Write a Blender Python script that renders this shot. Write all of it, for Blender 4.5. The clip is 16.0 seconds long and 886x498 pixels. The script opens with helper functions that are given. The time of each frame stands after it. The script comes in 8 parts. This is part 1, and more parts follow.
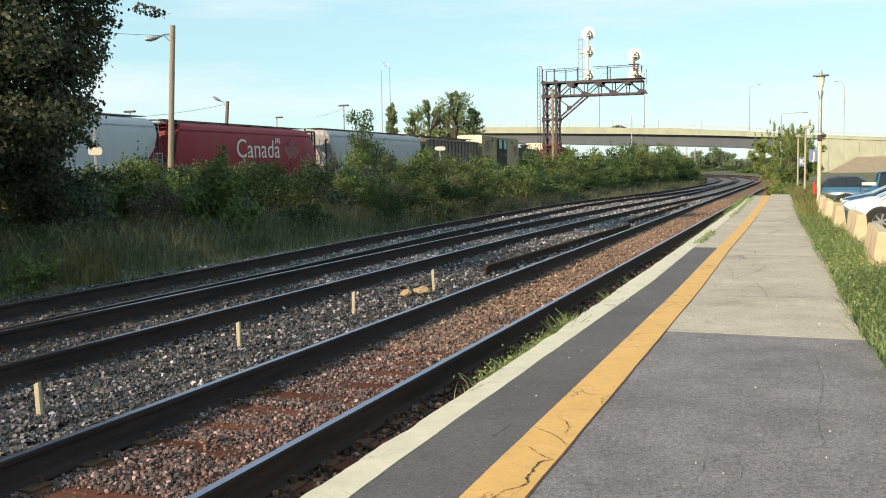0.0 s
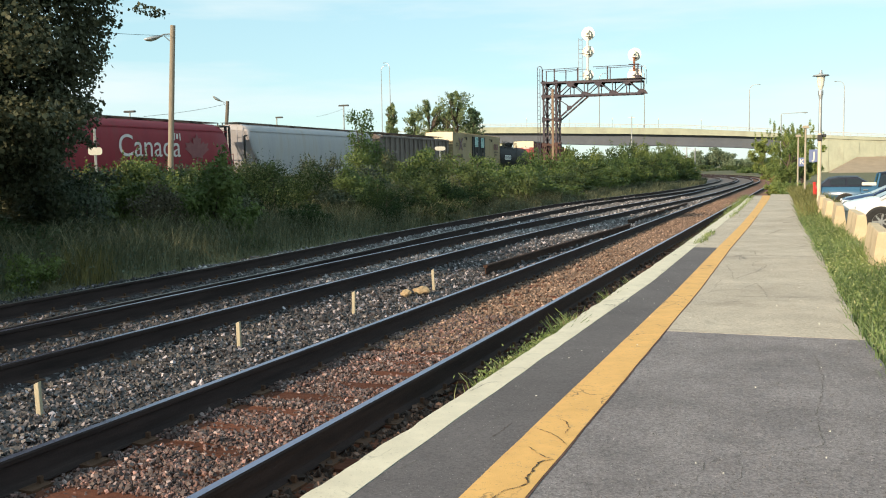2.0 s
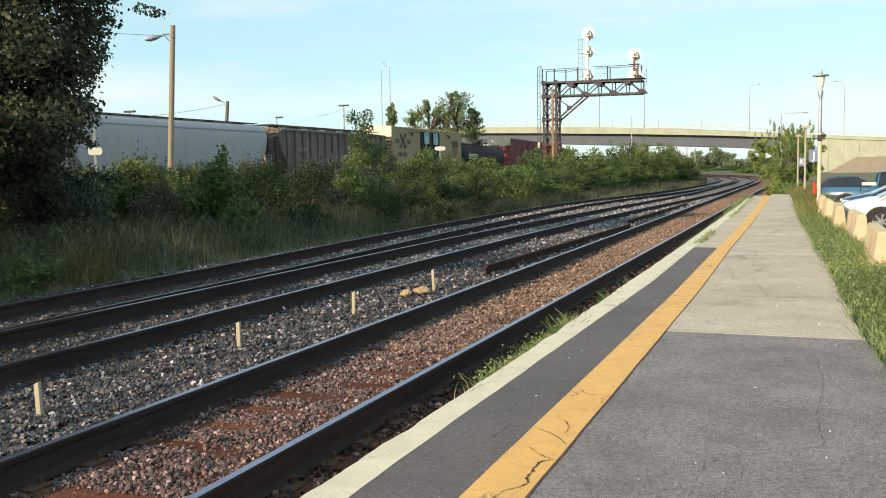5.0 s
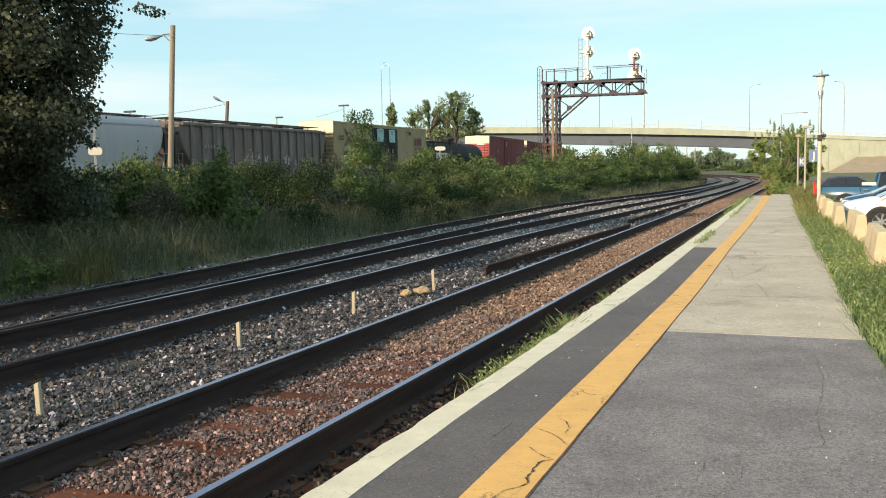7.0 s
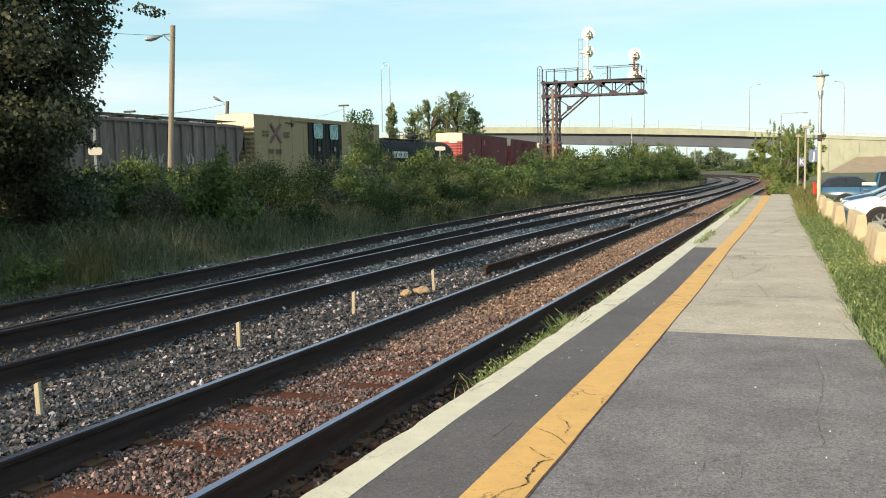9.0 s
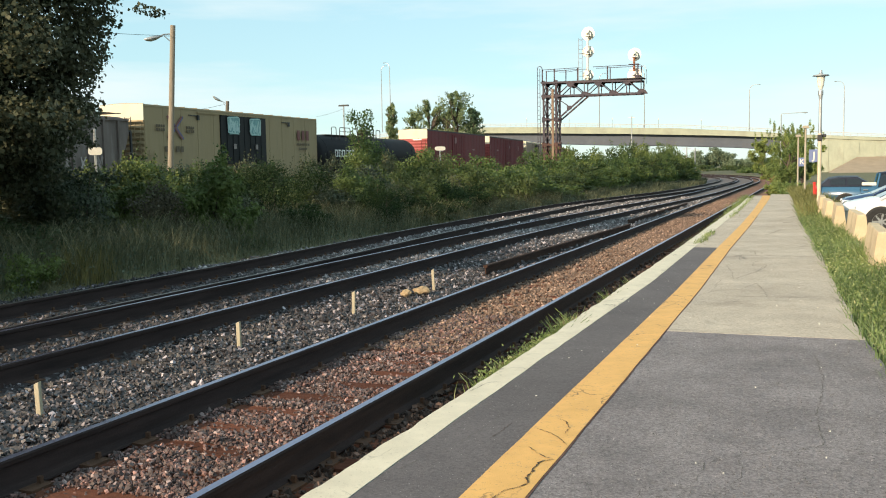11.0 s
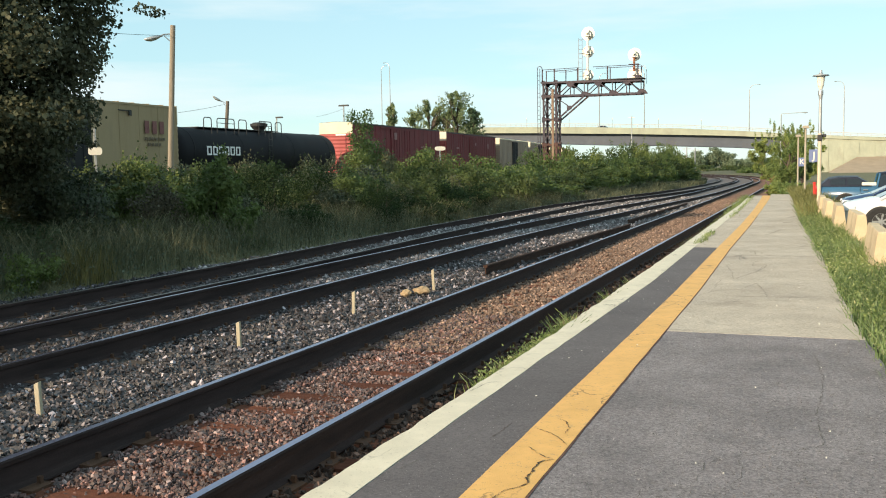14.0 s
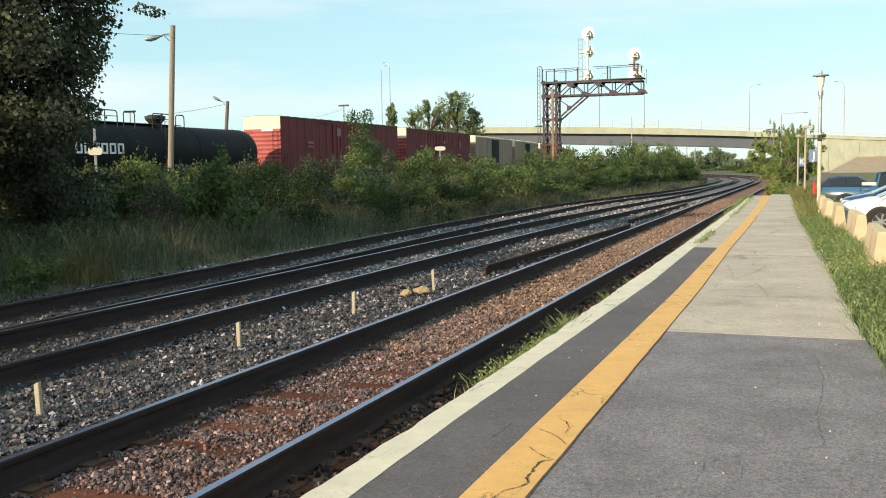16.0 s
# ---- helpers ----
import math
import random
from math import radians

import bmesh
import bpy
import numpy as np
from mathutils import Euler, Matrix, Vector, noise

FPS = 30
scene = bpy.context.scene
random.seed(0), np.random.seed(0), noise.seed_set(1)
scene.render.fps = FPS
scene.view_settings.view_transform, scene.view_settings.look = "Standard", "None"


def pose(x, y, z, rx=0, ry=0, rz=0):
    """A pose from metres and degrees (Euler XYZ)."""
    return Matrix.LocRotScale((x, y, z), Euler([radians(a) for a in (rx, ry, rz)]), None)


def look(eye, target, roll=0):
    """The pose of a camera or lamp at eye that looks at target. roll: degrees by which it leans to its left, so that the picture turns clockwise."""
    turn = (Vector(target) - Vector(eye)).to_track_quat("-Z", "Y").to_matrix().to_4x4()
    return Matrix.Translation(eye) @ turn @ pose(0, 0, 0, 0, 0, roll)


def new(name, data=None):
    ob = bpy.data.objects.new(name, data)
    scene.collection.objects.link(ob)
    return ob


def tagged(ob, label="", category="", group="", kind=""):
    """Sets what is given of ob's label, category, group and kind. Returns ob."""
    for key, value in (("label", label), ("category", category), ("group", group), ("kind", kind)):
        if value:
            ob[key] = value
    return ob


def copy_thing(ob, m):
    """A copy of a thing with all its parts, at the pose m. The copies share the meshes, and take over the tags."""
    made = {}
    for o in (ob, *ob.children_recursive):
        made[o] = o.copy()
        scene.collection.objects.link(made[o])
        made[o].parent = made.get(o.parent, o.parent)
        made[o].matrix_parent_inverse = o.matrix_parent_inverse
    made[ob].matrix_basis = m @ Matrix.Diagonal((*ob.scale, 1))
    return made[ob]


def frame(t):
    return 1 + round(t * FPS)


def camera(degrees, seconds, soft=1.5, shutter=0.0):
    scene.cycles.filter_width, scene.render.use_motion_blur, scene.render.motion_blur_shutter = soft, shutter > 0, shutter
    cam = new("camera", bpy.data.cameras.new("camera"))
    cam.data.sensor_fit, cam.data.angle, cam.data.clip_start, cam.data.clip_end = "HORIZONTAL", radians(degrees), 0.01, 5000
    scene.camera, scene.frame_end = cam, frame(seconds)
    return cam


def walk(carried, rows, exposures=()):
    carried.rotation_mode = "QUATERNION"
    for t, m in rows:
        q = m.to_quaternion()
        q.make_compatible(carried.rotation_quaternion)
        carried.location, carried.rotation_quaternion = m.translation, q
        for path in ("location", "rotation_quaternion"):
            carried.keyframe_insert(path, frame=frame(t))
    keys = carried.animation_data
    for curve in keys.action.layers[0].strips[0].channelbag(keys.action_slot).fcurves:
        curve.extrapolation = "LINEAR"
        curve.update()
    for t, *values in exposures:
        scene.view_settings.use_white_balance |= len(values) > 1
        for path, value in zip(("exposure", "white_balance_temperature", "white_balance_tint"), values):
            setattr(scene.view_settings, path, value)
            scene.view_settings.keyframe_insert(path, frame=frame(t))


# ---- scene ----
# A railway platform on a late summer evening: a freight train rolls past behind the bushes.
# x runs across the tracks, y along them, z = 0 at the top of the rails.
cam = camera(50.84, 16.0, soft=1.05)
VIEW = look((0, 0, 1.70), (-3.6433, 9.2739, 0.8505), -0.996)
walk(cam, [(0.0, VIEW), (16.0, VIEW)], exposures=[(0.0, 0.45), (16.0, 0.45)])

# ---- light: a low sun behind the platform, slightly to the track side ----
SUN_ELEV, SUN_BACK = 20.0, 26.0     # degrees: height, and turn from straight behind towards the tracks
sun = new("sun", bpy.data.lights.new("sun", "SUN"))
sun.data.energy, sun.data.angle, sun.data.color = 5.0, radians(0.6), (1.0, 0.79, 0.55)
to_sun = Vector((-math.sin(radians(SUN_BACK)) * math.cos(radians(SUN_ELEV)),
                 -math.cos(radians(SUN_BACK)) * math.cos(radians(SUN_ELEV)), math.sin(radians(SUN_ELEV))))
sun.matrix_world = look(to_sun * 60, (0, 0, 0))

world = bpy.data.worlds.new("evening_sky")
scene.world = world
world.use_nodes = True
wn, wl = world.node_tree.nodes, world.node_tree.links
sky = wn.new("ShaderNodeTexSky")
sky.sky_type, sky.sun_disc = "NISHITA", False
sky.sun_elevation, sky.sun_rotation = radians(SUN_ELEV), radians(180 + SUN_BACK)
sky.air_density, sky.dust_density, sky.ozone_density = 1.0, 0.3, 1.6
haze = wn.new("ShaderNodeMix")                 # pale evening haze evens the sky out
haze.data_type = "RGBA"
haze.inputs[0].default_value = 0.62
haze.inputs[7].default_value = (3.4, 5.45, 5.8, 1)
wl.new(sky.outputs[0], haze.inputs[6])
sky_co = wn.new("ShaderNodeTexCoord")
sky_map = wn.new("ShaderNodeMapping")
sky_map.inputs["Scale"].default_value = (1.3, 1.3, 9.0)
sky_map.inputs["Rotation"].default_value = (0.06, 0.0, 0.4)
wl.new(sky_co.outputs["Generated"], sky_map.inputs[0])
wisp = wn.new("ShaderNodeTexNoise")
wisp.inputs["Scale"].default_value, wisp.inputs["Detail"].default_value, wisp.inputs["Roughness"].default_value = 1.6, 7, 0.55
wl.new(sky_map.outputs[0], wisp.inputs["Vector"])
wisp_ramp = wn.new("ShaderNodeValToRGB")
wisp_ramp.color_ramp.elements[0].position, wisp_ramp.color_ramp.elements[1].position = 0.44, 0.64
wisp_ramp.color_ramp.elements[0].color, wisp_ramp.color_ramp.elements[1].color = (0, 0, 0, 1), (0.85, 0.85, 0.85, 1)
wl.new(wisp.outputs["Fac"], wisp_ramp.inputs[0])
clouds = wn.new("ShaderNodeMix")
clouds.data_type = "RGBA"
clouds.inputs[7].default_value = (5.2, 5.9, 6.0, 1)
wl.new(wisp_ramp.outputs[0], clouds.inputs[0])
wl.new(haze.outputs[2], clouds.inputs[6])
wl.new(clouds.outputs[2], wn["Background"].inputs[0])
wn["Background"].inputs[1].default_value = 0.125


# ---- materials ----
def shader(name, rough=0.8, metal=0.0, spec=0.5):
    m = bpy.data.materials.new(name)
    m.use_nodes = True
    b = m.node_tree.nodes["Principled BSDF"]
    b.inputs["Roughness"].default_value = rough
    b.inputs["Metallic"].default_value = metal
    b.inputs["Specular IOR Level"].default_value = spec
    return m, m.node_tree.nodes, m.node_tree.links, b


def noise_node(n, l, coord, scale, detail=6, rough=0.6, stretch=None):
    t = n.new("ShaderNodeTexNoise")
    t.inputs["Scale"].default_value = scale
    t.inputs["Detail"].default_value = detail
    t.inputs["Roughness"].default_value = rough
    if stretch:
        mp = n.new("ShaderNodeMapping")
        mp.inputs["Scale"].default_value = stretch
        l.new(coord, mp.inputs[0])
        coord = mp.outputs[0]
    l.new(coord, t.inputs["Vector"])
    return t.outputs["Fac"]


def ramp(n, l, fac, stops):
    r = n.new("ShaderNodeValToRGB")
    els = r.color_ramp.elements
    while len(els) < len(stops):
        els.new(0.5)
    for e, (p, c) in zip(els, stops):
        e.position = p
        e.color = (*c, 1) if len(c) == 3 else c
    l.new(fac, r.inputs[0])
    return r.outputs[0]


def mix(n, l, fac, a, b, mode="MIX"):
    m = n.new("ShaderNodeMix")
    m.data_type, m.blend_type = "RGBA", mode
    for sock, v in ((m.inputs[0], fac), (m.inputs[6], a), (m.inputs[7], b)):
        if isinstance(v, (int, float)):
            sock.default_value = v
        elif isinstance(v, tuple):
            sock.default_value = (*v, 1)
        else:
            l.new(v, sock)
    return m.outputs[2]


def add_bump(n, l, b, height, strength, distance=0.01):
    u = n.new("ShaderNodeBump")
    u.inputs["Strength"].default_value = strength
    u.inputs["Distance"].default_value = distance
    l.new(height, u.inputs["Height"])
    l.new(u.outputs[0], b.inputs["Normal"])


def worn(name, c1, c2, scale=2.0, rough=0.8, metal=0.0, bump=0.3, bscale=60.0, dirt=None, dirt_scale=0.8, dirt_amount=0.5,
         stretch=None, vary=0.0, island=0.0, spec=0.4, peak=1.35):
    """A surface of two tones, with large stains, fine grain and relief."""
    m, n, l, b = shader(name, rough, metal, spec)
    co = n.new("ShaderNodeTexCoord").outputs["Object"]
    f = noise_node(n, l, co, scale, 8, 0.65, stretch)
    col = ramp(n, l, f, [(0.3, c1), (0.7, c2)])
    g = noise_node(n, l, co, bscale, 4, 0.7)
    col = mix(n, l, 0.35, col, ramp(n, l, g, [(0.25, (0.55, 0.55, 0.55)), (0.75, (1.0, 1.0, 1.0))]), "MULTIPLY")
    if dirt:
        d = noise_node(n, l, co, dirt_scale, 7, 0.7, stretch)
        dm = ramp(n, l, d, [(0.52, (0, 0, 0)), (0.72, (dirt_amount,) * 3)])
        col = mix(n, l, dm, col, dirt)
    if vary or island:
        src = n.new("ShaderNodeNewGeometry").outputs["Random Per Island"] if island else n.new("ShaderNodeObjectInfo").outputs["Random"]
        a = island or vary
        col = mix(n, l, 1.0, col, ramp(n, l, src, [(0.0, (1 - a,) * 3), (0.62, (1 - 0.74 * a,) * 3), (0.88, (0.8, 0.8, 0.8)), (1.0, (peak,) * 3)] if island else [(0.0, (1 - a,) * 3), (1.0, (1.0, 1.0, 1.0))]), "MULTIPLY")
    l.new(col, b.inputs["Base Color"])
    rr = n.new("ShaderNodeMapRange")
    rr.inputs[3].default_value, rr.inputs[4].default_value = max(rough - 0.12, 0.02), min(rough + 0.12, 1)
    l.new(f, rr.inputs[0])
    l.new(rr.outputs[0], b.inputs["Roughness"])
    if bump:
        add_bump(n, l, b, g, bump, 0.01)
    return m


def leaf_material(name, dark, light, warm, translucent=0.35, gloss_level=0.3):
    """Leaves: each leaf has a tone of its own, and lets some light through."""
    m = bpy.data.materials.new(name)
    m.use_nodes = True
    n, l = m.node_tree.nodes, m.node_tree.links
    b = n["Principled BSDF"]
    b.inputs["Roughness"].default_value = 0.55
    b.inputs["Specular IOR Level"].default_value = gloss_level
    geo = n.new("ShaderNodeNewGeometry")
    col = ramp(n, l, geo.outputs["Random Per Island"], [(0.0, dark), (0.7, light), (1.0, warm)])
    co = n.new("ShaderNodeTexCoord").outputs["Object"]
    big = noise_node(n, l, co, 0.9, 3, 0.5)
    col = mix(n, l, 1.0, col, ramp(n, l, big, [(0.3, (0.42, 0.48, 0.40)), (0.68, (1.1, 1.08, 1.0))]), "MULTIPLY")
    oi = n.new("ShaderNodeObjectInfo").outputs["Random"]
    col = mix(n, l, 1.0, col, ramp(n, l, oi, [(0.0, (0.62, 0.74, 0.70)), (1.0, (1.08, 1.06, 0.85))]), "MULTIPLY")
    l.new(col, b.inputs["Base Color"])
    t = n.new("ShaderNodeBsdfTranslucent")
    l.new(col, t.inputs[0])
    x = n.new("ShaderNodeMixShader")
    x.inputs[0].default_value = translucent
    l.new(b.outputs[0], x.inputs[1])
    l.new(t.outputs[0], x.inputs[2])
    l.new(x.outputs[0], n["Material Output"].inputs[0])
    return m


def asphalt(name, c1, c2, crack_scale, crack_amount, speck=0.35, grain=0.3):
    """Old paving: aggregate, stains, fine cracks and pale specks."""
    m, n, l, b = shader(name, 0.85, 0, 0.3)
    co = n.new("ShaderNodeTexCoord").outputs["Object"]
    big = noise_node(n, l, co, 0.7, 8, 0.6)
    col = ramp(n, l, big, [(0.3, c1), (0.7, c2)])
    agg = n.new("ShaderNodeTexVoronoi")
    agg.inputs["Scale"].default_value = 105
    l.new(co, agg.inputs["Vector"])
    col = mix(n, l, speck, col, ramp(n, l, agg.outputs["Color"], [(0.1, (0.35, 0.34, 0.34)), (0.85, (1.0, 0.98, 0.95))]), "MULTIPLY")
    speckle = noise_node(n, l, co, 70, 2, 0.5)
    col = mix(n, l, ramp(n, l, speckle, [(0.70, (0, 0, 0)), (0.75, (0.85, 0.85, 0.85))]), col, (0.72, 0.69, 0.64))
    pit = noise_node(n, l, co, 46, 5, 0.78)
    col = mix(n, l, 0.4 + 0.3 * grain, col, ramp(n, l, pit, [(0.38, (0.45, 0.44, 0.44)), (0.50, (0.98, 0.97, 0.97)), (0.66, (1.18, 1.17, 1.16))]), "MULTIPLY")
    mid = noise_node(n, l, co, 2.3, 7, 0.72)
    col = mix(n, l, 0.25 + 0.5 * grain, col, ramp(n, l, mid, [(0.32, (0.66, 0.65, 0.66)), (0.62, (1.06, 1.05, 1.04))]), "MULTIPLY")
    if crack_amount:
        warp = n.new("ShaderNodeTexNoise")
        warp.inputs["Scale"].default_value, warp.inputs["Detail"].default_value = 2.2, 8
        l.new(co, warp.inputs["Vector"])
        moved = mix(n, l, 0.24, co, warp.outputs["Color"], "LINEAR_LIGHT")
        v = n.new("ShaderNodeTexVoronoi")
        v.feature = "DISTANCE_TO_EDGE"
        v.inputs["Scale"].default_value = crack_scale
        l.new(moved, v.inputs["Vector"])
        line = ramp(n, l, v.outputs["Distance"], [(0.0, (1, 1, 1)), (0.02, (0, 0, 0))])
        gate = ramp(n, l, noise_node(n, l, co, 0.55, 4, 0.6), [(0.48, (0, 0, 0)), (0.62, (crack_amount,) * 3)])
        cr = mix(n, l, 1.0, line, gate, "MULTIPLY")
        col = mix(n, l, cr, col, (0.02, 0.02, 0.018))
    l.new(col, b.inputs["Base Color"])
    add_bump(n, l, b, pit, 0.2 + 0.7 * grain, 0.005 + 0.012 * grain)
    return m


def paint_strip(name, paint, under, wear):
    """Painted paving, chipped down to what lies under it."""
    m, n, l, b = shader(name, 0.7, 0, 0.3)
    co = n.new("ShaderNodeTexCoord").outputs["Object"]
    f = noise_node(n, l, co, 1.6, 9, 0.75)
    c = ramp(n, l, noise_node(n, l, co, 5.0, 6, 0.6), [(0.3, tuple(v * 0.82 for v in paint)), (0.7, paint)])
    chip = ramp(n, l, f, [(0.66 - wear, (0, 0, 0)), (0.70 - wear, (1, 1, 1))])
    warp = n.new("ShaderNodeTexNoise")
    warp.inputs["Scale"].default_value, warp.inputs["Detail"].default_value = 4.0, 7
    l.new(co, warp.inputs["Vector"])
    v = n.new("ShaderNodeTexVoronoi")
    v.feature = "DISTANCE_TO_EDGE"
    v.inputs["Scale"].default_value = 1.7
    l.new(mix(n, l, 0.3, co, warp.outputs["Color"], "LINEAR_LIGHT"), v.inputs["Vector"])
    line = ramp(n, l, v.outputs["Distance"], [(0.0, (1, 1, 1)), (0.02, (0, 0, 0))])
    line = mix(n, l, 1.0, line, ramp(n, l, noise_node(n, l, co, 0.9, 3, 0.5), [(0.5, (0, 0, 0)), (0.6, (0.9,) * 3)]), "MULTIPLY")
    c = mix(n, l, chip, c, under)
    speck = noise_node(n, l, co, 55, 3, 0.7)
    c = mix(n, l, ramp(n, l, speck, [(0.30, (0.75, 0.75, 0.75)), (0.37, (0, 0, 0))]), c, tuple(v * 0.7 for v in under))
    edge = noise_node(n, l, co, 14, 6, 0.75)
    c = mix(n, l, ramp(n, l, edge, [(0.30, (0.55, 0.55, 0.55)), (0.42, (0, 0, 0))]), c, tuple(v * 1.4 for v in under))
    c = mix(n, l, line, c, tuple(v * 0.4 for v in under))
    l.new(c, b.inputs["Base Color"])
    add_bump(n, l, b, noise_node(n, l, co, 120, 3, 0.6), 0.4, 0.004)
    return m


M_ASPHALT = asphalt("dark_asphalt", (0.262, 0.238, 0.246), (0.378, 0.344, 0.355), 0.55, 0.0, 0.6, 1.0)
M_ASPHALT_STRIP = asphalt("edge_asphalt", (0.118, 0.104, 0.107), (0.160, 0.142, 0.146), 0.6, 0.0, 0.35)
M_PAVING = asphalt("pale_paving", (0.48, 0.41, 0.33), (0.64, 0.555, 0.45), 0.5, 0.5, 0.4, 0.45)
M_LOT = asphalt("lot_asphalt", (0.07, 0.07, 0.07), (0.12, 0.117, 0.115), 0.6, 0.5)
M_YELLOW = paint_strip("yellow_paint", (0.74, 0.420, 0.135), (0.14, 0.12, 0.10), -0.005)
M_WHITE_EDGE = paint_strip("white_edge_paint", (0.69, 0.615, 0.475), (0.36, 0.31, 0.24), -0.05)
M_BALLAST = worn("ballast_bed", (0.080, 0.066, 0.063), (0.205, 0.172, 0.164), 14, 0.95, bump=0.9, bscale=45, dirt=(0.08, 0.06, 0.055), dirt_scale=0.7, dirt_amount=0.5)
M_BALLAST_RUST = worn("rusty_ballast_bed", (0.155, 0.082, 0.058), (0.30, 0.178, 0.128), 22, 0.95, spec=0.1, bump=0.9, bscale=45, dirt=(0.16, 0.07, 0.035), dirt_scale=1.1, dirt_amount=0.8)
# The high peak paints sun glints onto a few stones at random.
M_STONE_GREY = worn("grey_ballast_stone", (0.067, 0.058, 0.062), (0.228, 0.200, 0.215), 9, 0.48, bump=0.3, bscale=80, island=0.87, spec=0.55, peak=3.3)
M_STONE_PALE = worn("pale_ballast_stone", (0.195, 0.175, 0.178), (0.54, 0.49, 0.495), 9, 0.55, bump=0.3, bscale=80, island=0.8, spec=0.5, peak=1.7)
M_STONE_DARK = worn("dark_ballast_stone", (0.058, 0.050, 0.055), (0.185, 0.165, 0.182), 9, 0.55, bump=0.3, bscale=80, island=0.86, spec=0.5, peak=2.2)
M_STONE_RUST = worn("rusty_ballast_stone", (0.215, 0.112, 0.100), (0.46, 0.275, 0.242), 9, 0.7, bump=0.5, bscale=80, island=0.8)
M_STONE_DUSTY = worn("dusty_ballast_stone", (0.175, 0.120, 0.116), (0.43, 0.325, 0.305), 9, 0.65, bump=0.4, bscale=80, island=0.75, peak=1.6)
M_STONE_TAN = worn("tan_ballast_stone", (0.25, 0.158, 0.115), (0.47, 0.325, 0.245), 9, 0.75, bump=0.5, bscale=80, island=0.6)
# Rusty stones darkened: the shade of the platform's gutter is in their colour.
M_STONE_EDGE = worn("shade_dark_edge_stone", (0.075, 0.045, 0.035), (0.20, 0.125, 0.098), 9, 0.8, bump=0.4, bscale=80, island=0.8)
M_GRIT = worn("asphalt_grit", (0.20, 0.18, 0.175), (0.40, 0.37, 0.355), 9, 0.8, bump=0.2, bscale=80, island=0.7)
M_TIE = worn("creosoted_tie", (0.05, 0.036, 0.028), (0.115, 0.08, 0.058), 3, 0.9, bump=0.8, bscale=30, stretch=(1, 8, 8), vary=0.4)
M_TIE_RUST = worn("rust_stained_tie", (0.120, 0.044, 0.028), (0.205, 0.082, 0.051), 3, 0.95, spec=0.1, bump=0.8, bscale=30, stretch=(1, 8, 8), vary=0.4)
M_RAIL_SIDE = worn("rusted_rail_web", (0.022, 0.0155, 0.0155), (0.056, 0.038, 0.036), 3, 0.8, 0.0, 0.4, 50, stretch=(4, 0.4, 4), spec=0.15)
M_RAIL_TOP = worn("polished_rail_head", (0.25, 0.225, 0.325), (0.42, 0.38, 0.50), 2, 0.34, 1.0, 0.05, 60, stretch=(8, 0.3, 8))
M_RAIL_DULL = worn("dull_rail_head", (0.10, 0.08, 0.07), (0.19, 0.165, 0.15), 2, 0.42, 0.8, 0.1, 60, stretch=(8, 0.3, 8))
M_PLATE = worn("rusty_iron", (0.06, 0.035, 0.022), (0.15, 0.075, 0.045), 8, 0.85, 0.3, 0.4, 60)
M_GROUND = worn("grassy_earth", (0.075, 0.085, 0.035), (0.19, 0.17, 0.09), 0.6, 0.95, bump=0.8, bscale=9, dirt=(0.16, 0.13, 0.09), dirt_scale=0.15)
M_CONCRETE = worn("weathered_concrete", (0.54, 0.42, 0.27), (0.72, 0.58, 0.385), 2.2, 0.88, bump=0.35, bscale=50, dirt=(0.30, 0.22, 0.14), dirt_scale=1.5, dirt_amount=0.7, vary=0.15)
M_BRIDGE = worn("bridge_concrete", (0.30, 0.325, 0.255), (0.41, 0.43, 0.335), 0.45, 0.9, bump=0.25, bscale=6, dirt=(0.22, 0.215, 0.175), dirt_scale=0.3, dirt_amount=0.6, stretch=(1, 1, 0.6))
M_GIRDER = worn("grey_girder_paint", (0.072, 0.086, 0.112), (0.105, 0.122, 0.150), 0.4, 0.7, bump=0.1, bscale=8, dirt=(0.10, 0.085, 0.075), dirt_scale=0.3, dirt_amount=0.4)
M_SLOPE = worn("slope_paving", (0.30, 0.23, 0.16), (0.40, 0.31, 0.22), 0.5, 0.9, bump=0.3, bscale=12)
M_OLD_WOOD = worn("dark_old_pole_wood", (0.10, 0.085, 0.07), (0.20, 0.17, 0.14), 2.0, 0.9, bump=0.5, bscale=40, stretch=(9, 9, 0.5))
M_WOOD = worn("weathered_pole_wood", (0.20, 0.165, 0.125), (0.35, 0.30, 0.235), 2.0, 0.85, bump=0.5, bscale=40, stretch=(9, 9, 0.5))
M_STAKE = worn("bleached_stake_wood", (0.36, 0.31, 0.22), (0.50, 0.44, 0.32), 5, 0.85, bump=0.3, bscale=60, stretch=(6, 6, 1))
M_GALV = worn("galvanised_steel", (0.36, 0.37, 0.37), (0.50, 0.51, 0.51), 6, 0.5, 0.7, 0.1, 60)
M_LAMP_POST = worn("cream_painted_post", (0.55, 0.46, 0.34), (0.68, 0.58, 0.44), 4, 0.6, 0.0, 0.1, 60, dirt=(0.25, 0.17, 0.10), dirt_scale=3)
M_DARK_METAL = worn("dark_painted_metal", (0.025, 0.025, 0.027), (0.05, 0.05, 0.052), 4, 0.55, 0.3, 0.1, 60)
M_GANTRY = worn("weathered_gantry_steel", (0.048, 0.042, 0.054), (0.100, 0.086, 0.104), 1.5, 0.8, 0.1, 0.3, 30, dirt=(0.16, 0.10, 0.08), dirt_scale=0.9, dirt_amount=0.45, spec=0.3)
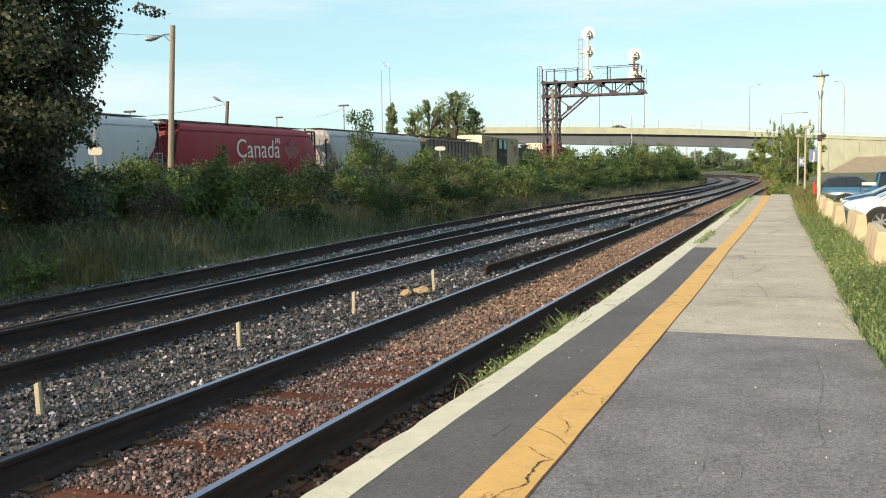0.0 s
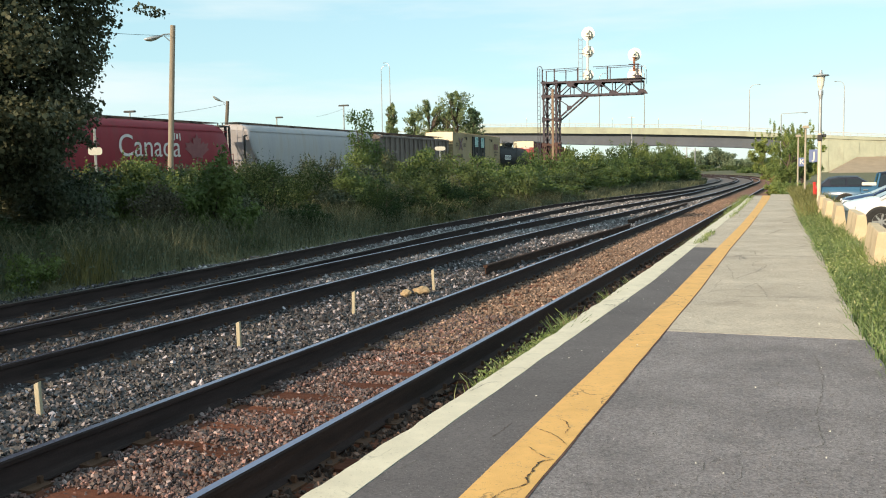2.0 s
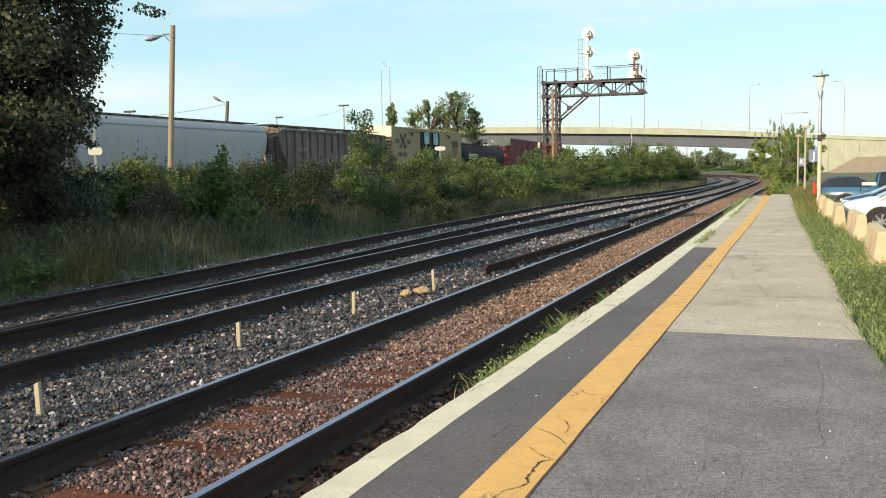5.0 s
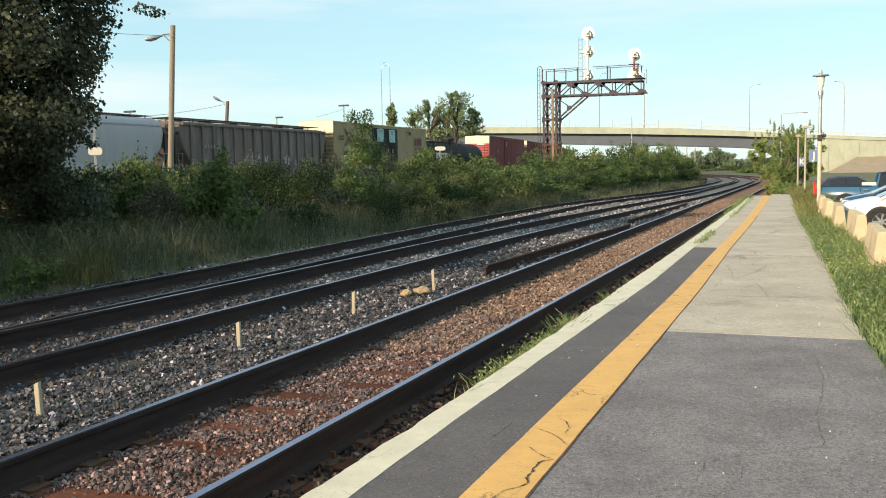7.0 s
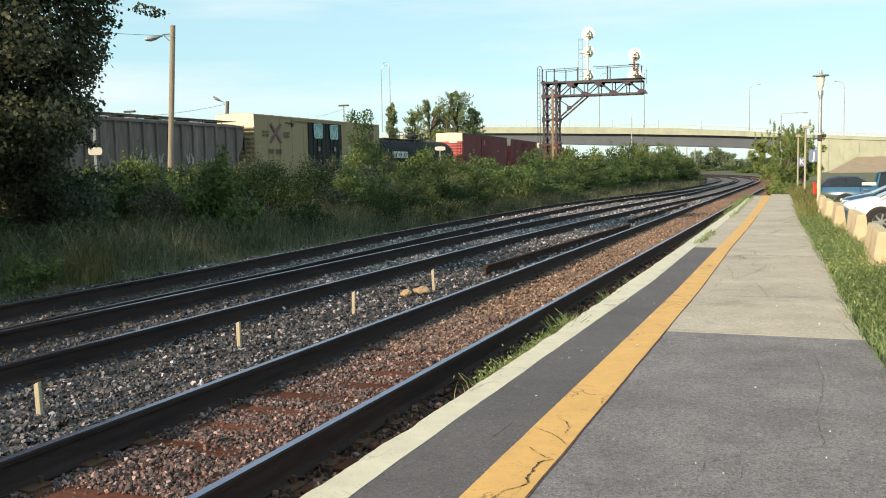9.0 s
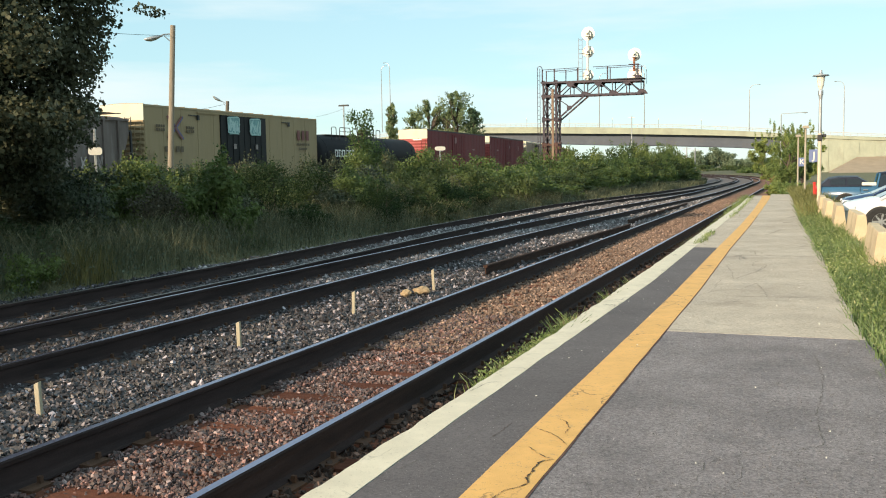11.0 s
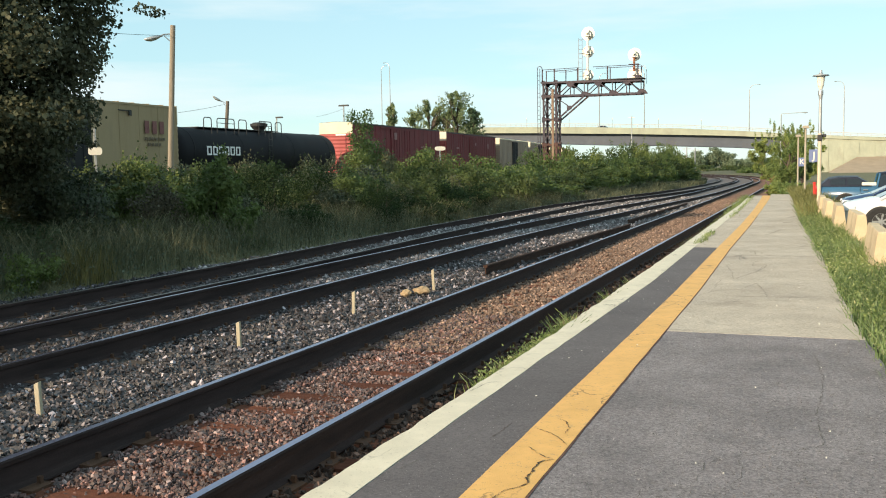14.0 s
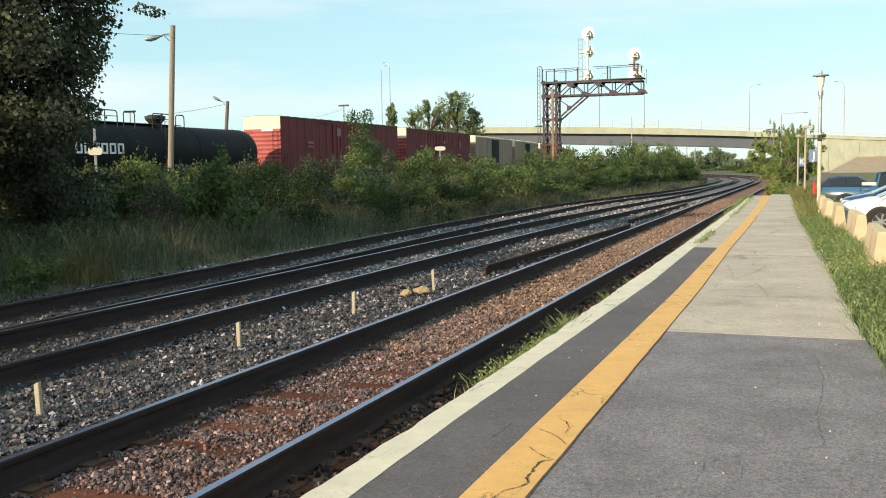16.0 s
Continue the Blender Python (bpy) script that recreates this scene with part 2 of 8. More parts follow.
M_GANTRY_RUST = worn("rusted_mast_foot", (0.065, 0.040, 0.038), (0.145, 0.080, 0.068), 1.5, 0.85, 0.1, 0.3, 30, dirt=(0.045, 0.034, 0.036), dirt_scale=0.9, dirt_amount=0.7, spec=0.3)
M_CHANNEL = worn("tan_mast_channel", (0.17, 0.115, 0.08), (0.30, 0.21, 0.15), 2.0, 0.8, 0.1, 0.2, 30, dirt=(0.09, 0.05, 0.04), dirt_scale=1.4, dirt_amount=0.7, spec=0.3)
M_SIGNAL = worn("sunlit_silver_paint", (0.74, 0.70, 0.60), (0.86, 0.83, 0.74), 5, 0.45, 0.15, 0.1, 40, dirt=(0.45, 0.22, 0.08), dirt_scale=4, dirt_amount=0.7)
M_SIGN_WHITE = worn("white_sign_face", (0.72, 0.68, 0.58), (0.82, 0.78, 0.68), 6, 0.5, 0, 0.05, 60)
M_SIGN_BLUE = worn("blue_sign_face", (0.125, 0.165, 0.31), (0.165, 0.21, 0.37), 6, 0.5, 0, 0.05, 60)
M_SIGN_RED = worn("red_plastic", (0.55, 0.03, 0.02), (0.65, 0.045, 0.03), 6, 0.5, 0, 0.05, 60)
M_BARK = worn("bark", (0.06, 0.045, 0.035), (0.13, 0.10, 0.08), 6, 0.95, bump=0.8, bscale=25, stretch=(5, 5, 0.8))
M_GLASS_DARK, _n, _l, _b = shader("dark_car_glass", 0.06, 0, 0.8)
_b.inputs["Base Color"].default_value = (0.012, 0.015, 0.018, 1)
M_TYRE = worn("tyre_rubber", (0.015, 0.015, 0.015), (0.03, 0.029, 0.028), 20, 0.85, bump=0.3)
M_RIM = worn("alloy_rim", (0.45, 0.44, 0.42), (0.6, 0.59, 0.57), 10, 0.3, 0.9, 0.05)
M_LEAF_TREE = leaf_material("tree_leaves", (0.094, 0.096, 0.072), (0.135, 0.134, 0.098), (0.175, 0.162, 0.115), 0.3, 0.2)
# Bush leaf colours also carry sun and shade, by where each bush stands.
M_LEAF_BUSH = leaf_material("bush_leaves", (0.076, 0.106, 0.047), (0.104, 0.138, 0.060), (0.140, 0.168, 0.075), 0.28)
M_LEAF_SUNNY = leaf_material("sun_toned_bush_leaves", (0.126, 0.172, 0.064), (0.160, 0.210, 0.078), (0.205, 0.250, 0.097), 0.3)
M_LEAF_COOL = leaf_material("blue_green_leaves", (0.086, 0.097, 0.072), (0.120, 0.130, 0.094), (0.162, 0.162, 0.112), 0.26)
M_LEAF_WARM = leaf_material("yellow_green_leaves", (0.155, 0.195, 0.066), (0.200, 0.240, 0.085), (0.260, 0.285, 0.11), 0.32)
M_LEAF_POPLAR = leaf_material("poplar_leaves", (0.17, 0.225, 0.15), (0.26, 0.325, 0.21), (0.38, 0.43, 0.27), 0.35)
# Distance haze is mixed into this leaf colour.
M_LEAF_FAR = leaf_material("haze_tinted_far_leaves", (0.27, 0.33, 0.28), (0.33, 0.39, 0.33), (0.38, 0.43, 0.35), 0.35)
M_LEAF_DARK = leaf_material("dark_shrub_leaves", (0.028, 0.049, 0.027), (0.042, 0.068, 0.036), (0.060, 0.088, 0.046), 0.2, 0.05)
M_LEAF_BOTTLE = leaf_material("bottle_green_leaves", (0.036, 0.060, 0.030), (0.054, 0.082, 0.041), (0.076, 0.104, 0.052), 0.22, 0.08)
M_GRASS = leaf_material("tall_grass", (0.090, 0.094, 0.068), (0.166, 0.164, 0.120), (0.30, 0.265, 0.19), 0.3)
M_WEED = leaf_material("verge_weeds", (0.20, 0.25, 0.10), (0.35, 0.41, 0.185), (0.58, 0.55, 0.36), 0.33)


# ---- building helpers ----
def empty(name, x=0, y=0, z=0, rz=0):
    ob = new(name)
    ob.matrix_basis = pose(x, y, z, 0, 0, rz)
    ob.empty_display_size = 0.2
    return ob


def part(name, bm, material, parent, label="", m=None, smooth=False):
    me = bpy.data.meshes.new(name)
    bm.to_mesh(me)
    bm.free()
    for mt in (material if isinstance(material, (list, tuple)) else [material]):
        me.materials.append(mt)
    if smooth:
        me.shade_smooth()
    ob = new(name, me)
    if parent:
        ob.parent = parent
    if m is not None:
        ob.matrix_basis = m
    return tagged(ob, label)


def shared(name, me, parent, m, label=""):
    ob = new(name, me)
    ob.parent = parent
    ob.matrix_basis = m
    return tagged(ob, label)


def block(bm, c, s, bevel=0.0, m=None):
    """A box of size s centred on c, with its edges rounded off."""
    r = bmesh.ops.create_cube(bm, size=1.0)
    vs = r["verts"]
    bmesh.ops.scale(bm, vec=s, verts=vs)
    if bevel:
        es = list({e for v in vs for e in v.link_edges})
        out = bmesh.ops.bevel(bm, geom=es, offset=bevel, segments=2, affect="EDGES", profile=0.6)
        vs = list({v for fa in out["faces"] for v in fa.verts} | {v for v in vs if v.is_valid})
        seen = set(vs)
        stack = list(vs)
        while stack:
            for e in stack.pop().link_edges:
                for v in e.verts:
                    if v not in seen:
                        seen.add(v)
                        stack.append(v)
        vs = list(seen)
    bmesh.ops.translate(bm, vec=c, verts=vs)
    if m is not None:
        bmesh.ops.transform(bm, matrix=m, verts=vs)
    return bm


def rod(bm, a, b, r0, r1=None, seg=8, caps=True):
    """A round bar from a to b, tapering from r0 to r1."""
    a, b = Vector(a), Vector(b)
    d = b - a
    m = Matrix.Translation((a + b) / 2) @ d.to_track_quat("Z", "Y").to_matrix().to_4x4()
    bmesh.ops.create_cone(bm, cap_ends=caps, segments=seg, radius1=r0, radius2=r0 if r1 is None else r1, depth=d.length, matrix=m)
    return bm


def bar(bm, a, b, w, t):
    """A square-cut bar from a to b."""
    a, b = Vector(a), Vector(b)
    d = b - a
    m = Matrix.Translation((a + b) / 2) @ d.to_track_quat("Z", "Y").to_matrix().to_4x4()
    bmesh.ops.create_cube(bm, size=1.0, matrix=m @ Matrix.Diagonal((w, t, d.length, 1)))
    return bm


def loft(bm, rings, closed=True, caps=True):
    """Skins a row of rings of equal length. Returns the faces, ring by ring."""
    vr = [[bm.verts.new(p) for p in r] for r in rings]
    out = []
    n = len(rings[0])
    for i in range(len(vr) - 1):
        row = []
        for j in range(n if closed else n - 1):
            k = (j + 1) % n
            row.append(bm.faces.new((vr[i][j], vr[i][k], vr[i + 1][k], vr[i + 1][j])))
        out.append(row)
    if caps and closed:
        bm.faces.new(vr[0][::-1])
        bm.faces.new(vr[-1])
    bmesh.ops.recalc_face_normals(bm, faces=bm.faces)
    return out


def tube(bm, pts, r, seg=6):
    for a, b in zip(pts, pts[1:]):
        rod(bm, a, b, r, r, seg)
    return bm


def mesh_from(name, verts, faces, material, smooth=False):
    me = bpy.data.meshes.new(name)
    me.from_pydata(verts, [], faces)
    for mt in (material if isinstance(material, (list, tuple)) else [material]):
        me.materials.append(mt)
    me.update()
    if smooth:
        me.shade_smooth()
    return me


def quads_mesh(name, v, k, material):
    """A mesh of loose faces with k corners each from an array of corners."""
    v = np.asarray(v, dtype=np.float32).reshape(-1, 3)
    nf = len(v) // k
    me = bpy.data.meshes.new(name)
    me.vertices.add(len(v))
    me.vertices.foreach_set("co", v.ravel())
    me.loops.add(len(v))
    me.loops.foreach_set("vertex_index", np.arange(len(v), dtype=np.int32))
    me.polygons.add(nf)
    me.polygons.foreach_set("loop_start", np.arange(0, len(v), k, dtype=np.int32))
    me.materials.append(material)
    me.update(calc_edges=True)
    return me


# ---- the lie of the tracks ----
BEND_FROM, BEND = 91.0, 0.0037      # the main line bends left, radius 270 m
TRAIN_X, TRAIN_FROM, TRAIN_BEND, TRAIN_Z = -35.8, 63.7, 0.0015, 0.45


def line_point(s, lat, z=0.0):
    """A point s metres along the main line, lat metres to the right of the eye's line."""
    if s <= BEND_FROM:
        return Vector((lat, s, z))
    a = (s - BEND_FROM) * BEND
    return Vector((-(1 - math.cos(a)) / BEND + lat * math.cos(a), BEND_FROM + math.sin(a) / BEND + lat * math.sin(a), z))


def line_angle(s):
    return 0.0 if s <= BEND_FROM else math.degrees((s - BEND_FROM) * BEND)


def train_point(u, z=0.0):
    if u <= TRAIN_FROM:
        return Vector((TRAIN_X, u, z))
    a = (u - TRAIN_FROM) * TRAIN_BEND
    return Vector((TRAIN_X - (1 - math.cos(a)) / TRAIN_BEND, TRAIN_FROM + math.sin(a) / TRAIN_BEND, z))


def train_angle(u):
    return 0.0 if u <= TRAIN_FROM else math.degrees((u - TRAIN_FROM) * TRAIN_BEND)


def table(rows):
    xs, ys = zip(*rows)
    return lambda s: float(np.interp(s, xs, ys))


lat_main = lambda s: -3.76
lat_second = table([(-8, -7.57), (22, -7.57), (30, -7.42), (40, -6.95), (50, -6.40), (60, -6.05), (75, -5.95), (400, -5.95)])
lat_third = table([(-6, -8.5), (0, -8.85), (9, -9.27), (14, -9.38), (18, -9.6), (22, -9.85), (27, -10.05), (33, -10.20), (42, -10.30), (48, -9.95), (55, -9.2), (63, -8.5), (72, -8.05), (85, -7.85), (400, -7.85)])


def platform_shift(s):
    return -0.00045 * max(s - 14.0, 0.0) ** 2


platform_right = table([(-8, 2.2), (3.5, 2.1), (6.0, 0.9), (7.4, 0.62), (9.1, 0.5), (11.3, 0.41), (16.6, 0.25), (26.8, -0.15), (45.3, -0.67), (52, -0.9)])


def ground_z(x, y):
    """The lie of the land: a bank under the bushes, the track bed, the verge, the car park."""
    near = float(np.interp(x, [-60, -40, -32, -14.5, -12.2, -11.4, -2.2, 0.2, 0.5, 1.1, 1.9, 60],
                           [-0.1, 0.1, 0.15, 0.05, -0.22, -0.42, -0.42, -0.3, 0.0, 0.0, -0.62, -0.62]))
    t = min(max((y - 60) / 60, 0), 1)
    return near * (1 - t) - 0.42 * t


def bed_lift(s):
    """Past the platform's middle the ballast is filled up higher between the rails."""
    return 0.065 * min(max((s - 17.0) / 22.0, 0.0), 1.0)


# ---- ground: one sheet out to the horizon ----
def build_ground():
    xs = [-2500, -900, -300, -120, -60, -40, -32, -24, -18, -14.5, -13.2, -12.2, -11.4, -8, -4, -2.2, 0.2, 0.5, 1.1, 1.9, 6, 20, 60, 200, 900, 2500]
    ys = [-900, -200, -60, -25, -10, -4] + list(range(0, 124, 4)) + [130, 160, 220, 320, 500, 900, 1800, 4000]
    verts = []
    for y in ys:
        for x in xs:
            w = 0.05 * noise.noise(Vector((x * 0.3, y * 0.3, 0))) if -60 < x < -11 else 0.0
            verts.append((x, y, ground_z(x, y) + w))
    n = len(xs)
    faces = [(j * n + i, j * n + i + 1, (j + 1) * n + i + 1, (j + 1) * n + i) for j in range(len(ys) - 1) for i in range(n - 1)]
    tagged(new("ground", mesh_from("ground", verts, faces, M_GROUND, True)), "rough grassy earth beside the railway", "ground", kind="structure")


build_ground()


def ribbon(point, stations, lats, zs, name, material, bumpy=0.0, taper=False, filled=False):
    """A long strip of land that follows a line."""
    verts = []
    for s in stations:
        for q, z in zip(lats, zs):
            if taper:
                q = q + max(min((s - 45) / 22, 1), 0) * 2.1 * min(max((-q - 9.0) / 2.0, 0), 1)
            w = bumpy * noise.noise(Vector((q * 3.1, s * 2.3, 1.0)))
            verts.append(point(s, q, z + w + (bed_lift(s) if filled else 0.0)))
    n = len(lats)
    faces = [(j * n + i, j * n + i + 1, (j + 1) * n + i + 1, (j + 1) * n + i) for j in range(len(stations) - 1) for i in range(n - 1)]
    return mesh_from(name, verts, faces, material, True)


near_stations = [i * 0.4 for i in range(-15, 60)] + [24 + i * 2 for i in range(0, 150)]
lats = [-12.3, -11.6] + [-11.3 + 0.3 * i for i in range(21)] + [-5.1]
tagged(new("ballast", ribbon(line_point, near_stations, lats, [-0.48, -0.30] + [-0.225] * 22, "ballast", M_BALLAST, 0.03, True, True)),
       "grey crushed-stone ballast under the tracks", "ballast", kind="structure")
lats2 = [-5.1 + 0.2 * i for i in range(14)] + [-2.32]
tagged(new("ballast_main", ribbon(line_point, near_stations, lats2, [-0.228] * 15, "ballast_main", M_BALLAST_RUST, 0.022, False, True)),
       "rust-stained ballast of the track beside the platform", "ballast", kind="structure")
tp = lambda s, q, z: train_point(s, z) + Vector((q * math.cos(radians(train_angle(s))), q * math.sin(radians(train_angle(s))), 0))
tagged(new("train_embankment", ribbon(tp, [-126 + i * 3 for i in range(137)], [-4.5, -2.2, -1.7, 1.7, 2.2, 4.5], [-0.3, 0.2, 0.27, 0.27, 0.2, -0.3], "train_embankment", M_BALLAST, 0.02)),
       "low ballast bank under the freight track", "embankment", kind="structure")


# ---- tracks ----
RAIL = [(-0.070, -0.207), (0.070, -0.207), (0.068, -0.195), (0.014, -0.177), (0.010, -0.160), (0.010, -0.052), (0.033, -0.040),
        (0.036, -0.012), (0.028, -0.001), (-0.028, -0.001), (-0.036, -0.012), (-0.033, -0.040), (-0.010, -0.052), (-0.010, -0.160), (-0.014, -0.177), (-0.068, -0.195)]


def rail(parent, point, lat, side, stations, top, z=0.0, label=""):
    bm = bmesh.new()
    rings = []
    for s in stations:
        c = point(s, lat(s) + side * 0.752, z)
        d = point(s + 0.05, lat(s + 0.05) + side * 0.752, z) - c
        d.normalize()
        rt = Vector((d.y, -d.x, 0))
        rings.append([c + rt * u + Vector((0, 0, w)) for u, w in RAIL])
    rows = loft(bm, rings)
    for row in rows:
        for i, f in enumerate(row):
            f.material_index = 1 if i == 8 else 0
    return part("rail", bm, [M_RAIL_SIDE, top], parent, label)


def tie_mesh(name, material, seed, length=2.6):
    rnd = random.Random(seed)
    bm = bmesh.new()
    block(bm, (0, 0, -0.09), (length, 0.23, 0.18), 0.012)
    for v in bm.verts:
        v.co += Vector((rnd.uniform(-0.012, 0.012), rnd.uniform(-0.006, 0.006), rnd.uniform(-0.006, 0.004)))
    me = bpy.data.meshes.new(name)
    bm.to_mesh(me)
    bm.free()
    me.materials.append(material)
    return me


def plate_mesh():
    """A tie plate with its two spikes."""
    bm = bmesh.new()
    block(bm, (0, 0, -0.203), (0.34, 0.18, 0.018))
    for ex in (-0.1, 0.1):
        block(bm, (ex, 0.05 if ex > 0 else -0.05, -0.175), (0.03, 0.025, 0.05))
    me = bpy.data.meshes.new("tie_plate")
    bm.to_mesh(me)
    bm.free()
    me.materials.append(M_PLATE)
    return me


PLATE = plate_mesh()


def plates(parent, lat, first, last, step):
    s = first
    while s < last:
        for side in (-1, 1):
            c = line_point(s, lat(s) + side * 0.752)
            shared("tie_plate", PLATE, parent, Matrix.Translation(c) @ pose(0, 0, 0, 0, 0, line_angle(s)))
        s += step


def track(label, lat, top, tie_material, tie_first, tie_last, seed, side_labels=("", "")):
    t = empty("railway_track")
    stations = [-6 + 0.75 * i for i in range(74)] + [50 + 3 * i for i in range(90)]
    for side, lb in zip((-1, 1), side_labels):
        rail(t, line_point, lat, side, stations, top, 0.0, lb)
    meshes = [tie_mesh("tie", tie_material, seed + i) for i in range(4)]
    rnd = random.Random(seed)
    s = tie_first
    while s < tie_last:
        c = line_point(s, lat(s), -0.207 - rnd.uniform(0.0, 0.008))
        shared("tie", rnd.choice(meshes), t, Matrix.Translation(c) @ pose(0, 0, 0, 0, 0, line_angle(s) + rnd.uniform(-1.2, 1.2)))
        s += 0.51
    plates(t, lat, tie_first, 32, 0.51)
    return tagged(t, label, "railway track", "tracks beside the platform")


track("track with shiny worn rails on rust-stained ties beside the platform", lat_main, M_RAIL_TOP, M_TIE_RUST, -5.41, 62, 11)
track("second track with worn rails on dark ties", lat_second, M_RAIL_TOP, M_TIE, -5.16, 62, 23)
track("third track branching off beside the tall grass", lat_third, M_RAIL_DULL, M_TIE, -5.18, 62, 37)


# Black strips beside the rails: shade painted as dark cinders.
M_RAIL_SHADE = worn("shade_dark_cinders", (0.018, 0.014, 0.015), (0.060, 0.048, 0.050), 16, 0.9, bump=0.8, bscale=50, spec=0.2)
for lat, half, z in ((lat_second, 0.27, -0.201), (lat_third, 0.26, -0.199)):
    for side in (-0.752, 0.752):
        strip = ribbon(lambda s, q, h: line_point(s, lat(s) + side + q, h), [-5.5 + 0.5 * i for i in range(43)], [-half, -half * 0.5, 0, half * 0.5, half], [z - 0.03, z, z, z, z - 0.03], "oily_ballast", M_RAIL_SHADE, 0.012)
        tagged(new("oily_ballast", strip), "black cinders along a rail, painted as its shade", "ballast", kind="structure")


def freight_track():
    t = empty("railway_track")
    pt = lambda s, lat, z=0.0: tp(s, lat, z)
    stations = [-120 + 5 * i for i in range(81)]
    for side in (-1, 1):
        rail(t, pt, lambda s: 0.0, side, stations, M_RAIL_DULL, TRAIN_Z)
    bm = bmesh.new()
    s = -20.0
    while s < 130:
        block(bm, (0, 0, 0), (2.6, 0.23, 0.16), 0, Matrix.Translation(train_point(s, TRAIN_Z - 0.25)) @ pose(0, 0, 0, 0, 0, train_angle(s)))
        s += 0.55
    tagged(part("ties", bm, M_TIE, t), kind="stuff")
    tagged(t, "freight track half hidden behind the bushes", "railway track", "tracks beside the platform")


freight_track()


M_SPARE = worn("dark_rusted_rail", (0.030, 0.018, 0.014), (0.085, 0.045, 0.032), 4, 0.85, 0.1, 0.4, 50, stretch=(4, 0.5, 4), spec=0.2)


def spare_rail(s0, s1, lat0, lat1, label):
    bm = bmesh.new()
    rings = []
    for i in range(9):
        k = i / 8
        c = Vector((lat0 + (lat1 - lat0) * k, s0 + (s1 - s0) * k, -0.015))
        rings.append([c + Vector((u * 1.1, 0, w)) for u, w in RAIL])
    rows = loft(bm, rings)
    return tagged(part("spare_rail", bm, M_SPARE, None), label, "rail", "spare rails lying between the tracks")


spare_rail(15.7, 28.0, -5.36, -4.98, "rusty loose rail lying on the ballast between the tracks")
spare_rail(30.2, 44.0, -5.40, -5.20, "second loose rail lying farther along the ballast")


# ---- platform ----
def platform_piece(name, left, right, s0, s1, z, material, label, ragged=(0.0, 0.0), depth=0.06, parent=None, step=0.5):
    """A slab of paving between two long edges, with its own thickness and uneven edges."""
    n = max(int((s1 - s0) / step), 2)
    bm = bmesh.new()
    top, rows = [], []
    for i in range(n + 1):
        s = s0 + (s1 - s0) * i / n
        wl = ragged[0] * noise.noise(Vector((s * 2.3, 5.5, 0.3))) + ragged[0] * 0.5 * noise.noise(Vector((s * 7.1, 1.5, 0.3)))
        wr = ragged[1] * noise.noise(Vector((s * 2.1, 9.5, 0.7))) + ragged[1] * 0.5 * noise.noise(Vector((s * 6.3, 2.5, 0.7)))
        a, b = left(s) + wl, right(s) + wr
        rows.append([bm.verts.new(p) for p in ((a, s, z - depth), (a, s, z), (b, s, z), (b, s, z - depth))])
    for r, q in zip(rows, rows[1:]):
        for j in range(3):
            bm.faces.new((r[j], q[j], q[j + 1], r[j + 1]))
    bm.faces.new(rows[0])
    bm.faces.new(rows[-1][::-1])
    bmesh.ops.recalc_face_normals(bm, faces=bm.faces)
    return part(name, bm, material, parent, label)


platform = tagged(empty("platform"), "low asphalt railway platform with a yellow safety line", "platform", kind="structure")
PZ = 0.10
edge_l = table([(-5, -2.31), (4, -2.31), (6, -2.275), (9, -2.275), (18.4, -2.34), (28, -2.44), (39.2, -2.55), (52, -2.85)])
edge_r = table([(-5, -2.10), (5, -2.085), (8, -2.06), (13, -2.0), (18.8, -2.07), (28, -2.19), (40, -2.32), (52, -2.62)])
yel_l = table([(-5, -1.575), (6, -1.565), (12, -1.56), (18.5, -1.62), (25.5, -1.66), (35, -1.80), (43.4, -1.99), (52, -2.22)])
yel_r = table([(-5, -1.262), (5, -1.262), (12.4, -1.285), (18.5, -1.375), (25.5, -1.41), (35, -1.52), (45.4, -1.67), (52, -1.85)])
platform_piece("curb", edge_l, edge_r, -5, 46, PZ + 0.004, M_WHITE_EDGE, "chipped white-painted concrete edge", (0.017, 0.007), 0.30, platform, 0.04)
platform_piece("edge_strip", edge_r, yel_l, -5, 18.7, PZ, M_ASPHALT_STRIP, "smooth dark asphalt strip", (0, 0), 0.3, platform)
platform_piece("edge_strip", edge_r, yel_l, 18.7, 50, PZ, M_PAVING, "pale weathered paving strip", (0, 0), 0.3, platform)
platform_piece("safety_line", yel_l, yel_r, -5, 50, PZ + 0.007, M_YELLOW, "cracked yellow safety line", (0.0025, 0.003), 0.3, platform, 0.05)
M_JOINT = worn("brown_joint_filler", (0.075, 0.036, 0.028), (0.18, 0.092, 0.072), 9, 0.95, bump=0.5)
platform_piece("joint", lambda s: yel_r(s) - 0.01, lambda s: yel_r(s) + 0.012, -5, 30, PZ + 0.0045, M_JOINT, "red-brown dirt along the safety line", (0.0, 0.006), 0.02, platform, 0.04)
platform_piece("paving", yel_r, platform_right, -5, 9.12, PZ, M_ASPHALT, "dark grey asphalt with cracks", (0, 0.02), 0.3, platform, 0.25)
platform_piece("paving", yel_r, platform_right, 9.12, 52, PZ + 0.002, M_PAVING, "pale grey weathered paving", (0, 0.025), 0.3, platform, 0.25)


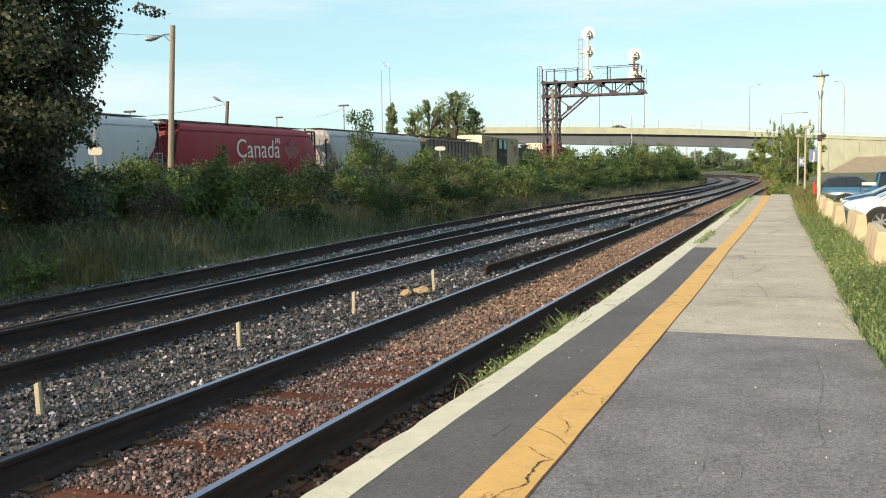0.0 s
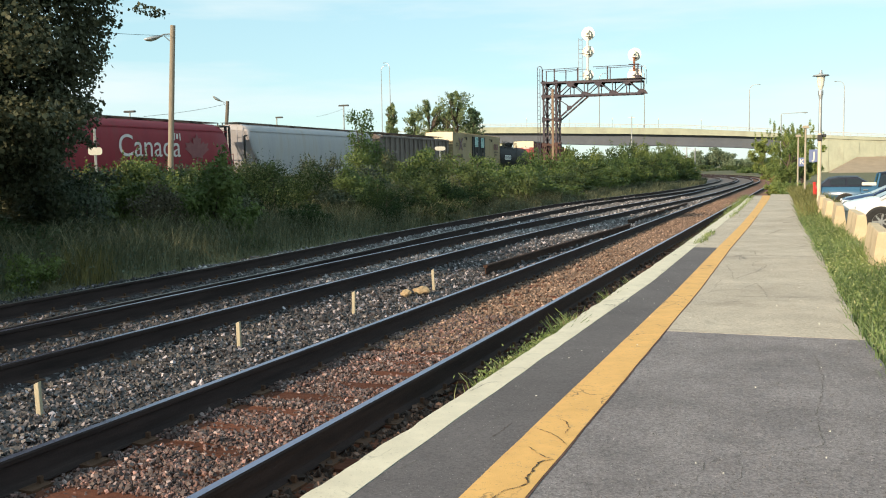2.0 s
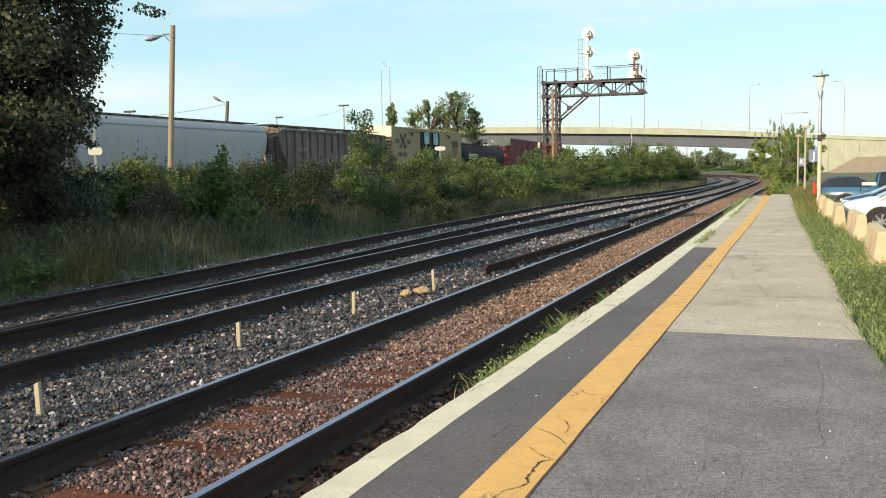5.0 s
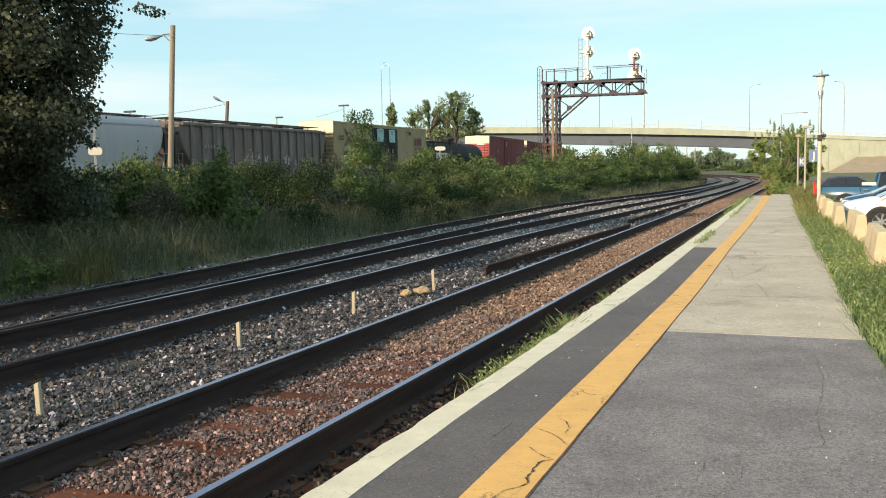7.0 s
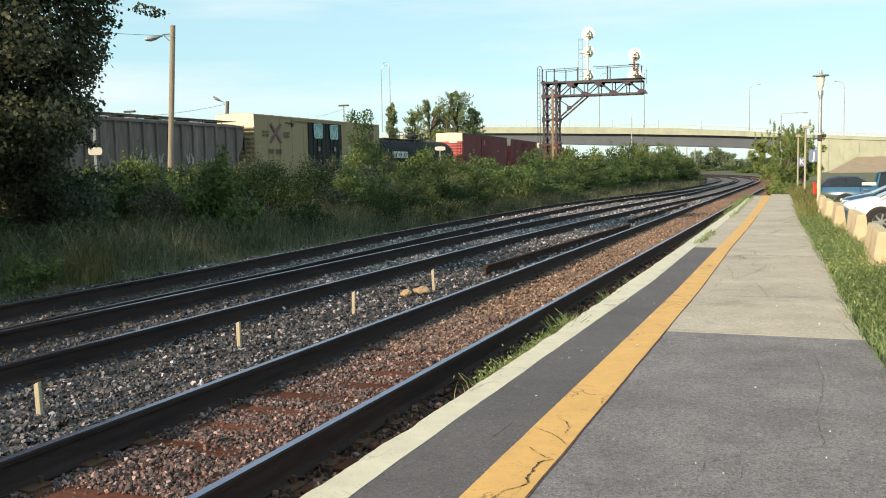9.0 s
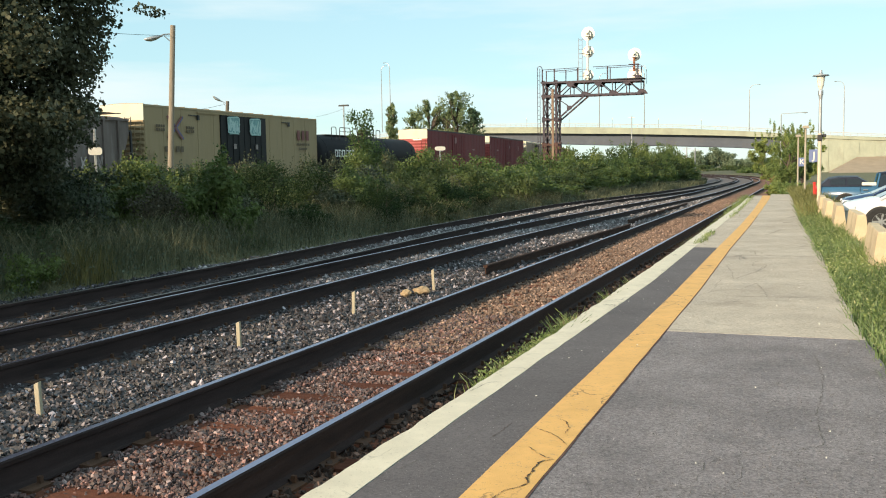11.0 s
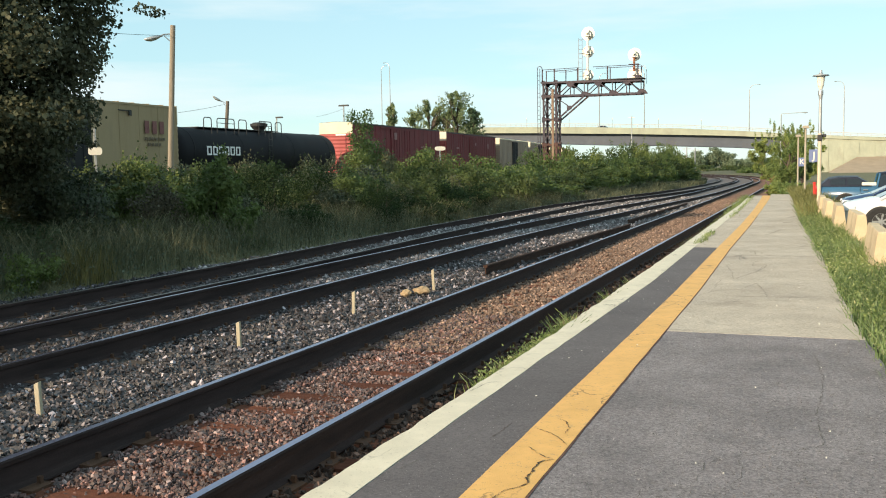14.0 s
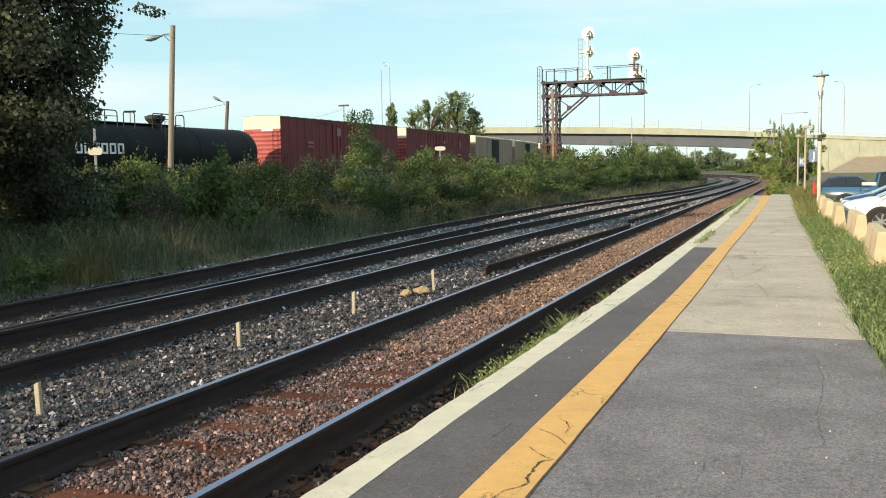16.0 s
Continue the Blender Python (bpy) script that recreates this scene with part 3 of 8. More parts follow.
def crack(points, width, z, seed, label="dark crack or painted shadow streak in the paving", filling=None):
    """A ragged open crack, or a painted shadow bar: a dark ribbon that wanders between the points."""
    r = random.Random(seed)
    pts = []
    for (x0, y0), (x1, y1) in zip(points, points[1:]):
        fine = 0.45 if filling else 1.0
        n = max(int(math.hypot(x1 - x0, y1 - y0) / (0.035 * fine)), 2)
        pts += [(x0 + (x1 - x0) * i / n + r.uniform(-0.012, 0.012) * fine, y0 + (y1 - y0) * i / n + r.uniform(-0.015, 0.015) * fine) for i in range(n)]
    pts.append(points[-1])
    bm = bmesh.new()
    row = []
    for i, (x, y) in enumerate(pts):
        a, b = pts[max(i - 1, 0)], pts[min(i + 1, len(pts) - 1)]
        d = Vector((b[0] - a[0], b[1] - a[1], 0)).normalized()
        w = width * r.uniform(0.15 if filling else 0.25, 1.0) * (0.3 if i in (0, len(pts) - 1) else 1.0)
        row.append((bm.verts.new((x - d.y * w / 2, y + d.x * w / 2, z)), bm.verts.new((x + d.y * w / 2, y - d.x * w / 2, z))))
    for p, q in zip(row, row[1:]):
        bm.faces.new((p[0], p[1], q[1], q[0]))
    bmesh.ops.recalc_face_normals(bm, faces=bm.faces)
    ob = part("crack", bm, filling or M_CRACK, platform, label)
    return ob


M_GASH = worn("black_crack_dirt", (0.030, 0.021, 0.014), (0.085, 0.056, 0.036), 20, 0.95, bump=0.3)
M_CRACK = worn("dirt_crack_and_shadow_bar", (0.07, 0.062, 0.055), (0.18, 0.16, 0.14), 20, 0.95, bump=0.3)
crack([(0.06, 8.3), (0.09, 8.02), (0.12, 7.4), (0.11, 7.0), (0.07, 6.3), (0.11, 5.6), (-0.07, 5.42), (-0.33, 5.27), (-0.49, 5.07), (-0.53, 4.67)], 0.0069, PZ + 0.003, 1)
crack([(0.11, 5.6), (0.3, 5.5), (0.6, 5.6)], 0.0043, PZ + 0.003, 2)
crack([(-0.33, 5.27), (-0.3, 4.9), (-0.42, 4.5), (-0.38, 4.0)], 0.0043, PZ + 0.003, 3)
crack([(-0.9, 6.8), (-0.6, 7.0), (-0.3, 6.9), (-0.1, 7.2)], 0.0030, PZ + 0.003, 4)
crack([(-1.25, 10.92), (-0.78, 11.12), (-0.35, 11.1), (-0.02, 11.2)], 0.0115, PZ + 0.005, 5)
crack([(-1.25, 12.8), (-0.9, 13.0), (-0.5, 13.1), (0.1, 12.95)], 0.0105, PZ + 0.005, 6)
crack([(-1.2, 15.4), (-1.05, 14.4), (-0.95, 13.5), (-0.63, 13.1), (-0.50, 12.3), (-0.45, 11.8)], 0.0075, PZ + 0.005, 7)
crack([(-0.95, 13.5), (-0.7, 14.6), (-0.6, 15.6), (-0.2, 16.0)], 0.0075, PZ + 0.005, 8)
crack([(-1.3, 16.3), (-0.8, 16.1), (-0.2, 16.3), (0.2, 16.2)], 0.0115, PZ + 0.005, 9)
crack([(-1.1, 19.0), (-0.5, 19.6), (0.0, 19.2)], 0.0157, PZ + 0.005, 10)
crack([(-0.9, 22.0), (-0.6, 24.0), (-0.2, 24.2)], 0.0183, PZ + 0.005, 11)
# The next two are wide bars: shadow stripes painted across the platform.
crack([(-0.70, 29.3), (-0.13, 29.0)], 0.1100, PZ + 0.005, 12)
crack([(-0.64, 27.0), (-0.14, 26.6)], 0.0900, PZ + 0.005, 13)
crack([(-1.272, 4.846), (-1.32, 4.818), (-1.338, 4.768), (-1.337, 4.669), (-1.332, 4.517), (-1.299, 4.435)], 0.017, PZ + 0.011, 14, "open crack in the yellow line", M_GASH)
crack([(-1.387, 4.942), (-1.343, 4.879), (-1.288, 4.867)], 0.009, PZ + 0.011, 15, "open crack in the yellow line", M_GASH)
crack([(-1.44, 4.08), (-1.402, 4.189), (-1.383, 4.291), (-1.332, 4.364), (-1.297, 4.43)], 0.009, PZ + 0.011, 16, "open crack in the yellow line", M_GASH)
crack([(-1.528, 5.405), (-1.458, 5.372), (-1.374, 5.287), (-1.274, 5.14)], 0.008, PZ + 0.011, 17, "open crack in the yellow line", M_GASH)
crack([(-1.46, 5.674), (-1.394, 5.616), (-1.341, 5.479), (-1.343, 5.35)], 0.007, PZ + 0.011, 31, "open crack in the yellow line", M_GASH)
crack([(-1.472, 5.034), (-1.383, 4.927)], 0.007, PZ + 0.011, 32, "open crack in the yellow line", M_GASH)
crack([(-1.75, 5.15), (-1.73, 5.261), (-1.728, 5.355), (-1.715, 5.503)], 0.007, PZ + 0.003, 33, "open crack in the dark strip", M_GASH)
crack([(-1.52, 10.6), (-1.42, 10.9), (-1.30, 10.7)], 0.007, PZ + 0.011, 18)
crack([(-2.04, 4.4), (-1.9, 4.95), (-1.83, 5.5), (-1.86, 5.75), (-2.05, 5.9)], 0.0034, PZ + 0.003, 19)
crack([(-1.84, 5.5), (-1.75, 5.65), (-1.66, 5.6)], 0.0030, PZ + 0.003, 20)
crack([(-1.7, 3.6), (-1.63, 4.2), (-1.66, 4.6)], 0.0026, PZ + 0.003, 21)
crack([(-1.22, 18.2), (-0.9, 17.9), (-0.85, 17.2), (-0.6, 16.6)], 0.0121, PZ + 0.005, 22)
crack([(-0.85, 17.2), (-1.1, 16.9), (-1.05, 16.2)], 0.0110, PZ + 0.005, 23)
crack([(-0.63, 13.1), (-0.8, 12.4), (-1.1, 12.2), (-1.24, 11.7)], 0.0077, PZ + 0.005, 24)
crack([(-1.2, 9.6), (-0.7, 9.75), (-0.2, 9.65), (0.3, 9.7)], 0.0033, PZ + 0.005, 25)
crack([(-0.9, 20.6), (-0.3, 20.9), (0.02, 20.7)], 0.0165, PZ + 0.005, 26)
# A third wide bar of painted shadow.
crack([(-0.55, 29.5), (-0.35, 30.2)], 0.1000, PZ + 0.005, 27)
crack([(-2.25, 6.2), (-2.2, 6.5), (-2.12, 6.55)], 0.008, PZ + 0.008, 28)
crack([(-0.95, 3.7), (-0.7, 4.1), (-0.75, 4.5), (-0.5, 4.65)], 0.004, PZ + 0.003, 29)
crack([(-0.2, 3.9), (0.1, 4.2), (0.4, 4.15), (0.7, 4.4)], 0.004, PZ + 0.003, 30)
rc = random.Random(12)
for i in range(15):
    x, y = rc.uniform(-1.2, -0.25), rc.uniform(11.4, 18.5)
    a, pts = rc.uniform(0, 6.28), [(x, y)]
    for j in range(rc.randint(2, 5)):
        a += rc.uniform(-0.9, 0.9)
        x, y = max(-1.3, x + 0.11 * math.cos(a)), y + 0.32 * math.sin(a)
        pts.append((x, y))
    crack(pts, rc.uniform(0.003, 0.007), PZ + 0.005, 40 + i, "fine crack in the pale paving")

# ---- car park behind the barriers ----
bm = bmesh.new()
loft(bm, [[(1.5, y, z - 0.6), (1.5, y, z - 0.02), (2.0, y, z), (62.0, y, z), (62.0, y, z - 0.6)] for y, z in ((-25, 0.02), (20, 0.02), (48, -0.5), (125, -0.5))])
tagged(part("car_park", bm, M_LOT, None), "worn asphalt of the car park beside the platform", "car park", kind="structure")


# ---- leaves and grass ----
def leaf_quads(points, size, rng, spread=0.35, upright=0.0, out=None):
    """One small pointed leaf at each point, turned at random or, given the way out, facing outwards."""
    n = len(points)
    d = rng.normal(size=(n, 3))
    d /= np.linalg.norm(d, axis=1, keepdims=True)
    d[:, 2] = d[:, 2] * (1 - upright) - 0.25
    u = rng.normal(size=(n, 3))
    if out is not None:
        u = out + 0.36 * u
    w = np.cross(d, u)
    w /= np.linalg.norm(w, axis=1, keepdims=True) + 1e-9
    d /= np.linalg.norm(d, axis=1, keepdims=True) + 1e-9
    L = size * rng.uniform(0.65, 1.35, (n, 1))
    a, b = points - d * L * 0.5, points + d * L * 0.5
    side = w * L * spread
    nrm = np.cross(d, w) * L * 0.12
    v = np.stack([a, points + side + nrm, b, points - side + nrm], axis=1)
    return v


def blob_points(blobs, n, rng, shell=0.45, both=False):
    """Points in a heap of uneven clumps, thicker towards their skins."""
    vol = np.array([b[3] * b[4] * b[5] for b in blobs]) ** 0.8
    pick = rng.choice(len(blobs), n, p=vol / vol.sum())
    B = np.array(blobs)[pick]
    d = rng.normal(size=(n, 3))
    d /= np.linalg.norm(d, axis=1, keepdims=True)
    r = rng.uniform(0, 1, (n, 1)) ** shell
    r *= 1 + 0.12 * rng.normal(size=(n, 1))
    pts = B[:, :3] + d * r * B[:, 3:6]
    if not both:
        return pts
    out = d / B[:, 3:6]
    out = out / np.linalg.norm(out, axis=1, keepdims=True) + np.array([0, 0, 0.35])
    return pts, out


def clump_blobs(cx, cy, cz, rx, ry, rz, k, rng, small=0.42):
    """k clumps over and in an ellipsoid."""
    out = [(cx, cy, cz, rx * 0.6, ry * 0.6, rz * 0.62)]
    for _ in range(k):
        d = rng.normal(size=3)
        d /= np.linalg.norm(d)
        f = rng.uniform(0.45, 0.95)
        q = small * rng.uniform(0.55, 1.2)
        out.append((cx + d[0] * rx * f, cy + d[1] * ry * f, cz + d[2] * rz * f, rx * q, ry * q, rz * q * 0.85))
    return out


def stems(bm, root, tips, r0, rng):
    for t in tips:
        t = Vector(t)
        mid = Vector(root).lerp(t, 0.5) + Vector((rng.normal() * 0.06, rng.normal() * 0.06, 0.05))
        rod(bm, root, mid, r0, r0 * 0.7, 5, False)
        rod(bm, mid, t, r0 * 0.7, r0 * 0.25, 5, False)


def bush_model(h, w, n, size, seed, material, clumps=12, small=0.36, name="bush", shoots=12):
    """A bush: several stems and a heap of leaves, origin on the ground."""
    rng = np.random.default_rng(seed)
    blobs = clump_blobs(0, 0, h * 0.5, w * 0.5, w * 0.5, h * 0.5, clumps, rng, small)
    blobs = [(x, y, max(z, c * 0.8), a, b, c) for x, y, z, a, b, c in blobs]
    pts, out = blob_points(blobs, n, rng, 0.3, True)
    for root in pts[rng.choice(np.nonzero(pts[:, 2] > 0.7 * h)[0], shoots)]:        # leafy shoots above the heap
        tip = root + np.array([rng.normal() * 0.10, rng.normal() * 0.10, h * rng.uniform(0.08, 0.2)])
        row = root + (tip - root) * np.linspace(0, 1, 9)[:, None] + rng.normal(size=(9, 3)) * size * 0.35
        pts = np.concatenate([pts, row])
        out = np.concatenate([out, rng.normal(size=(9, 3))])
    pts[:, 2] = np.abs(pts[:, 2])
    bush = empty(name)
    bm = bmesh.new()
    stems(bm, (0, 0, 0), [(b[0] * 0.9, b[1] * 0.9, b[2]) for b in blobs[:8]], 0.022, rng)
    part("branchwork", bm, M_BARK, bush)
    me = quads_mesh("crown", leaf_quads(pts, size, rng, 0.38, 0.0, out), 4, material)
    ob = new("crown", me)
    ob.parent = bush
    return bush


def tree_model(name, trunk_h, r, blobs, n, size, seed, material, lean=(0, 0), limbs=7):
    rng = np.random.default_rng(seed)
    tree = empty(name)
    bm = bmesh.new()
    p, pts = Vector((0, 0, -0.1)), []
    for i in range(6):
        q = Vector((lean[0] * (i + 1) / 6 + rng.normal() * 0.05, lean[1] * (i + 1) / 6 + rng.normal() * 0.05, trunk_h * (i + 1) / 6))
        rod(bm, p, q, r * (1 - i / 7.5), r * (1 - (i + 1) / 7.5), 10, False)
        pts.append(q)
        p = q
    for i, b in enumerate(blobs[:limbs + 6]):
        root = min(pts, key=lambda v: abs(v.z - b[2] * 0.7))
        tip = Vector(b[:3])
        mid = root.lerp(tip, 0.55) + Vector((0, 0, 0.12))
        rod(bm, root, mid, r * 0.4, r * 0.24, 6, False)
        rod(bm, mid, tip, r * 0.24, r * 0.06, 6, False)
    part("trunk", bm, M_BARK, tree, smooth=True)
    pt, out = blob_points(blobs, n, rng, 0.35, True)
    pt[:, 2] = np.maximum(pt[:, 2], 0.05)
    ob = new("crown", quads_mesh("crown", leaf_quads(pt, size, rng, 0.44, 0.0, out), 4, material))
    ob.parent = tree
    return tree


def blades(xy, h, w, rng, bend=0.35, zfun=None):
    """Grass: each blade is bent, two pieces long."""
    n = len(xy)
    ang = rng.uniform(0, 2 * np.pi, n)
    hh = h * rng.uniform(0.45, 1.25, n)
    z = np.array([zfun(x, y) for x, y in xy]) if zfun else np.zeros(n)
    p = np.column_stack([xy, z])
    side = np.column_stack([np.cos(ang), np.sin(ang), np.zeros(n)]) * (w * rng.uniform(0.6, 1.4, n))[:, None]
    la = rng.uniform(0, 2 * np.pi, n)
    lean = np.column_stack([np.cos(la), np.sin(la), np.zeros(n)]) * (bend * hh * rng.uniform(0.2, 1.3, n))[:, None]
    up = np.column_stack([np.zeros(n), np.zeros(n), hh])
    a, b = p - side, p + side
    c, d = p + up * 0.55 + lean * 0.3 + side * 0.8, p + up * 0.55 + lean * 0.3 - side * 0.8
    e, f = p + up + lean + side * 0.12, p + up * 0.98 + lean - side * 0.12
    return np.concatenate([np.stack([a, b, c, d], 1), np.stack([d, c, e, f], 1)], axis=0)


def stuff(name, quads, material, label, category):
    return tagged(new(name, quads_mesh(name, quads, 4, material)), label, category, kind="stuff")


# ---- ballast stones ----
def stones(name, count, xr, yr, material, label, seed, size=(0.014, 0.034), skip=(), dens=None, z0=-0.220, ties=None, flat=False, grow=2.0, shard=False):
    """Loose crushed stones: each a broken, uneven block of its own."""
    rng = np.random.default_rng(seed)
    x = rng.uniform(*xr, count)
    y = yr[0] + (yr[1] - yr[0]) * rng.uniform(0, 1, count) ** (dens or 1.0)
    keep = np.ones(count, bool)
    for lat, half in skip:
        q = np.array([lat(v) for v in y])
        keep &= np.abs(x - q) > half
    if ties:                                # ties lie half bare between the rails
        near = np.abs((y - ties[0] + ties[1] / 2) % ties[1] - ties[1] / 2) < 0.11
        bare = np.array([noise.noise(Vector((a * 1.3, b * 0.9, 4.0))) for a, b in zip(x, y)])
        keep &= ~(near & (rng.uniform(-0.45, 0.45, count) > bare - ties[2]))
    x, y = x[keep], y[keep]
    n = len(x)
    rad = (size[0] + (size[1] - size[0]) * rng.uniform(0, 1, n) ** 1.6) * np.minimum(1 + 0.045 * np.maximum(y - 7, 0), grow)
    if shard:
        base = np.array([(1, 0, 0), (0, 1, 0), (-1, 0, 0), (0, -1, 0), (0, 0, 1), (0, 0, -1)], float)
        faces = np.array([(0, 1, 4), (1, 2, 4), (2, 3, 4), (3, 0, 4), (1, 0, 5), (2, 1, 5), (3, 2, 5), (0, 3, 5)])
        v = base[None] * rng.uniform(0.8, 1.15, (n, 6, 1)) * np.array([1.15, 0.98, 0.85]) + rng.uniform(-0.24, 0.24, (n, 6, 3))
    else:                   # a broken block of eight corners, its top smaller than its foot and sheared
        base = np.array([(sx, sy, sz) for sz in (-1, 1) for sx, sy in ((-1, -1), (1, -1), (1, 1), (-1, 1))], float) * 0.66
        faces = np.array([(3, 2, 1, 0), (4, 5, 6, 7), (0, 1, 5, 4), (1, 2, 6, 5), (2, 3, 7, 6), (3, 0, 4, 7)])
        v = base[None] * rng.uniform(0.62, 1.22, (n, 8, 1)) * np.array([1.2, 0.95, 0.78]) + rng.uniform(-0.20, 0.20, (n, 8, 3))
        v[:, 4:, :2] = v[:, 4:, :2] * rng.uniform(0.45, 0.95, (n, 1, 2)) + rng.uniform(-0.25, 0.25, (n, 1, 2))
    corners, sides = len(base), faces.shape[1]
    q = rng.normal(size=(n, 4))
    q /= np.linalg.norm(q, axis=1, keepdims=True)
    w, i, j, k = q.T
    R = np.stack([np.stack([1 - 2 * (j * j + k * k), 2 * (i * j - k * w), 2 * (i * k + j * w)], 1),
                  np.stack([2 * (i * j + k * w), 1 - 2 * (i * i + k * k), 2 * (j * k - i * w)], 1),
                  np.stack([2 * (i * k - j * w), 2 * (j * k + i * w), 1 - 2 * (i * i + j * j)], 1)], 1)
    v = np.einsum("nij,nkj->nki", R, v) * rad[:, None, None]
    bump = np.array([noise.noise(Vector((a * 3.1, b * 2.3, 1.0))) for a, b in zip(x, y)]) * (0.0 if flat else 0.03)
    heap = rng.uniform(-0.5, 1.0, n) * rad + bump + (0.0 if flat else np.array([bed_lift(v) for v in y]))
    v += np.stack([x, y, z0 + heap], 1)[:, None, :]
    idx = (faces[None] + (np.arange(n) * corners)[:, None, None]).reshape(-1)
    me = bpy.data.meshes.new(name)
    me.vertices.add(n * corners)
    me.vertices.foreach_set("co", v.astype(np.float32).ravel())
    me.loops.add(len(idx))
    me.loops.foreach_set("vertex_index", idx.astype(np.int32))
    me.polygons.add(n * len(faces))
    me.polygons.foreach_set("loop_start", np.arange(0, len(idx), sides, dtype=np.int32))
    me.materials.append(material)
    me.update(calc_edges=True)
    me.shade_flat()
    return tagged(new(name, me), label, "stones", kind="stuff")


# ---- poles, lamps and signs ----
def cobra_head(bm, at, out, s=1.0):
    """The flat head of a street lamp at the end of its arm."""
    o = Vector(out).normalized()
    m = Matrix.Translation(at) @ o.to_track_quat("X", "Z").to_matrix().to_4x4()
    rings = []
    for k, w, t, dz in ((0, 0.05, 0.05, 0), (0.12, 0.09, 0.09, 0), (0.35, 0.17, 0.17, -0.03), (0.6, 0.19, 0.2, -0.04), (0.8, 0.15, 0.14, -0.02), (0.92, 0.05, 0.05, 0)):
        rings.append([m @ Vector((k * s, w * s * math.cos(a), dz * s + t * 0.62 * s * math.sin(a))) for a in [i * math.pi / 5 for i in range(10)]])
    loft(bm, rings)


def yard_lamp(x, y, z0, z1, head, label, r=0.15, wood=M_WOOD, lean=0.1):
    lamp = empty("lamp_pole", x, y, z0)
    bm = bmesh.new()
    rod(bm, (-0.03 * lean, 0, -0.3), (lean, 0, z1 - z0), r * 1.1, r * 0.92, 14)
    part("pole", bm, wood, lamp, smooth=False)
    top = Vector((lean * 0.96, 0, z1 - z0 - 0.33))
    tip = Vector(head) - Vector((x, y, z0))
    bm = bmesh.new()
    tube(bm, [top, top.lerp(tip, 0.35) + Vector((0, 0, 0.05)), tip + (top - tip) * 0.42], 0.025, 8)
    rod(bm, top + Vector((0, 0, -0.4)), top.lerp(tip, 0.35), 0.018, None, 6)
    part("arm", bm, M_GALV, lamp, "bent steel arm")
    bm = bmesh.new()
    cobra_head(bm, tip + (top - tip) * 0.60, tip - top, (tip - top).length * 0.78)
    part("lamp_head", bm, M_GALV, lamp, "grey street lamp head")
    return tagged(lamp, label, "lamp pole")


yard_lamp(-24.27, 31.35, ground_z(-24, 31), 7.62, (-24.50, 30.70, 7.06), "tall wooden pole with a street lamp in the bushes", 0.112, M_WOOD, 0.53)
yard_lamp(-48.70, 70.5, 0.0, 8.05, (-48.80, 69.85, 8.40), "dark wooden pole with a small lamp behind the train", 0.16, M_OLD_WOOD, 0.83)


def lot_light(x, y, top, label, double=True):
    ob = empty("floodlight_pole", x, y, -0.3)
    bm = bmesh.new()
    rod(bm, (0, 0, 0), (0, 0, top + 0.3), 0.13, 0.09, 8)
    part("pole", bm, M_GALV, ob)
    bm = bmesh.new()
    w = 1.5 if double else 0.9
    block(bm, (w * 0.0 if double else w * 0.5, 0, top + 0.35), (w * (1 if double else 1.2), 0.4, 0.22), 0.04)
    part("lamp_head", bm, M_DARK_METAL, ob)
    return tagged(ob, label, "light pole", "lights of the yard behind the train")


lot_light(-62.0, 120, 11.0, "grey pole with two flat lamp heads behind the train")
lot_light(-74.8, 90, 9.1, "grey pole with two flat lamp heads behind the grey hoppers")
lot_light(-73.1, 120, 9.7, "grey pole with one flat lamp head behind the train", False)
lot_light(-42.15, 120, 8.3, "short grey pole with a flat lamp head by the bridge")


def tall_light(x, y, z0, z1, arm, label):
    ob = empty("highway_lamp", x, y, z0)
    bm = bmesh.new()
    rod(bm, (0, 0, 0), (0, 0, z1 - z0), 0.14, 0.09, 8)
    part("pole", bm, M_GALV, ob)
    bm = bmesh.new()
    k = 1 if arm > 0 else -1
    tube(bm, [(0, 0, z1 - z0), (k * 0.25, 0, z1 - z0 + 0.7), (k * 0.8, 0, z1 - z0 + 1.1), (arm, 0, z1 - z0 + 1.2)], 0.06, 6)
    cobra_head(bm, (arm, 0, z1 - z0 + 1.2), (k, 0, 0), 0.8)
    part("arm", bm, M_GALV, ob)
    return tagged(ob, label, "street lamp", "slender lamps along the overpass")


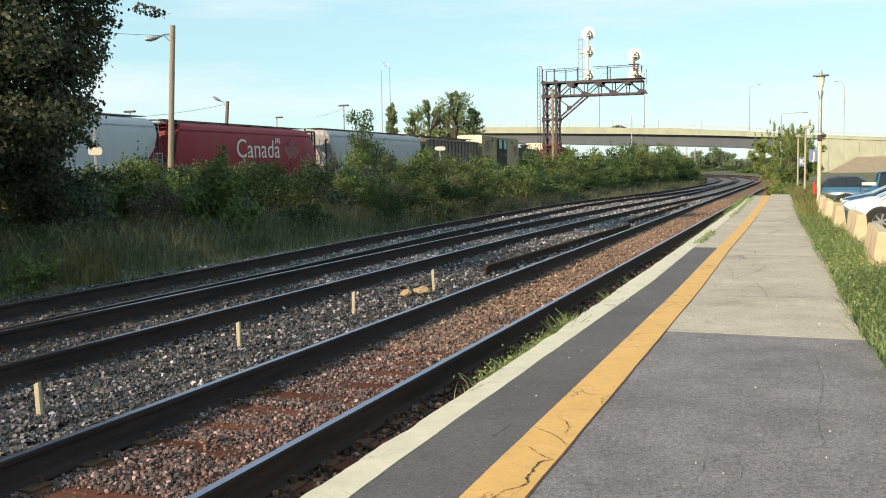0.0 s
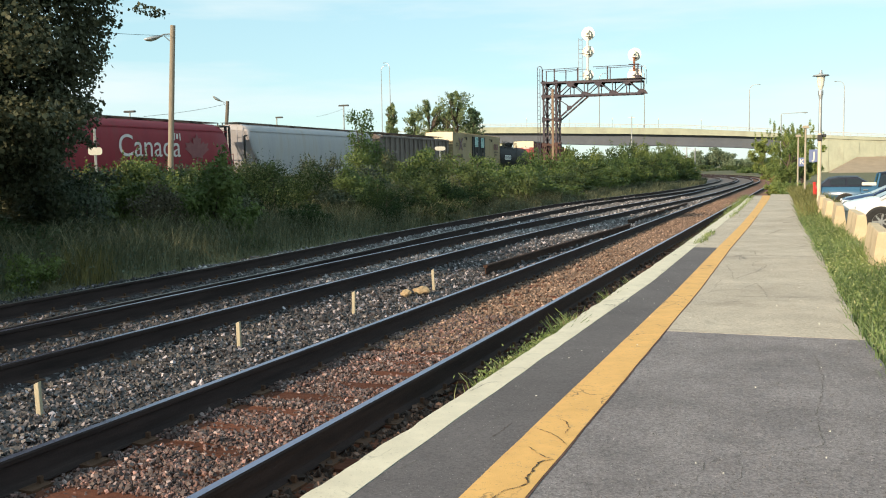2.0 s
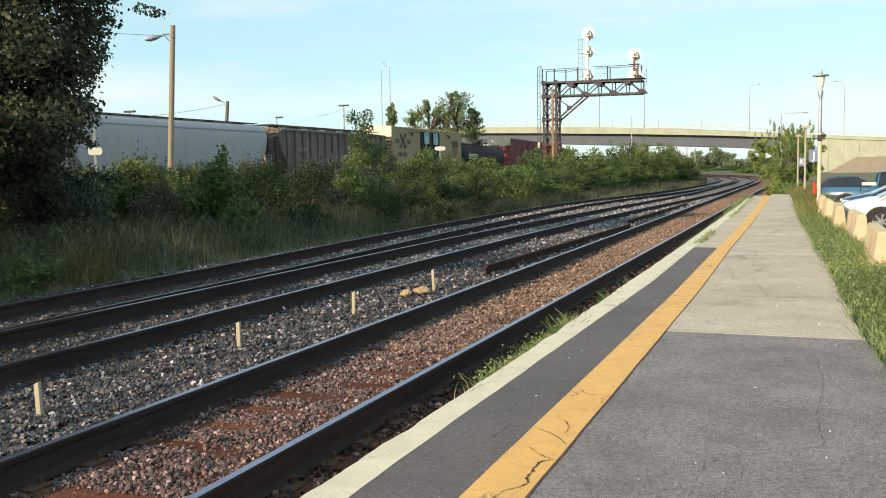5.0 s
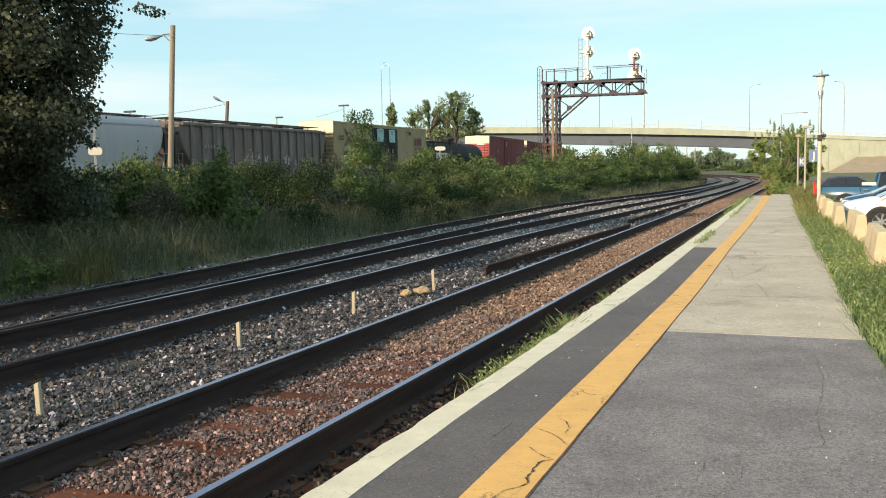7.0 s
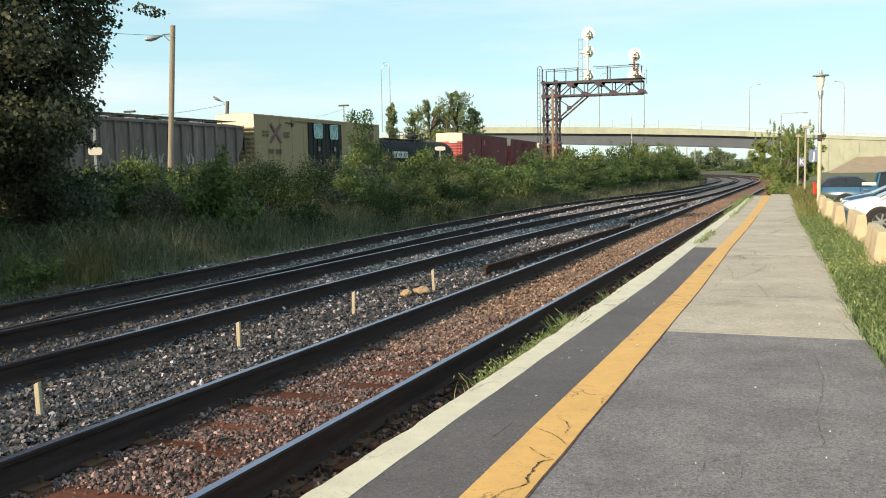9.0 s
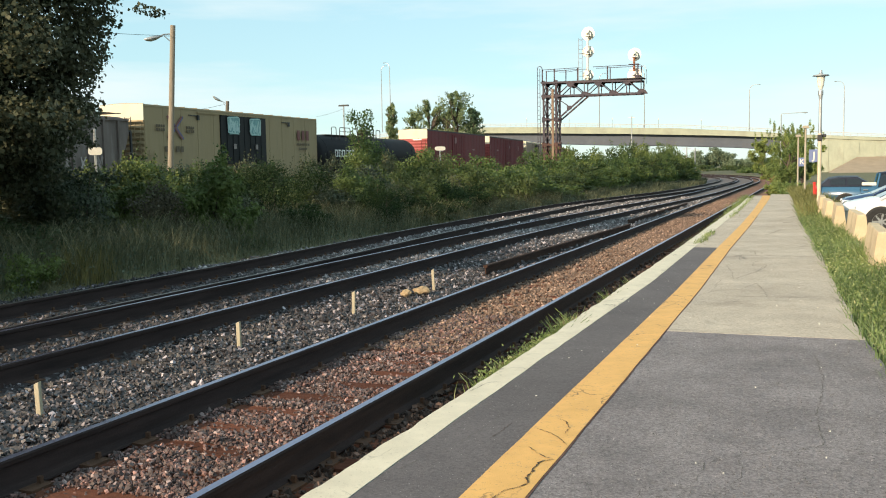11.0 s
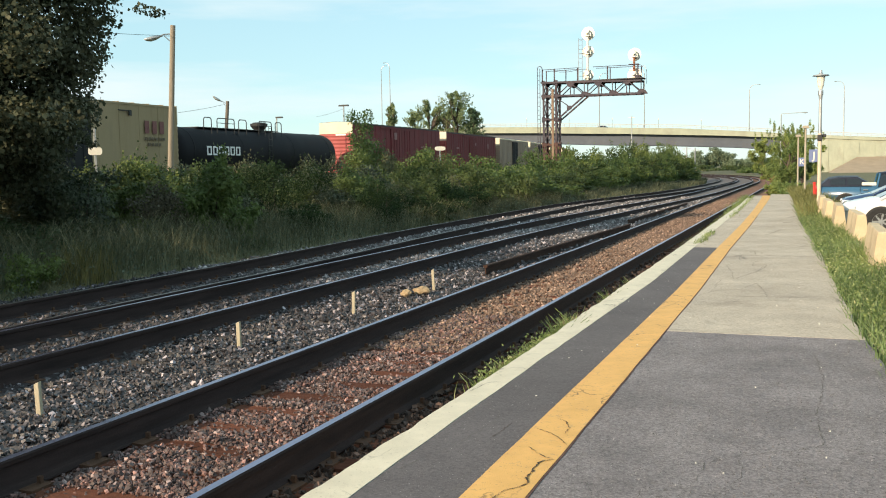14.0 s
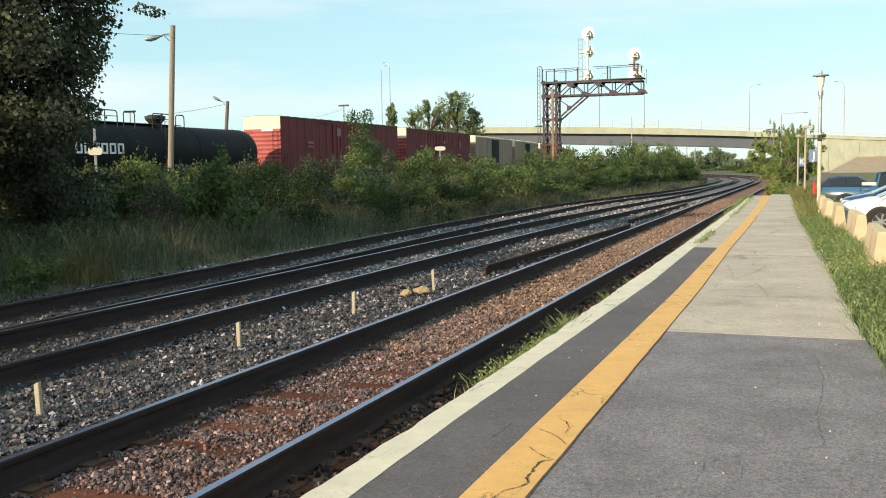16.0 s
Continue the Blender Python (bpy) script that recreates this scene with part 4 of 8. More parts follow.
def lantern_post():
    lamp = empty("platform_lamp", 0.33, 34.3, 0.0)
    bm = bmesh.new()
    rod(bm, (0, 0, 0), (0, 0, 0.5), 0.09, 0.075, 12)
    rod(bm, (0, 0, 0.5), (0, 0, 2.7), 0.065, 0.06, 12)
    part("lower_pole", bm, M_LAMP_POST, lamp, "peeling cream lower post")
    bm = bmesh.new()
    rod(bm, (0, 0, 2.7), (0, 0, 3.85), 0.055, 0.05, 12)
    rod(bm, (0, 0, 3.85), (0, 0, 4.0), 0.05, 0.075, 12)
    rod(bm, (0, 0, 4.0), (0, 0, 4.14), 0.085, 0.085, 12)
    part("upper_pole", bm, M_GALV, lamp)
    bm = bmesh.new()
    block(bm, (0, -0.02, 2.55), (0.16, 0.2, 0.2), 0.02)
    block(bm, (0.1, 0, 2.62), (0.2, 0.1, 0.1), 0.02)
    part("bracket", bm, M_DARK_METAL, lamp, "dark clamp box on the post")
    bm = bmesh.new()
    rod(bm, (0, 0, 4.17), (0, 0, 4.30), 0.05, 0.10, 12)
    rod(bm, (0, 0, 4.30), (0, 0, 4.62), 0.10, 0.14, 12)
    part("lantern", bm, M_SIGN_WHITE, lamp, "frosted tapering lantern")
    bm = bmesh.new()
    rod(bm, (0, 0, 4.62), (0, 0, 4.66), 0.27, 0.25, 16)
    rod(bm, (0, 0, 4.66), (0, 0, 4.72), 0.10, 0.06, 12)
    rod(bm, (0, 0, 4.72), (0, 0, 4.82), 0.05, 0.04, 10)
    part("cap", bm, M_GALV, lamp, "wide grey metal lamp cap")
    tagged(lamp, "tall platform lamp post with a round lantern", "lamp post")


lantern_post()


def letter(parent, ch, size, m, material, depth=0.004):
    cu = bpy.data.curves.new("letter", "FONT")
    cu.body, cu.size, cu.extrude = ch, size, depth
    cu.align_x, cu.align_y = "CENTER", "CENTER"
    ob = new("letter_tmp", cu)
    me = bpy.data.meshes.new_from_object(ob)
    bpy.data.objects.remove(ob)
    me.materials.clear()
    me.materials.append(material)
    t = new("lettering", me)
    t.parent = parent
    t.matrix_basis = m
    return t


M_POST = worn("pale_grey_post_wood", (0.33, 0.29, 0.22), (0.46, 0.41, 0.32), 4.0, 0.85, bump=0.3, bscale=60, stretch=(6, 6, 1))


def letter_sign(x, y, top, sx, sz, half, ch, face, ink, label, pole_r=0.055, wide=1.5):
    ob = empty("platform_sign", x, y, 0.0)
    bm = bmesh.new()
    rod(bm, (0, 0, -0.3), (0, 0, top), pole_r, pole_r * 0.85, 10)
    block(bm, (0.0, 0, top + 0.04), (0.30, 0.24, 0.14), 0.02)
    part("pole", bm, M_POST, ob, "pale wooden post with a small cap box")
    bm = bmesh.new()
    block(bm, (sx, -0.09, sz), (half * wide, 0.03, half * 2), 0.006)
    board = part("board", bm, face, ob)
    bm = bmesh.new()
    block(bm, (sx, -0.068, sz + half * 0.6), (half * 1.4, 0.05, 0.04), 0)
    part("bracket", bm, M_GALV, ob)
    letter(ob, ch, half * 1.7, pose(sx, -0.108, sz, 90, 0, 0), ink)
    return tagged(ob, label, "sign", "lettered signs along the platform")


letter_sign(-0.18, 50.0, 3.45, 0.40, 2.06, 0.31, "J", M_SIGN_BLUE, M_SIGN_WHITE, "wooden post with a blue board lettered J")
letter_sign(-0.62, 60.0, 3.3, 0.22, 1.78, 0.26, "K", M_SIGN_BLUE, M_SIGN_WHITE, "wooden post with a dark blue board lettered K")


def lozenge_sign(x, y, z, w, h, post_top, label):
    """A small white plate with rounded ends on a thin post."""
    ob = empty("trackside_sign", x, y, ground_z(x, y))
    g = ground_z(x, y)
    bm = bmesh.new()
    block(bm, (0, 0, (post_top - g) / 2), (0.07, 0.07, post_top - g), 0.008)
    part("post", bm, M_GALV, ob)
    bm = bmesh.new()
    ring = []
    for i in range(20):
        a = i * math.tau / 20
        ring.append((math.copysign(abs(math.cos(a)) ** 0.5, math.cos(a)) * w / 2, math.copysign(abs(math.sin(a)) ** 0.6, math.sin(a)) * h / 2))
    loft(bm, [[(u, -0.07, z - g + v) for u, v in ring], [(u, -0.045, z - g + v) for u, v in ring]])
    part("plate", bm, M_SIGN_WHITE, ob, "white oblong plate")
    ob.matrix_basis = pose(x, y, g, 0, 0, 35)
    return tagged(ob, label, "sign", "white plates on posts along the bushes")


lozenge_sign(-20.0, 22.45, 2.43, 0.40, 0.24, 3.1, "small white plate on a thin post above the bushes")
lozenge_sign(-20.0, 50.7, 2.92, 0.62, 0.24, 3.02, "white plate on a post beside the freight track")


# ---- stakes and a rock on the ballast ----
def stake(x, y, top, lean):
    bm = bmesh.new()
    block(bm, (0, 0, (top - 0.35) / 2), (0.042, 0.042, top + 0.34), 0.006)
    for v in bm.verts:
        if v.co.z > 0:
            v.co.z += 0.012 * (v.co.x / 0.025)
    ob = part("survey_stake", bm, M_STAKE, None)
    ob.matrix_basis = pose(x, y, 0, 0, lean, 12)
    tagged(ob, "short bleached wooden stake driven into the ballast", "stake", "stakes between the tracks")


for sx, sy, stz, sl in ((-5.73, 5.65, 0.06, -2), (-5.76, 8.53, 0.09, -1), (-5.61, 11.0, 0.11, 1), (-5.52, 13.6, 0.13, -3)):
    stake(sx, sy, stz, sl)


def rock(x, y, z, r, seed, label):
    bm = bmesh.new()
    bmesh.ops.create_icosphere(bm, subdivisions=3, radius=1.0)
    for v in bm.verts:
        k = 1 + 0.35 * noise.noise(v.co * 1.3 + Vector((seed, 0, 0))) + 0.12 * noise.noise(v.co * 4 + Vector((0, seed, 0)))
        v.co = Vector((v.co.x * r[0], v.co.y * r[1], v.co.z * r[2])) * k
    ob = part("rock", bm, worn("sandstone", (0.30, 0.21, 0.12), (0.44, 0.32, 0.19), 8, 0.9, bump=0.5, bscale=40), None)
    ob.matrix_basis = pose(x, y, z, 4, -6, 25)
    tagged(ob, label, "rock")


rock(-5.47, 13.0, -0.13, (0.13, 0.09, 0.06), 3.0, "tan sandstone lump lying on the grey ballast")
rock(-5.62, 12.75, -0.14, (0.08, 0.06, 0.05), 8.0, "smaller tan stone beside the sandstone lump")


# ---- concrete barriers ----
BARRIER = [(-0.30, 0.0), (-0.30, 0.07), (-0.15, 0.25), (-0.085, 0.76), (-0.07, 0.80), (0.07, 0.80), (0.085, 0.76), (0.15, 0.25), (0.30, 0.07), (0.30, 0.0)]


def barrier_model():
    ob = empty("concrete_barrier")
    bm = bmesh.new()
    rings = []
    for k in (0.0, 0.02, 0.45, 0.9, 1.35, 1.8, 2.28, 2.3):
        s = 0.965 if k in (0.0, 2.3) else 1.0
        rings.append([(u * s, k, w * (0.5 + 0.5 * s) if w > 0.4 else w) for u, w in BARRIER])
    loft(bm, rings)
    for v in bm.verts:
        v.co += Vector((0.008 * noise.noise(v.co * 5), 0.006 * noise.noise(v.co * 7), 0.01 * noise.noise(v.co * 6)))
    part("body", bm, M_CONCRETE, ob)
    return tagged(ob, "weathered concrete traffic barrier in the weeds", "barrier", "barriers along the car park")


barrier = barrier_model()
barrier.matrix_basis = pose(1.0, 14.5, -0.09, 0, 0, 0)
for bx, by, brz in ((0.94, 19.25, 1.5), (0.68, 23.2, 0), (0.53, 26.2, 1.5), (0.40, 29.2, 0.5), (1.5, 9.6, 1)):
    copy_thing(barrier, pose(bx, by, -0.09, 0, 0, brz))


# ---- overpass ----
M_HANDRAIL = worn("grey_handrail_paint", (0.50, 0.51, 0.50), (0.62, 0.62, 0.60), 2.0, 0.6, 0.2, 0.05, 40)
ob_road = {}


def overpass():
    ob = empty("overpass_bridge")
    top = table([(-420, 1.0), (-180, 2.6), (-130, 8.0), (-104, 11.4), (-92, 12.4), (-79, 12.70), (-64, 12.32), (-50, 11.83), (-43, 11.46), (-29, 10.87), (-23, 10.38), (-16, 9.9), (-11, 9.48), (2, 8.29), (14, 7.43), (60, 4.8)])
    low = table([(-420, -0.6), (-180, 0.4), (-130, 5.6), (-104, 9.2), (-92, 10.4), (-79, 10.91), (-64, 10.46), (-50, 9.88), (-43, 9.67), (-29, 9.0), (-23, 8.74), (-16, 8.35), (-11, 8.0), (2, 7.35), (14, 6.55), (60, 3.9)])
    und = table([(-420, -0.9), (-180, 0.1), (-130, 3.8), (-104, 7.0), (-92, 8.2), (-79, 8.55), (-64, 8.03), (-50, 7.32), (-43, 7.06), (-29, 6.51), (-23, 6.2), (-16, 5.85), (-11, 5.4), (0, 5.0)])
    ob_road["z"] = lambda x: low(x) + 0.75
    Y0, Y1 = 230.0, 242.0
    xs = [-420 + 3 * i for i in range(161)]
    rings = [[(x, Y0, low(x)), (x, Y0, top(x) - 0.35), (x, Y0 + 0.35, top(x) - 0.3), (x, Y0 + 0.35, low(x) + 0.75), (x, Y1 - 0.35, low(x) + 0.75),
              (x, Y1 - 0.35, top(x) - 0.3), (x, Y1, top(x) - 0.35), (x, Y1, low(x))] for x in xs]
    bm = bmesh.new()
    loft(bm, rings)
    part("deck", bm, M_BRIDGE, ob, "pale concrete deck and parapet")
    for gy in (Y0 + 1.5, Y0 + 4.5, Y0 + 8.0, Y1 - 1.5):
        bm = bmesh.new()
        gx = [x for x in xs if x <= -4]
        loft(bm, [[(x, gy - 0.15, und(x)), (x, gy - 0.15, low(x)), (x, gy + 0.15, low(x)), (x, gy + 0.15, und(x))] for x in gx])
        loft(bm, [[(x, gy - 0.4, und(x) - 0.14), (x, gy - 0.4, und(x)), (x, gy + 0.4, und(x)), (x, gy + 0.4, und(x) - 0.14)] for x in gx])
        part("girder", bm, M_GIRDER, ob, "grey steel girder")
    bm = bmesh.new()
    for i in range(180):
        x = -200 + 1.4 * i
        rod(bm, (x, Y0 + 0.15, top(x) - 0.35), (x, Y0 + 0.15, top(x) + 0.5), 0.055, None, 5)
        rod(bm, (x, Y0 + 0.15, top(x) + 0.12), (x + 1.4, Y0 + 0.15, top(x + 1.4) + 0.12), 0.05, None, 5)
        rod(bm, (x, Y0 + 0.15, top(x) + 0.5), (x + 1.4, Y0 + 0.15, top(x + 1.4) + 0.5), 0.09, None, 5)
    part("handrail", bm, M_HANDRAIL, ob, "thin steel rail on the parapet")
    for x in (-45.2, -34.0, -24.0, -56.0, -67.0):
        bm = bmesh.new()
        rod(bm, (x, Y0 + 0.3, top(x) - 0.3), (x, Y0 + 0.3, top(x) + 1.9), 0.06, 0.05, 6)
        block(bm, (x, Y0 + 0.3, top(x) + 1.8), (0.22, 0.10, 0.4), 0.03)
        part("marker_post", bm, M_GALV, ob, "small grey post on the parapet")
    bm = bmesh.new()
    loft(bm, [[(x, Y0 - 0.06, low(x) - 0.02), (x, Y0 - 0.06, low(x) + 0.22), (x, Y0 + 0.05, low(x) + 0.22), (x, Y0 + 0.05, low(x) - 0.02)] for x in xs])
    part("drip_ledge", bm, M_BRIDGE, ob, "concrete ledge below the parapet")
    for px, w in ((-76.0, 4.0), (-68.0, 1.4)):
        bm = bmesh.new()
        block(bm, (px, 236, und(px) - 0.6), (w, 9, 1.2), 0.05)
        for yy in (232.5, 239.5):
            rod(bm, (px, yy, -0.6), (px, yy, und(px) - 1.0), 0.8, None, 12)
        part("pier", bm, M_BRIDGE, ob)
    bm = bmesh.new()
    block(bm, (31.0, 236.0, 2.2), (57.5, 11.6, 6.0), 0.03)
    for v in bm.verts:
        if v.co.z > 3:
            v.co.z = low(v.co.x) + 0.1
    part("abutment", bm, M_BRIDGE, ob, "sunlit concrete abutment wall")
    for i in range(9):
        bm = bmesh.new()
        x = 4.0 + i * 3.2
        block(bm, (x, 230.15, (low(x) - 0.9) / 2), (0.12, 0.1, low(x) + 0.7), 0.0)
        part("wall_rib", bm, M_BRIDGE, ob)
    tagged(ob, "long concrete road overpass on grey girders", "bridge")


overpass()
bm = bmesh.new()
loft(bm, [[(3.0, 206, -1.2), (3.0, 229.8, -1.0), (3.0, 229.8, -1.25)], [(10.0, 206, -1.2), (10.0, 229.8, 2.9), (10.0, 229.8, -1.2)],
          [(60.0, 206, -1.2), (60.0, 229.8, 3.2), (60.0, 229.8, -1.2)]])
tagged(part("slope_paving", bm, M_SLOPE, None), "brown paved slope below the bridge abutment", "embankment", kind="structure")
for lx, z0, z1, arm in ((-13.15, 9.0, 18.9, 1.7), (7.15, 7.3, 18.8, -1.4), (-37.4, 9.6, 24.0, -1.6), (-48.4, 10.5, 23.4, 1.0)):
    tall_light(lx, 230.4, z0, z1, arm, "slender grey street lamp standing on the overpass")
tall_light(-107.5, 230.4, 12.0, 28.5, 1.0, "slender grey street lamp behind the poplars")
tall_light(-105.0, 230.4, 12.0, 29.3, -1.2, "slender grey street lamp behind the poplars")
# right of the line: a lamp with a long level arm
for hx, hy, htop, hl_label in ((-26.34, 150, 9.7, "thin pale pole standing before the overpass"), (-14.0, 118, 4.0, "thin grey pole at the end of the hedge"), (-13.45, 122, 3.9, "thin grey pole at the end of the hedge")):
    tp_ = empty("utility_pole", hx, hy, -0.5)
    bm = bmesh.new()
    rod(bm, (0, 0, 0), (0, 0, htop + 0.5), 0.10, 0.07, 8)
    part("pole", bm, M_GALV, tp_)
    bm = bmesh.new()
    bar(bm, (-0.5, 0, htop + 0.2), (0.5, 0, htop + 0.2), 0.08, 0.08)
    part("crossarm", bm, M_GALV, tp_)
    tagged(tp_, hl_label, "pole", "poles along the bend")
hl = empty("road_lamp", -4.0, 150, -0.4)
bm = bmesh.new()
rod(bm, (0, 0, 0), (0, 0, 9.4), 0.12, 0.08, 8)
part("pole", bm, M_GALV, hl)
bm = bmesh.new()
tube(bm, [(0, 0, 9.4), (0.1, 0, 9.55), (3.0, 0, 9.65)], 0.05, 6)
cobra_head(bm, (2.9, 0, 9.65), (1, 0, 0), 0.9)
part("arm", bm, M_GALV, hl)
tagged(hl, "grey road lamp with a long level arm by the bridge", "street lamp")


# ---- signal gantry ----
M_RUST_MAST = worn("rusted_mast_paint", (0.20, 0.07, 0.035), (0.34, 0.14, 0.07), 4, 0.8, 0.1, 0.2, 40)
def gantry():
    g = empty("signal_gantry", 0, 66.0, 0)
    zb, zt = -0.2, 7.75
    X0, X1, Y0, Y1 = -17.84, -16.80, -0.55, 0.55
    levels = [0.0, 1.59, 3.33, 5.14, 6.75, 7.72]
    for (x, y) in ((X0, Y0), (X1, Y0), (X0, Y1), (X1, Y1)):
        for lo, hi, steel in ((zb, 3.33, M_GANTRY_RUST), (3.33, zt, M_GANTRY)):
            bm = bmesh.new()
            k = 0.07                     # an angle section: two flanges
            sx, sy = (1 if x == X0 else -1), (1 if y == Y0 else -1)
            block(bm, (x + sx * k, y, (lo + hi) / 2), (0.13, 0.025, hi - lo))
            block(bm, (x, y + sy * k, (lo + hi) / 2), (0.025, 0.13, hi - lo))
            part("mast_leg", bm, steel, g)
    for i, (lo, hi) in enumerate(zip(levels, levels[1:])):
        steel = M_GANTRY_RUST if hi < 3.5 else M_GANTRY
        for (a, b) in (((X0, Y0), (X1, Y0)), ((X0, Y1), (X1, Y1)), ((X0, Y0), (X0, Y1)), ((X1, Y0), (X1, Y1))):
            m = (lo + hi) / 2
            am = ((a[0] + b[0]) / 2, (a[1] + b[1]) / 2)
            if i in (1, 2, 3):               # K bracing with a strut at each level
                runs = [((*a, lo + 0.1), (*am, m)), ((*b, lo + 0.1), (*am, m)), ((*am, m), (*a, hi - 0.1)), ((*am, m), (*b, hi - 0.1))]
            else:
                runs = [((*a, lo), (*b, hi)), ((*b, lo), (*a, hi))]
            for e0, e1 in runs:
                part("brace", bar(bmesh.new(), e0, e1, 0.06, 0.05), steel, g)
            part("strut", bar(bmesh.new(), (*a, hi), (*b, hi), 0.10, 0.10), steel, g)
        for x in (X0, X1):
            for y in (Y0, Y1):
                bm = bmesh.new()
                sx = 1 if x == X0 else -1
                loft(bm, [[(x - sx * 0.06, y + q, hi - 0.20), (x + sx * 0.12, y + q, hi - 0.20), (x + sx * 0.30, y + q, hi - 0.05), (x + sx * 0.30, y + q, hi + 0.06), (x + sx * 0.12, y + q, hi + 0.18), (x - sx * 0.06, y + q, hi + 0.18)] for q in (-0.03, 0.03)])
                part("gusset_plate", bm, steel, g)
    for lo, hi in ((0.2, 3.3), (3.32, 5.12), (5.16, 7.3)):
        bm = bmesh.new()
        block(bm, (-17.10, Y0 - 0.04, (lo + hi) / 2), (0.17, 0.08, hi - lo), 0.02)
        part("cable_tray", bm, M_CHANNEL, g, "tan weathered channel up the mast")
    E = -10.85
    for y in (Y0, Y1):
        for z0, z1 in ((7.76, 7.58), (6.80, 6.72)):
            bm = bmesh.new()
            bar(bm, (X0 - 0.1, y, z0), (E, y, z1), 0.12, 0.12)
            part("arm_chord", bm, M_GANTRY, g)
    bm = bmesh.new()
    n = 6
    for i in range(n):
        xa, xb = X1 + (E - X1) * i / n, X1 + (E - X1) * (i + 1) / n
        for y in (Y0, Y1):
            if i % 2:
                bar(bm, (xa, y, 7.65), (xb, y, 6.78), 0.07, 0.06)
            else:
                bar(bm, (xa, y, 6.78), (xb, y, 7.65), 0.07, 0.06)
            bar(bm, (xb, y, 6.78), (xb, y, 7.65), 0.06, 0.06)
            if i % 2 == 0:
                loft(bm, [[(xb - 0.34, y + q, 7.66), (xb - 0.12, y + q, 7.36), (xb + 0.12, y + q, 7.36), (xb + 0.34, y + q, 7.66)] for q in (-0.04, 0.04)])
            else:
                loft(bm, [[(xb - 0.30, y + q, 6.74), (xb - 0.12, y + q, 7.00), (xb + 0.12, y + q, 7.00), (xb + 0.30, y + q, 6.74)] for q in (-0.04, 0.04)])
        bar(bm, (xa, Y0, 6.78), (xb, Y1, 6.78), 0.05, 0.05)
        bar(bm, (xb, Y0, 7.62), (xb, Y1, 7.62), 0.06, 0.06)
    part("arm_bracing", bm, M_GANTRY, g, "rusty zigzag lattice bars")
    bm = bmesh.new()
    for y in (Y0, Y1):
        bar(bm, (X1, y, 5.1), (-14.78, y, 6.72), 0.12, 0.1)
    bar(bm, (X1 + 0.05, Y0, 6.6), (-15.85, Y0, 5.95), 0.07, 0.06)
    block(bm, (-15.9, Y0, 5.92), (0.34, 0.06, 0.26))
    part("knee_brace", bm, M_GANTRY, g)
    bm = bmesh.new()
    block(bm, ((X0 + E) / 2, 0, 7.76), (E - X0 + 0.3, 1.15, 0.06))
    part("walkway", bm, M_DARK_METAL, g, "dark grating walkway")
    bm = bmesh.new()
    for y, xs in ((Y0, (-17.85, -16.97, -15.29, -13.17, -11.07)), (Y1, (-17.85, -16.4, -14.9, -13.2, -11.0))):
        for x in xs:
            bar(bm, (x, y, 7.72), (x, y, 8.70), 0.085 if y == Y0 else 0.06, 0.06)
        rod(bm, (-17.9, y, 8.66), (-15.2, y, 8.68), 0.020, None, 6)
        rod(bm, (-14.2, y, 8.68), (-10.9, y, 8.66), 0.020, None, 6)
    chain = [(-16.97 + 0.42 * i, Y0, 8.52 - 0.10 * math.sin(math.pi * i / 4)) for i in range(5)]
    tube(bm, chain, 0.016, 5)
    part("guard_rail", bm, M_GANTRY, g, "thin steel guard rail")
    bm = bmesh.new()
    for x in (-18.20, -18.02):
        rod(bm, (x, -0.6, 0.2), (x, -0.6, 8.75), 0.022, None, 6)
    tube(bm, [(-18.20, -0.6, 8.75), (-18.15, -0.6, 8.88), (-18.02, -0.6, 8.92), (-17.88, -0.6, 8.85), (-17.85, -0.6, 8.6)], 0.022, 6)
    for i in range(26):
        rod(bm, (-18.20, -0.6, 0.5 + i * 0.31), (-18.02, -0.6, 0.5 + i * 0.31), 0.012, None, 5)
    part("ladder", bm, M_GANTRY, g)
    bm = bmesh.new()
    rod(bm, (-10.6, 0.3, 7.4), (-10.6, 0.3, 8.3), 0.02, None, 6)
    tube(bm, [(-10.95, 0.3, 8.6), (-10.75, 0.3, 8.65), (-10.6, 0.3, 8.3)], 0.02, 6)
    part("conduit", bm, M_GALV, g)

    def signal_mast(x, heads, top, ladder, paint, note):
        bm = bmesh.new()
        rod(bm, (x, 0, 7.5), (x, 0, top), 0.085, 0.07, 10)
        mast = part("signal_mast", bm, paint, g, note)
        for hz, rad in heads:
            bm = bmesh.new()
            rod(bm, (x - 0.02, 0.26, hz), (x - 0.02, 0.29, hz), rad, rad, 20)
            part("backing_disc", bm, M_SIGNAL, mast, "round pale signal background")
            bm = bmesh.new()
            block(bm, (x - 0.02, 0.05, hz), (0.30, 0.36, 0.46), 0.05)
            rod(bm, (x - 0.02, -0.14, hz), (x - 0.02, -0.30, hz + 0.02), 0.10, 0.09, 12)
            block(bm, (x + 0.16, 0.05, hz - 0.1), (0.16, 0.16, 0.26), 0.02)
            part("lamp_housing", bm, M_SIGNAL, mast, "silver lamp housing with rust streaks")
        if ladder:
            bm = bmesh.new()
            for dx in (0.34, 0.6):
                rod(bm, (x - dx, -0.2, 7.6), (x - dx, -0.2, 10.75), 0.018, None, 6)
            for i in range(10):
                rod(bm, (x - 0.6, -0.2, 7.8 + i * 0.31), (x - 0.34, -0.2, 7.8 + i * 0.31), 0.012, None, 5)
            for z in (8.6, 9.7, 10.7):
                rod(bm, (x - 0.6, -0.2, z), (x, 0, z), 0.018, None, 6)
            part("mast_ladder", bm, M_GALV, mast)
        return mast

